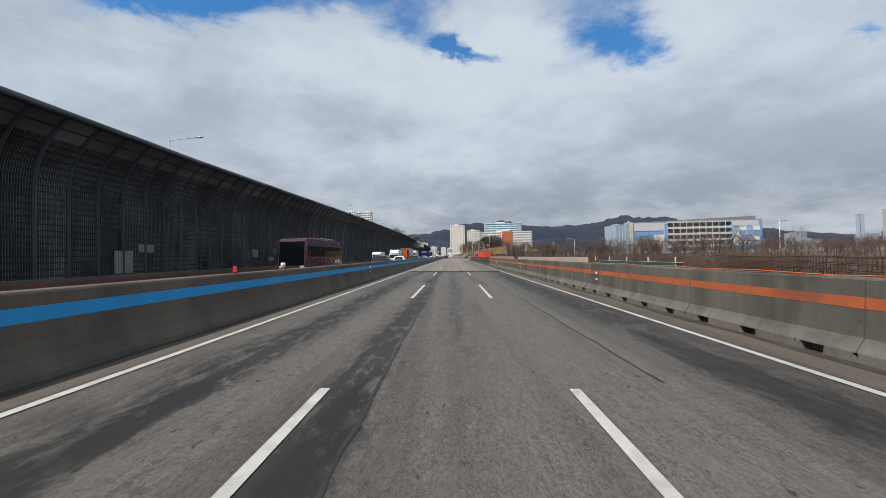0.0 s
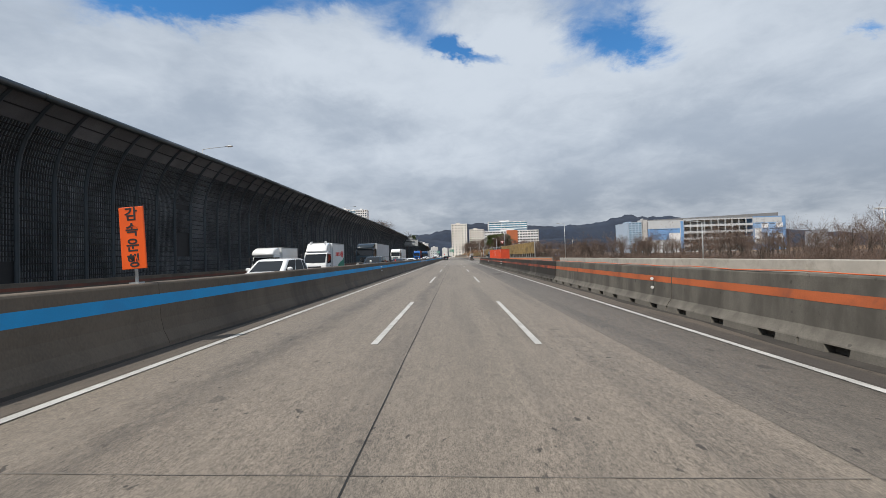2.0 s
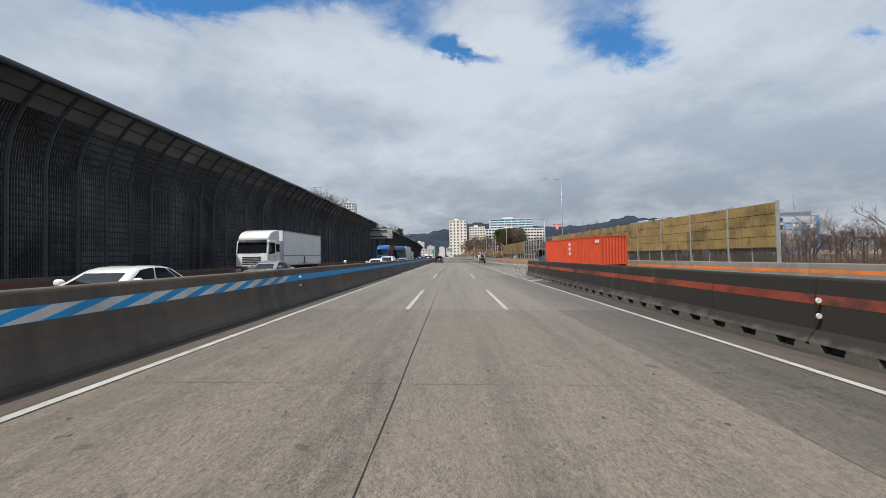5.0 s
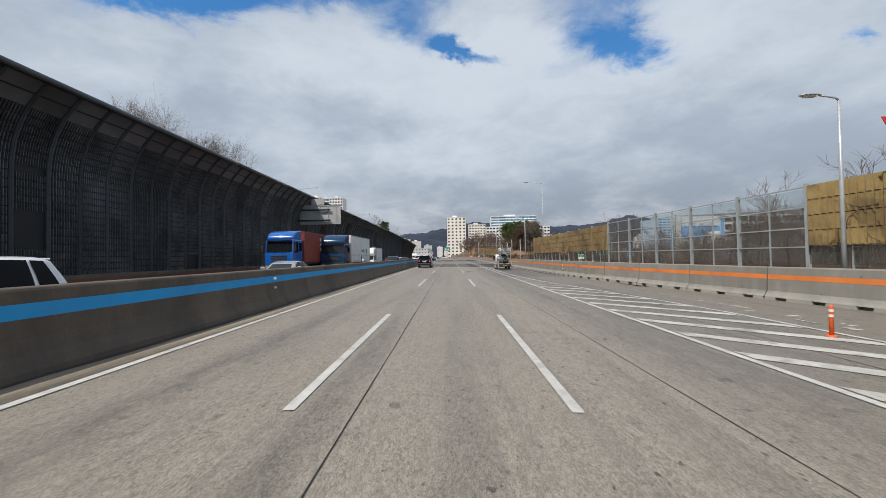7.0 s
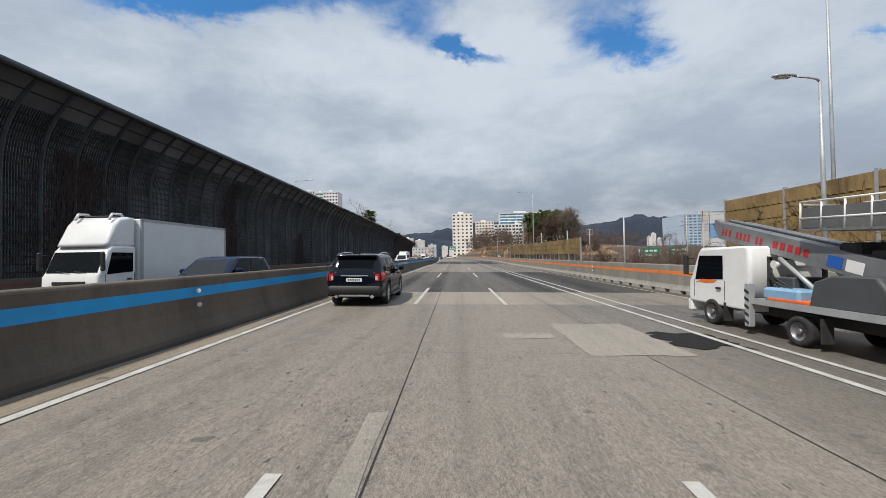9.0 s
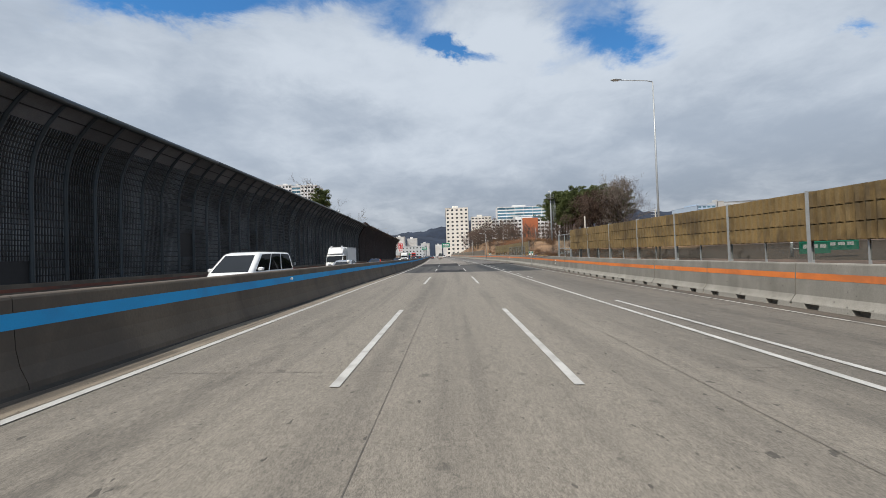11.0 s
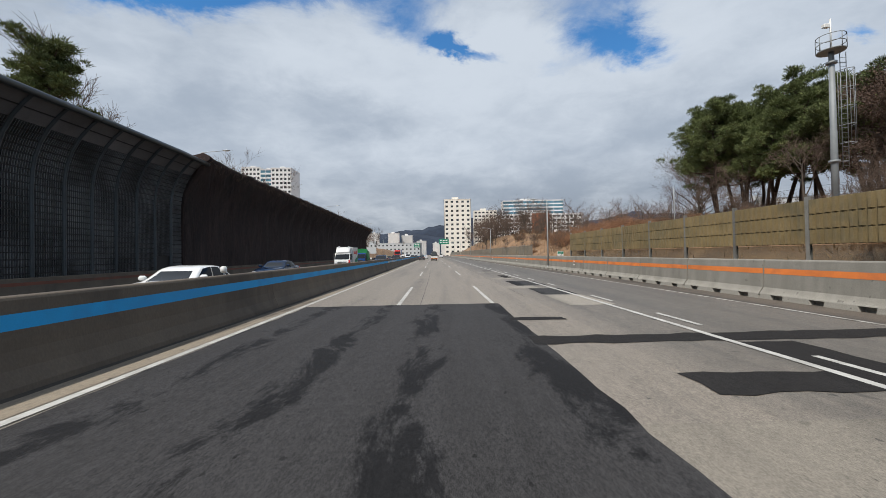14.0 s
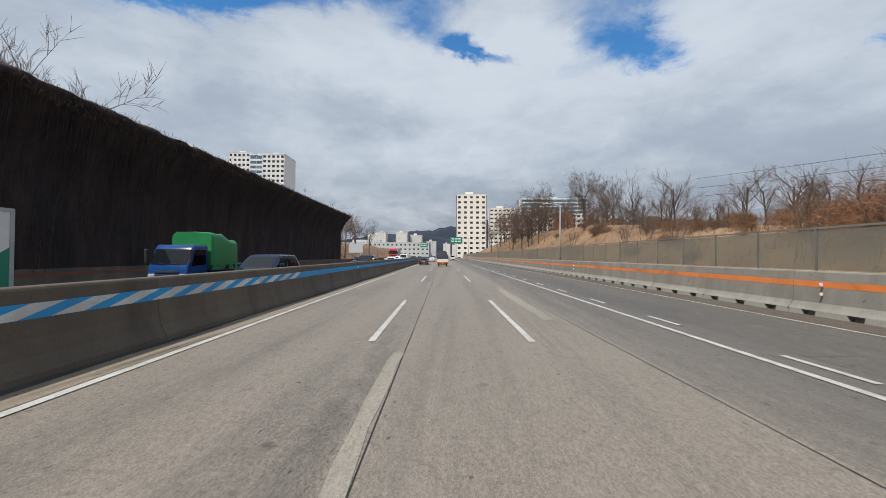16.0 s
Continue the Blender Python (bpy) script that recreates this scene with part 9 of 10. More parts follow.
# ---- reflectors on the barriers ----
ref = thing("delineator", "white round reflector on a short stem on the median", "reflector", "median delineators", m=place(46, -6.70, 1.39, tilt=False))
q = Mesh()
q.tube([(0, 0, 0), (0, 0, 0.08)], 0.02, 6)
part("stem", q, STEEL, ref)
q = Mesh()
q.tube([(0, 0, 0.07), (0, 0, 0.12), (0, 0, 0.24), (0, 0, 0.27)], [0.05, 0.09, 0.09, 0.05], 12)
part("head", q, WHITE_METAL, ref)
for s in (18, 83, 126, 150, 171, 206.5, 262, 300, 330.5, 357, 384, 428, 452):
    copy_thing(ref, place(s, -6.70, 1.39, tilt=False))
red = thing("delineator", "red plastic beacon on the median", "reflector", "median delineators", m=place(96.4, -6.70, 1.39, tilt=False))
q = Mesh()
q.tube([(0, 0, 0), (0, 0, 0.06), (0, 0, 0.08), (0, 0, 0.18), (0, 0, 0.22)], [0.07, 0.07, 0.05, 0.06, 0.03], 10)
part("body", q, RED_LENS, red)
for s in (14.5, 52.5, 181, 217.5, 248, 312, 374):
    copy_thing(red, place(s, -6.70, 1.39, tilt=False))
side_ref = thing("delineator", "white round reflector screwed to the barrier's face", "reflector", "barrier reflectors", m=place(33, -6.44, 1.05, tilt=False))
q = Mesh()
q.tube([(0, 0, 0), (0.07, -0.02, 0)], [0.02, 0.02], 6)
part("stem", q, STEEL, side_ref)
q = Mesh()
q.tube([(0.07, -0.02, 0), (0.07, -0.05, 0)], 0.055, 12)
part("head", q, WHITE_METAL, side_ref)
for s, z in ((33, 0.72), (86, 1.05), (86, 0.72), (142, 1.05), (142, 0.72), (190, 1.05), (190, 0.72), (234, 1.05), (234, 0.72), (290, 1.05), (342, 1.05), (342, 0.72), (420, 1.05)):
    copy_thing(side_ref, place(s, -6.44 - (0.02 if z > 1 else 0), z, tilt=False))
for s, where in ((22, None), (44, None), (66, None), (112, None), (134, None), (215, 1), (258, 1), (318, 1), (351, 1), (380, 1), (404, 1), (428, 1), (452, 1)):
    u = 7.02 if where is None else ramp_barrier(s)
    for z in (1.03, 0.72):
        copy_thing(side_ref, place(s, u + 0.16, z, 180, tilt=False) @ pose(0, 0, 0, 0, 0, 0) @ Matrix.Diagonal((1, -1, 1, 1)))

# ---- camera mast ----
MAST_STEEL = mat("dull_grey_mast_steel", (0.23, 0.25, 0.26), 0.6, 0.15, spread=0.12, scale=1.5, fine=20)
mast = thing("camera_mast", "grey steel traffic camera mast with a railed platform and ladder", "mast", m=pose(*at(370.5, 25.9).xy, ground_z(370.5, 25.9)))
q = Mesh()
q.tube([(0, 0, -0.5), (0, 0, 5), (0, 0, 11.2)], [0.21, 0.19, 0.15], 12)
part("pole", q, MAST_STEEL, mast)
q = Mesh()
q.tube([(0, 0, 11.0), (0, 0, 11.08)], 0.75, 14)
part("platform", q, MAST_STEEL, mast)
for z in (11.5, 12.0):
    q = Mesh()
    q.tube([(0.75 * math.cos(a), 0.75 * math.sin(a), z) for a in [2 * math.pi * k / 14 for k in range(15)]], 0.025, 5, 0, False)
    part("rail", q, MAST_STEEL, mast)
for k in range(8):
    a = 2 * math.pi * k / 8
    q = Mesh()
    q.tube([(0.75 * math.cos(a), 0.75 * math.sin(a), 11.05), (0.75 * math.cos(a), 0.75 * math.sin(a), 12.0)], 0.022, 5)
    part("baluster", q, MAST_STEEL, mast)
q = Mesh()
q.tube([(0, 0, 11), (0, 0, 13.2)], 0.05, 8)
q.box(-0.5, -0.1, -0.12, 0.12, 12.6, 12.85, 0, 0.03)
part("camera_unit", q, WHITE_METAL, mast)
q = Mesh()
for x in (0.55, 0.95):
    q.tube([(x, 0, 3.4), (x, 0, 11.0)], 0.025, 5)
for k in range(24):
    q.tube([(0.55, 0, 3.5 + 0.31 * k), (0.95, 0, 3.5 + 0.31 * k)], 0.014, 4)
part("ladder", q, MAST_STEEL, mast)
for k in range(5):
    z = 4.9 + 1.2 * k
    q = Mesh()
    q.tube([(0.75 + 0.40 * math.cos(a), -0.62 * math.sin(a) - 0.02, z) for a in [math.pi * j / 8 for j in range(9)]], 0.024, 4, 0, False)
    part("cage_hoop", q, MAST_STEEL, mast)
for a in (0.0, 0.8, 1.57, 2.34, 3.14):
    q = Mesh()
    q.tube([(0.75 + 0.40 * math.cos(a), -0.62 * math.sin(a) - 0.02, 4.9), (0.75 + 0.40 * math.cos(a), -0.62 * math.sin(a) - 0.02, 9.75)], 0.02, 4)
    part("cage_bar", q, MAST_STEEL, mast)
for z in (3.7, 10.2):
    q = Mesh()
    q.tube([(0, 0, z), (0, 0, z + 0.14)], 0.30, 12)
    q.tube([(0.25, 0, z + 0.07), (0.9, 0, z + 0.07)], 0.022, 5)
    part("collar", q, MAST_STEEL, mast)

# ---- poles and wires beyond the barrier ----
WOOD_POLE = mat("concrete_pole", (0.40, 0.37, 0.32), 0.85, spread=0.1, scale=1)
for s, u, h, r, mt, lab in ((340.2, 22, 6.2, 0.16, WALL_POST, "dark grey steel column without panels"), (334.5, 22.6, 6.6, 0.2, WALL_POST, "dark grey steel column without panels"), (358.0, 29.4, 8.0, 0.16, WOOD_POLE, "pale concrete utility pole"), (361.8, 25.0, 4.4, 0.07, STEEL, "thin grey steel pole"),
                            (389.2, 26.8, 4.6, 0.06, STEEL, "thin grey steel pole"), (280, 15.4, 5.6, 0.08, STEEL, "grey steel column without panels"), (262, 15.6, 5.8, 0.08, STEEL, "grey steel column without panels")):
    q = Mesh()
    q.tube([(0, 0, -0.5), (0, 0, h)], [r, r * 0.8], 10)
    p = at(s, u)
    tagged(part("pole", q, mt, m=pose(p.x, p.y, ground_z(s, u) if u > 14.5 else 0)), lab, "pole", "poles")
for s, u, h in ((303.4, 45.2, 11.5), (322, 60, 11.5), (364, 47.9, 8.6), (345, 88, 12)):
    p = at(s, u)
    o = thing("utility_pole", "pale concrete utility pole with crossarms and insulators", "utility pole", "utility poles", m=pose(p.x, p.y, ground_z(s, u)))
    q = Mesh()
    q.tube([(0, 0, -0.5), (0, 0, h)], [0.19, 0.12], 10)
    part("pole", q, WOOD_POLE, o)
    for z in (h - 0.3, h - 1.2, h - 2.0):
        q = Mesh()
        q.box(-1.1, 1.1, -0.05, 0.05, z - 0.05, z + 0.05)
        for x in (-1.0, -0.4, 0.4, 1.0):
            q.tube([(x, 0, z + 0.05), (x, 0, z + 0.22)], 0.05, 6)
        part("crossarm", q, STEEL, o)
q = Mesh()
for dz in (0, -0.9, -1.7):
    for a, b in (((303.4, 45.2), (345, 88)), ((303.4, 45.2), (230, 22 + 40)), ((322, 60), (364, 47.9)), ((364, 47.9), (429.2, 24.1))):
        p0, p1 = at(a[0], a[1], 9.0 + dz), at(b[0], b[1], 9.4 + dz)
        q.tube([p0.lerp(p1, f) - Vector((0, 0, 1.0 * 4 * f * (1 - f))) for f in [k / 10 for k in range(11)]], 0.013, 4, 0, False)
tagged(part("overhead_wire", q, DARK_METAL), "sagging black overhead wires", "wire", kind="stuff")

# ---- works material lying beyond the first barrier ----
RUSTY = mat("rusty_steel_bars", (0.075, 0.042, 0.030), 0.8, 0.3, spread=0.35, scale=1.2, fine=12)
for s0, u0 in ((22, 22.5), (33, 24.5)):
    o = thing("rebar_cage", "long rusty steel reinforcement cage lying on the ground", "rebar cage", "rebar cages", m=place(s0, u0, 0.0, -20, tilt=False))
    for z in (0.1, 0.55, 1.0, 1.45):
        for x in (0, 1.2):
            q = Mesh()
            q.tube([(x, 0, z), (x, 16, z)], 0.03, 5)
            part("bar", q, RUSTY, o)
    for k in range(34):
        q = Mesh()
        y = 0.2 + 0.47 * k
        q.tube([(0, y, 0.05), (0, y, 1.5), (1.2, y, 1.5), (1.2, y, 0.05)], 0.016, 4)
        part("stirrup", q, RUSTY, o)
q = Mesh()
q.tube([at(s, 7.30 + 0.05 * math.sin(s * 0.9), 1.51 + 0.02 * math.sin(s * 1.7)) for s in steps(6, 120, 1.0)], 0.012, 5, 0, False)
tagged(part("cable", q, ORANGE_PLASTIC), "thin orange cable lying along the barrier's top", "cable")
o = thing("pipe_stack", "stack of pale and green pipes beside the barrier", "pipe stack", m=pose(*at(358, 25.0).xy, ground_z(358, 25.0) + 0.05, 0, 0, 8))
for k in range(9):
    q = Mesh()
    q.tube([(-1.6 + rng.uniform(-0.3, 0.3), 0.16 * (k % 4), 0.1 + 0.14 * (k // 4)), (2.0 + rng.uniform(-0.3, 0.3), 0.16 * (k % 4) + rng.uniform(-0.3, 0.3), 0.35 + 0.16 * (k // 4))], 0.06, 7)
    part("pipe", q, [WHITE_METAL, GREEN_SIGN, STEEL][k % 3], o)

# ---- traffic, own direction ----
large_estate_car("glossy black seven-seat estate car with chrome door strips and roof rails", place(239.22, -3.98) @ Matrix.Scale(1.12, 4), paint("gloss_black", (0.0035, 0.006, 0.012), 0.0, 0.05))
car("dark grey saloon car with a red light bar", place(471.0, -4.2), GREY_P, "sedan")
car("white saloon car in the fast lane", place(512, -3.7), WHITE_P, "sedan")
car("silver saloon car far ahead", place(560, -0.2), SILVER_P, "sedan")
car("white van far ahead", place(540, 3.4), WHITE_P, "van")
STRIPE = mat("reflective_stripe_orange", (0.78, 0.16, 0.02), 0.4, spread=0.05, bump=0)
CLEAR_WRAP = glass("wrapped_glass_load", (0.30, 0.33, 0.35), 0.2, 0.45)
# flat lorry with a wrapped load
t = lorry("white flat lorry with a wrapped grey load and striped tailboard", place(459.5, -0.32), WHITE_P, BOX_GREY, 3.6, 2.3, 0.95, False, "none", cab_top=2.1)
q = Mesh()
rings = []
for y in steps(0.15, 3.4, 0.25):
    rings.append([(0.86 * math.copysign(abs(math.cos(a)) ** 0.5, math.cos(a)) * (1 + 0.04 * noise.noise(Vector((y * 2, a * 2, 6)))), y, 1.25 + 1.45 * abs(math.sin(a)) ** 0.6 * (1 + 0.08 * noise.noise(Vector((y * 2, a * 2, 3))))) for a in [math.pi * k / 12 for k in range(13)]])
q.grid(rings, 0, True)
q.face(rings[0])
q.face(rings[-1])
part("wrapped_load", q, CLEAR_WRAP, t, "glassy grey wrapped load")
q = Mesh()
q.box(-0.95, 0.95, 0.0, 3.6, 0.78, 0.9, 0, 0.02)
for x in (-0.95, 0.90):
    q.box(x, x + 0.05, 0.0, 3.6, 0.9, 1.28)
q.box(-0.95, 0.95, 0.0, 0.05, 0.9, 1.28)
part("load_bed", q, WHITE_P, t)
q = Mesh()
q.box(-0.95, 0.95, -0.07, -0.04, 0.50, 0.76)
part("tailboard", q, STRIPE, t, "orange and black striped tailboard")
q = Mesh()
for k in range(6):
    x = -0.9 + 0.3 * k
    q.face([(x, -0.075, 0.51), (x + 0.12, -0.075, 0.51), (x + 0.24, -0.075, 0.75), (x + 0.12, -0.075, 0.75)])
part("stripe", q, BLACK_PLASTIC, t)
plate(t, 0, -0.08, 0.62, 0.5, 0.16, -1, True)

# ---- ladder lorry on the slip lane ----
def ladder_lorry(m):
    o = thing("ladder_lorry", "white light lorry carrying a long aluminium ladder lift", "truck", m=m)
    hw = 0.87
    cab(o, 3.05, 5.40, 2.00, 0.83, 0.50, WHITE_P, False)
    ALU = mat("ladder_aluminium", (0.27, 0.28, 0.29), 0.45, 0.55, spread=0.1, scale=2, fine=15)
    BASKET_SHEET = mat("grey_basket_sheet", (0.16, 0.165, 0.17), 0.5, 0.3, spread=0.15, dirt=(0.10, 0.095, 0.09), dirt_amount=0.6)
    GREY_BOX = mat("dark_grey_cover", (0.06, 0.065, 0.07), 0.55, spread=0.1)
    RED_INK = mat("red_lettering", (0.45, 0.015, 0.015), 0.6)
    BLUE_TANK = mat("blue_tank", (0.22, 0.38, 0.55), 0.5, dirt=(0.5, 0.55, 0.6), dirt_amount=0.5)
    q = Mesh()
    for x in (-0.40, 0.33):
        q.box(x, x + 0.07, 0.05, 5.1, 0.42, 0.60)
    part("chassis", q, FRAME_METAL, o)
    q = Mesh()
    q.box(-hw, hw, 0.0, 2.95, 0.72, 0.82, 0, 0.015)
    q.box(-hw - 0.01, -hw + 0.03, 0.0, 2.95, 0.70, 0.83)
    q.box(hw - 0.03, hw + 0.01, 0.0, 2.95, 0.70, 0.83)
    part("load_bed", q, STEEL, o)
    for y, r in ((1.74, 0.30), (4.35, 0.33)):
        for side in (1, -1):
            wheel(o, side * (hw - 0.12), y, r, 0.22, side, r * 0.6, steel=True)
            q = Mesh()
            q.box(min(side * (hw - 0.22), side * hw), max(side * (hw - 0.22), side * hw), y - 0.52, y - 0.49, 0.16, 0.62)
            part("mudflap", q, RUBBER, o)
    # the boom: nested rails, tilted up towards the front, overhanging the cab
    boom = new("boom")
    boom.parent = o
    boom.matrix_basis = pose(0.06, -0.50, 0.98, 13.5)
    for k in range(5):
        a, b = 0.0 + 0.10 * k, 5.50 + 0.13 * k
        w, z = 0.42 - 0.05 * k, 0.045 * k
        q = Mesh()
        for x, lip in ((-w, 0.0), (w - 0.035, -0.045)):
            q.box(x, x + 0.035, a, b, z, z + 0.40 - 0.045 * k)
            q.box(x + lip, x + lip + 0.08, a, b, z + 0.40 - 0.045 * k, z + 0.43 - 0.045 * k)
        for y in steps(a + 0.2, b - 0.1, 0.36):
            q.tube([(-w, y, z + 0.08), (w, y, z + 0.08)], 0.016, 5)
        part("ladder_section", q, ALU, boom)
    q = Mesh()
    q.tube([(-0.10, 6.12, 0.24), (0.10, 6.12, 0.24)], 0.10, 12)
    part("pulley", q, DARK_METAL, boom)
    q = Mesh()
    x = -0.4245
    for k in range(11):
        if k not in (3, 8):
            q = Mesh()
            q.box(x - 0.003, x, 5.28 - 0.135 * k, 5.34 - 0.135 * k, 0.12, 0.29)
            part("lettering_bar", q, RED_INK, boom)
    for k in range(5):
        q = Mesh()
        q.box(x - 0.003, x, 3.48 - 0.20 * k, 3.60 - 0.20 * k, 0.14, 0.30)
        part("lettering_bar", q, RED_INK, boom)
    q = Mesh()
    q.box(x - 0.003, x, 1.95, 2.25, 0.08, 0.30)
    part("sticker", q, BLUE_SIGN, boom)
    q = Mesh()
    q.box(x - 0.003, x, 1.55, 1.88, 0.08, 0.30)
    part("sticker", q, WHITE_SIGN, boom)
    # basket
    bk = new("basket")
    bk.parent = o
    bk.matrix_basis = pose(0.05, 0.0, 2.20, 2)
    q = Mesh()
    q.box(-0.62, 0.62, -0.3, 2.0, 0, 0.05)
    part("basket_floor", q, ALU, bk)
    for x in (-0.62, 0.62):
        for z in (0.25, 0.58):
            q = Mesh()
            q.tube([(x, -0.3, z), (x, 2.0, z)], 0.022, 6)
            part("rail", q, WHITE_METAL, bk)
        for y in steps(-0.3, 2.0, 0.46):
            q = Mesh()
            q.tube([(x, y, 0.02), (x, y, 0.58)], 0.02, 6)
            part("baluster", q, WHITE_METAL, bk)
        q = Mesh()
        q.box(x - 0.008, x + 0.008, -0.25, 1.95, 0.06, 0.46)
        part("side_sheet", q, BASKET_SHEET, bk)
    for y in (-0.3, 2.0):
        q = Mesh()
        for z in (0.25, 0.52):
            q.tube([(-0.62, y, z), (0.62, y, z)], 0.022, 6)
        for xx in steps(-0.62, 0.62, 0.2):
            q.tube([(xx, y, 0.02), (xx, y, 0.52)], 0.014, 5)
        part("end_rail", q, ALU, bk)
    # struts, winch box, tank, legs
    q = Mesh()
    q.tube([(-0.42, 1.7, 1.0), (-0.42, 2.7, 1.72)], 0.045, 8)
    part("strut", q, STEEL, o)
    q = Mesh()
    q.tube([(0.46, 1.7, 1.0), (0.46, 2.7, 1.72)], 0.045, 8)
    part("strut", q, STEEL, o)
    q = Mesh()
    for x in (-0.62, 0.56):
        q.box(x, x + 0.06, 2.72, 2.80, 0.82, 1.74)
    q.box(-0.62, 0.62, 2.72, 2.80, 1.68, 1.76)
    q.box(-0.62, 0.62, 2.72, 2.80, 1.20, 1.26)
    part("boom_rest", q, FRAME_METAL, o)
    q = Mesh()
    q.box(-0.50, 0.50, 2.25, 2.70, 0.82, 1.32, 0, 0.03)
    part("hydraulic_box", q, GREY_BOX, o)
    for z in (1.38, 1.46, 1.56):
        q = Mesh()
        q.tube([(-0.62, 2.76, z), (-0.70, 2.5, z - 0.25), (-0.58, 1.9, 0.95)], 0.018, 5)
        part("hose", q, BLACK_PLASTIC, o)
    q = Mesh()
    q.tube([(-0.50, 2.62, 1.58), (-0.62, 2.62, 1.58)], [0.05, 0.09], 12)
    part("work_lamp", q, WHITE_METAL, o)
    q = Mesh()
    q.box(-0.55, 0.60, 0.9, 1.7, 0.82, 1.30, 0, 0.05)
    part("turntable", q, FRAME_METAL, o)
    q = Mesh()
    pillow(q, [(-0.05, 0.82), (1.35, 0.82), (1.25, 1.28), (0.9, 1.42), (0.1, 1.42), (-0.05, 1.2)], 0.30, 0.06)
    part("engine_cover", q, GREY_BOX, o, m=pose(-0.54, 0.18, 0))
    q = Mesh()
    q.box(-0.85, -0.25, 1.72, 2.65, 0.84, 1.10, 0, 0.05)
    part("tank", q, BLUE_TANK, o)
    q = Mesh()
    q.box(-0.86, -0.2, 1.5, 2.5, 0.82, 0.90, 0, 0.02)
    part("plank", q, ORANGE_PLASTIC, o)
    for side in (1, -1):
        for y in (-0.05, 2.98):
            q = Mesh()
            q.box(min(side * 0.80, side * 0.94), max(side * 0.80, side * 0.94), y - 0.07, y + 0.07, 0.18, 1.15, 0, 0.01)
            leg = part("outrigger", q, STEEL, o)
            q = Mesh()
            for k in range(5):
                z = 0.22 + 0.17 * k
                xx = side * 0.943
                q.face([(xx, y - 0.068, z), (xx, y + 0.068, z + 0.06), (xx, y + 0.068, z + 0.13), (xx, y - 0.068, z + 0.07)])
            part("stripe", q, BLACK_PLASTIC, leg)
        q = Mesh()
        q.tube([(side * 0.72, -0.05, 0.62), (side * 0.72, -0.09, 0.62)], 0.07, 10)
        part("tail_lamp", q, RED_LENS, o)
    q = Mesh()
    q.box(-0.8, 0.8, -0.08, 0.0, 0.42, 0.72, 0, 0.02)
    part("rear_frame", q, FRAME_METAL, o)
    # machinery between the boom and the basket
    for y, z, w in ((0.15, 1.45, 0.34), (0.75, 1.58, 0.28), (1.3, 1.72, 0.30)):
        q = Mesh()
        q.box(-w, w, y - 0.2, y + 0.2, z, z + 0.30, 0, 0.04)
        part("winch_housing", q, FRAME_METAL, o)
    for x in (-0.34, 0.34):
        q = Mesh()
        q.tube([(x, 0.0, 1.55), (x, 0.55, 2.22)], 0.035, 6)
        part("basket_link", q, FRAME_METAL, o)
    plate(o, 0, -0.09, 0.55, 0.42, 0.16, -1, True)
    q = Mesh()
    for k in range(2):
        q.face([(-0.838, 5.05 - 0.30 * k, 1.05), (-0.838, 4.60 - 0.30 * k, 1.08), (-0.838, 4.45 - 0.3 * k, 1.15), (-0.838, 4.75 - 0.30 * k, 1.15)])
    part("decal", q, STRIPE, o, "orange swoosh on the cab door")
    return o


ladder_lorry(place(231.3, 7.92) @ Matrix.Scale(1.08, 4))

# ---- articulated lorry with an orange container, joining from the slip road ----
t = lorry("grey tractor unit pulling an orange-red freight container", place(160.8, 14.05, 0, 9), paint("mid_grey", (0.20, 0.205, 0.21), 0.4), ORANGE_BOX, 12.2, 3.75, 1.22, True, "container", wheels=[1.0, 2.3, 3.6, 10.6, 13.5], cab_top=2.95)
q = Mesh()
for k in range(2):
    x = -1.205
    q.face([(x, 14.55, 1.62), (x, 14.15, 1.72), (x, 13.75, 2.0), (x, 13.6, 2.0), (x, 13.6, 1.85), (x, 14.05, 1.55), (x, 14.55, 1.45)])
part("decal", q, BLUE_P, t, "bright blue swoosh on the cab door")

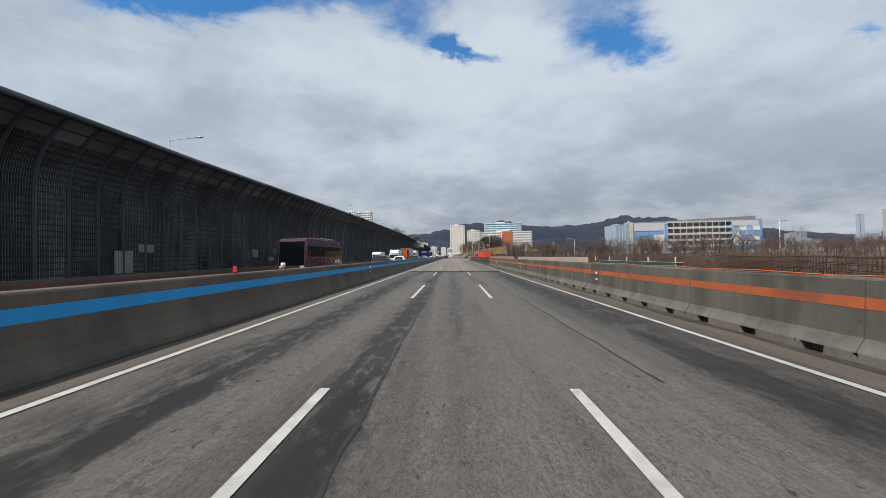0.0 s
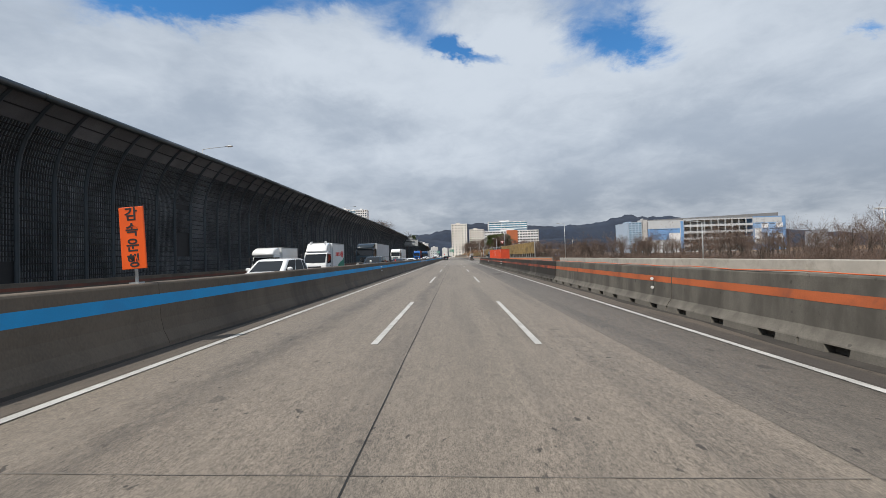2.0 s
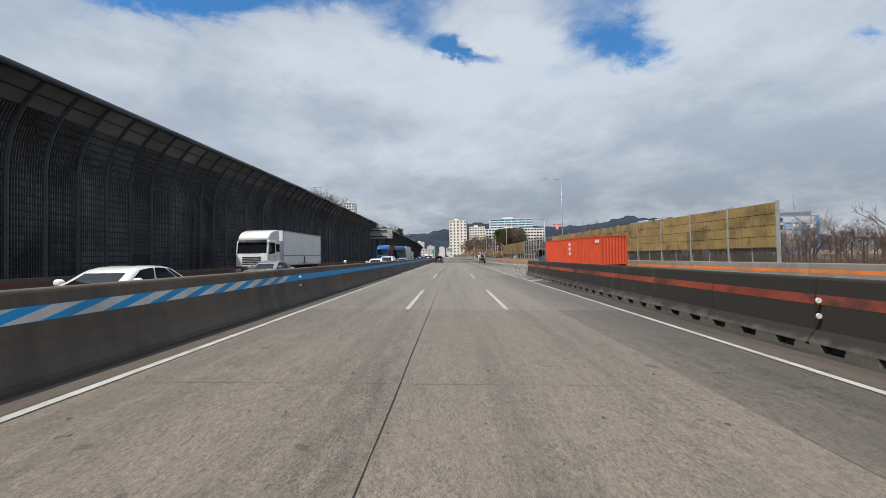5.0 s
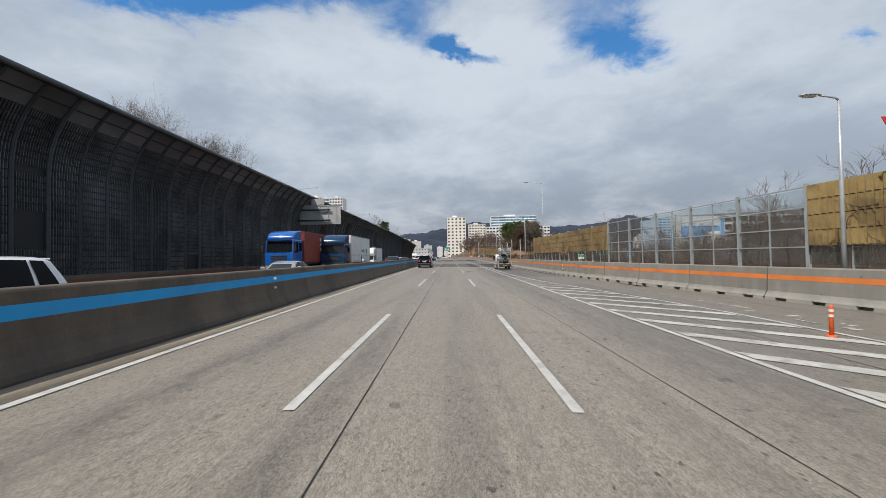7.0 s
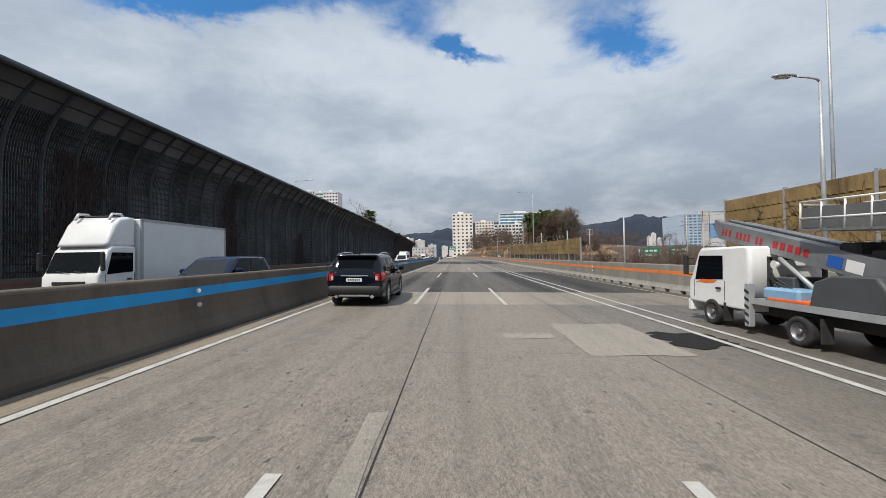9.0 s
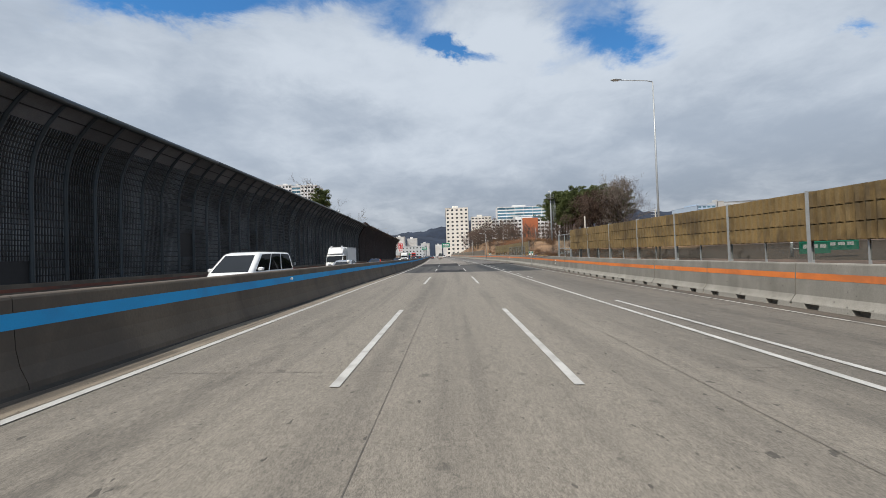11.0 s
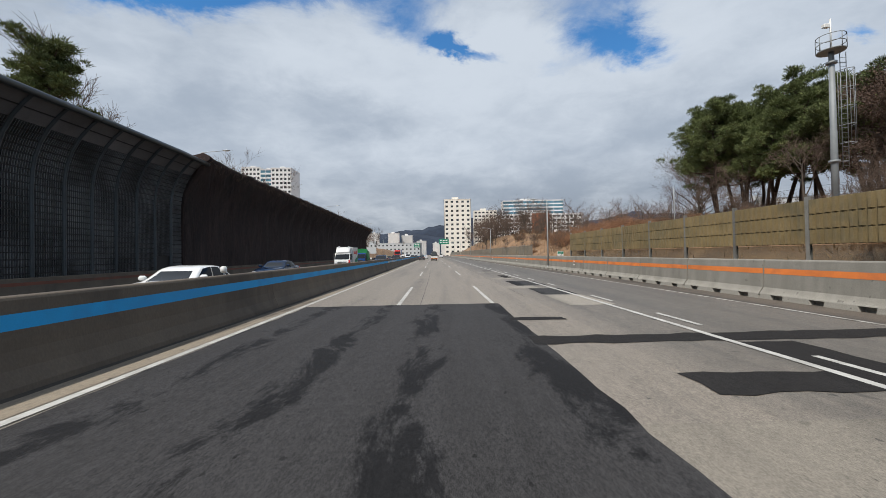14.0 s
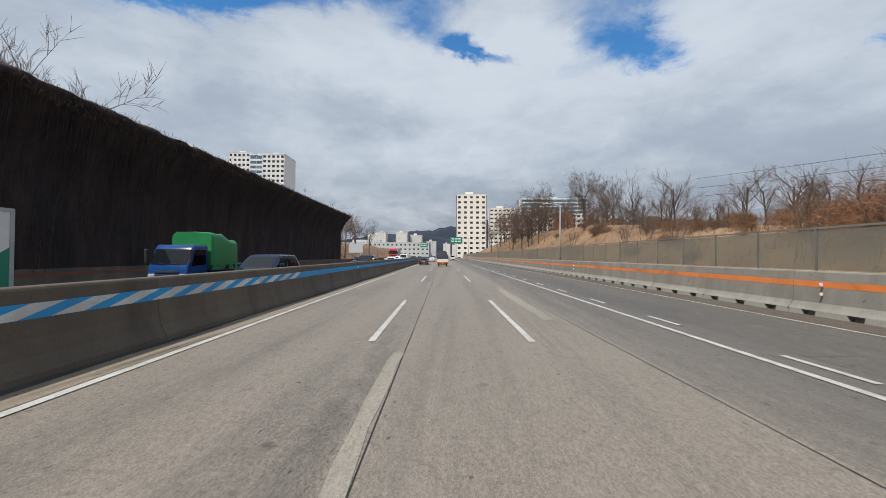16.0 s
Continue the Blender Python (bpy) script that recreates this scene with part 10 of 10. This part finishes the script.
# ---- oncoming traffic ----
bus("dark maroon coach with a wide black windscreen", oncoming(39.5, -15.2) @ pose(0, -11.8, 0), BUS_P)
for kind, col, s, u, lab in (("suv", BLACK_P, 50.8, -9.3, "black estate car beside the median"), ("small_suv", WHITE_P, 69.4, -9.3, "white estate car beside the median"), ("suv", SLATE_P, 94.7, -9.3, "slate grey estate car beside the median"),
                             ("sedan", NAVY_P, 113.3, -9.3, "dark blue saloon car beside the median"), ("sedan", WHITE_P, 134, -9.3, "white saloon car beside the median"), ("sedan", SILVER_P, 150, -12.6, "silver saloon car in the second lane"),
                             ("sedan", WHITE_P, 171.0, -9.3, "white saloon car beside the median"), ("small_suv", WHITE_P, 179.4, -9.3, "white estate car beside the median"), ("sedan", SILVER_P, 195.3, -9.3, "silver saloon car beside the median"),
                             ("small_suv", NAVY_P, 237.4, -9.3, "dark blue estate car beside the median"), ("sedan", DARKGREY_P, 253.8, -9.3, "charcoal saloon car beside the median"), ("sedan", WHITE_P, 272, -12.6, "white saloon car in the second lane"),
                             ("van", WHITE_P, 290, -9.3, "white van beside the median"), ("sedan", SILVER_P, 306, -9.3, "silver saloon car beside the median"), ("sedan", NAVY_P, 338, -12.5, "dark blue saloon car in the second lane"),
                             ("sedan", WHITE_P, 356.7, -9.3, "white saloon car beside the median"), ("sedan", NAVY_P, 373.0, -12.5, "dark blue saloon car in the second lane"),
                             ("small_suv", NAVY_P, 409.3, -9.3, "dark blue estate car beside the median"), ("small_suv", BLACK_P, 436, -9.3, "black estate car beside the median"), ("sedan", DARKGREY_P, 447, -12.5, "charcoal saloon car in the second lane"),
                             ("sedan", WHITE_P, 458, -9.3, "white saloon car beside the median"), ("sedan", SILVER_P, 470, -15.8, "silver saloon car in the third lane"), ("van", WHITE_P, 480, -9.3, "white van beside the median"),
                             ("sedan", WHITE_P, 496, -12.5, "white saloon car in the second lane"), ("sedan", BLACK_P, 510, -9.3, "black saloon car beside the median"), ("small_suv", WHITE_P, 524, -15.8, "white estate car in the third lane"), ("sedan", SILVER_P, 540, -9.3, "silver saloon car beside the median")):
    car(lab, oncoming(s, u) @ pose(0, -{"sedan": 4.70, "suv": 5.03, "small_suv": 4.50, "van": 4.95}[kind], 0), col, kind, 10, plates=False, group="oncoming cars")


def nose(s, u, length):
    """The pose of an oncoming lorry whose nose is at s."""
    return oncoming(s, u) @ pose(0, -length, 0)


lorry("white light lorry with a plain white box and roof fairing", nose(83.0, -15.6, 4.8), WHITE_P, BOX_WHITE, 3.2, 2.62, 0.9, False, "box")
lorry("white refrigerated lorry with a painted mark on its box", nose(86.2, -12.4, 5.2), WHITE_P, BOX_WHITE, 3.6, 2.98, 1.06, False, "box", fridge=True, cab_top=2.25, side_mark=RED_SIGN)
lorry("dark slate lorry with a long pale grey box", nose(109.5, -13.2, 13.1), SLATE_P, BOX_GREY, 10.6, 3.72, 1.24, True, "box", emblem="chrome")
lorry("white lorry with a red front and white box", nose(156, -15.6, 11.6), WHITE_P, BOX_WHITE, 9.0, 3.8, 1.22, True, "box")
lorry("bright blue tractor unit with a rust-red freight container", nose(210.0, -15.0, 11.6), BLUE_P, RED_BOX, 9.0, 4.0, 1.22, True, "container", cab_top=3.2)
lorry("dark blue lorry with a long white box", nose(217.2, -12.35, 12.4), paint("deep_blue", (0.010, 0.042, 0.105), 0.0), BOX_WHITE, 9.8, 3.95, 1.24, True, "box", side_mark=GREEN_SIGN)
lorry("white refrigerated light lorry with a plain box", nose(237.0, -12.7, 6.6), WHITE_P, BOX_WHITE, 5.0, 3.0, 0.98, False, "box", fridge=True)
lorry("white refrigerated light lorry with a plain box", nose(316.6, -12.5, 5.6), WHITE_P, BOX_WHITE, 4.0, 2.75, 0.95, False, "box", fridge=True)
lorry("white refrigerated lorry with a red mark on its box", nose(396.4, -12.4, 4.8), WHITE_P, BOX_WHITE, 3.2, 2.72, 1.01, False, "box", fridge=True, side_mark=RED_SIGN)
lorry("blue light lorry under a lumpy green tarpaulin", nose(408.7, -12.4, 3.9), paint("mid_blue", (0.012, 0.055, 0.20), 0.0), BOX_GREY, 2.3, 2.55, 0.9, False, "tarp", deflector=False)
lorry("red lorry with a teal container", nose(514.0, -15.8, 9.0), paint("red", (0.5, 0.03, 0.02), 0.1), TEAL_WALL, 6.4, 3.7, 1.22, True, "box")

# ---- small fittings on the noise wall ----
q = Mesh()
q.box(0.0, 0.28, -0.30, 0.30, 4.85, 5.75, 0, 0.02)
q.box(0.0, 0.10, -0.06, 0.06, 3.4, 4.85)
tagged(part("junction_box", q, DARK_METAL, m=place(191, WALL_U + 0.11, 0, tilt=False)), "dark steel junction box on a post of the noise wall", "junction box")
q = Mesh()
q.box(0.0, 0.16, -0.24, 0.24, 1.15, 1.60, 0, 0.02)
tagged(part("junction_box", q, STEEL, m=place(332.7, WALL_U + 0.40, 0, tilt=False)), "small grey junction box at the foot of the noise wall", "junction box")
o = thing("wall_camera", "small white camera on the cap of the noise wall", "camera", m=place(352.2, WALL_U + 2.25, lerp_table(WALL_TOP, 352.2) + 0.09, tilt=False))
q = Mesh()
q.tube([(0, 0, -0.02), (0, 0, 0.12)], 0.04, 8)
part("stem", q, STEEL, o)
q = Mesh()
q.box(-0.12, 0.12, -0.35, 0.20, 0.10, 0.34, 0, 0.05)
part("housing", q, WHITE_METAL, o)
b = thing("roadside_board", "plain pale board on two posts beyond the noise wall", "road sign", m=place(505, -25.4, 0, tilt=False))
part("board", plain_sheet(-2.0, 2.0, 2.6, 5.2, 0.06), HALL_WALL, b)
for x in (-1.4, 1.4):
    q = Mesh()
    q.tube([(x, 0.1, -0.4), (x, 0.1, 5.0)], 0.07, 8)
    part("post", q, STEEL, b)

# ---- creeper patches on the noise wall ----
IVY = mat("wall_creeper", (0.034, 0.020, 0.017), 0.95, spread=0.4, scale=2.0, fine=20, island=0.5)
rng = random.Random(303)
for s0, half, top in ((248, 2.6, 7.6), (264.6, 1.4, 8.8), (283, 1.2, 5.0)):
    q = Mesh()
    for i in range(1500):
        z = top * rng.random() ** 1.15 + 0.4
        s = s0 + rng.gauss(0, 0.55) * half * (1.15 - 0.5 * z / top)
        k = (lerp_table(WALL_TOP, s) - 0.14) / 10.75
        x = wall_point(min(z, 10.7)) + rng.uniform(0.06, 0.22)
        a = at(s, WALL_U + x, z * k)
        z2 = max(z - rng.uniform(0.2, 0.9), 0.3)
        b = at(s + rng.uniform(-0.25, 0.25), WALL_U + wall_point(min(z2, 10.7)) + rng.uniform(0.06, 0.2), z2 * k)
        v = Vector((0.2, 1, 0)).normalized() * rng.uniform(0.015, 0.045)
        q.face([a - v, a + v, b + v * 0.6, b - v * 0.6])
    tagged(part("creeper_patch", q, IVY), "patch of leafless dark creeper on the noise wall", "climbing plant", kind="stuff")

# ---- green netting on a rail by the slip road ----
NET = mat("green_netting", (0.012, 0.078, 0.056), 0.75, spread=0.3, scale=1.5, fine=20, dirt=(0.05, 0.10, 0.08), dirt_amount=0.5)
net = thing("safety_netting", "torn green netting tied along a low steel rail", "netting")
q = Mesh()
q.tube([at(s, 26.2, 0.72) for s in steps(48, 75.6, 3.0)], 0.04, 6)
part("rail", q, STEEL, net)
for s in steps(49.5, 75.5, 8.6):
    q = Mesh()
    p = at(s, 26.25)
    q.tube([(p.x, p.y, -1.4), (p.x, p.y, p.z + 1.35)], 0.08, 8)
    part("post", q, WOOD_POLE, net)
q = Mesh()
lines = []
for s in steps(48, 75.6, 0.5):
    w = noise.noise(Vector((s * 0.5, 0, 0)))
    lines.append([at(s, 26.15 + 0.22 * noise.noise(Vector((s * 0.8, z, 2))), z + (0.16 * w - 0.10 - 0.45 * max(0, noise.noise(Vector((s * 0.33, 3, 0)))) if z > 0.5 else 0)) for z in (-0.35, 0.0, 0.3, 0.55, 0.8)])
q.grid(lines, 0, True)
part("net", q, NET, net, "crumpled green net")

# ---- tape, hose and works material on the pale barrier ----
YELLOW = mat("yellow_tape", (0.70, 0.46, 0.02), 0.5, spread=0.1)
tape = thing("warning_rope", "yellow and black striped rope along the barrier's top", "rope")
for k in range(60):
    a = 322.0 + 0.29 * k
    q = Mesh()
    q.tube([at(x, ramp_barrier(x) + 0.34, 1.515 + 0.02 * math.sin(x * 2.1)) for x in (a, a + 0.145, a + 0.29)], 0.032, 6)
    part("rope_segment", q, YELLOW if k % 2 else BLACK_PLASTIC, tape)
HOSE = mat("brown_red_hose", (0.15, 0.030, 0.022), 0.6, spread=0.2)
hose = []
for a, b, sag in ((322.0, 324.4, 0.10), (324.4, 327.3, 0.30), (327.3, 331.0, 0.16), (331.0, 333.6, 0.34), (333.6, 336.3, 0.27), (336.3, 338.9, 0.12)):
    for f in [k / 10 for k in range(10)]:
        x = a + (b - a) * f
        d = sag * 4 * f * (1 - f)
        hose.append(at(x, ramp_barrier(x) + 0.245 - 0.052 * min(d / 0.06, 1) - 0.05 * d, 1.485 - d))
q = Mesh()
q.tube(hose, 0.020, 6)
tagged(part("hose", q, HOSE), "dull red hose sagging in loops over the barrier", "hose")
for s, u, col, h in ((337.3, 13.6, WHITE_P, 1.75), (336.9, 13.7, RED_SIGN, 1.72), (336.4, 13.5, BLUE_P, 1.78)):
    q = Mesh()
    q.tube([(0, 0, 0), (0, 0, h)], [0.15, 0.18], 12)
    p = at(s, u)
    tagged(part("drum", q, col, m=pose(p.x, p.y, ground_z(s, u) - 0.02)), "small plastic drum standing behind the barrier", "drum", "drums")
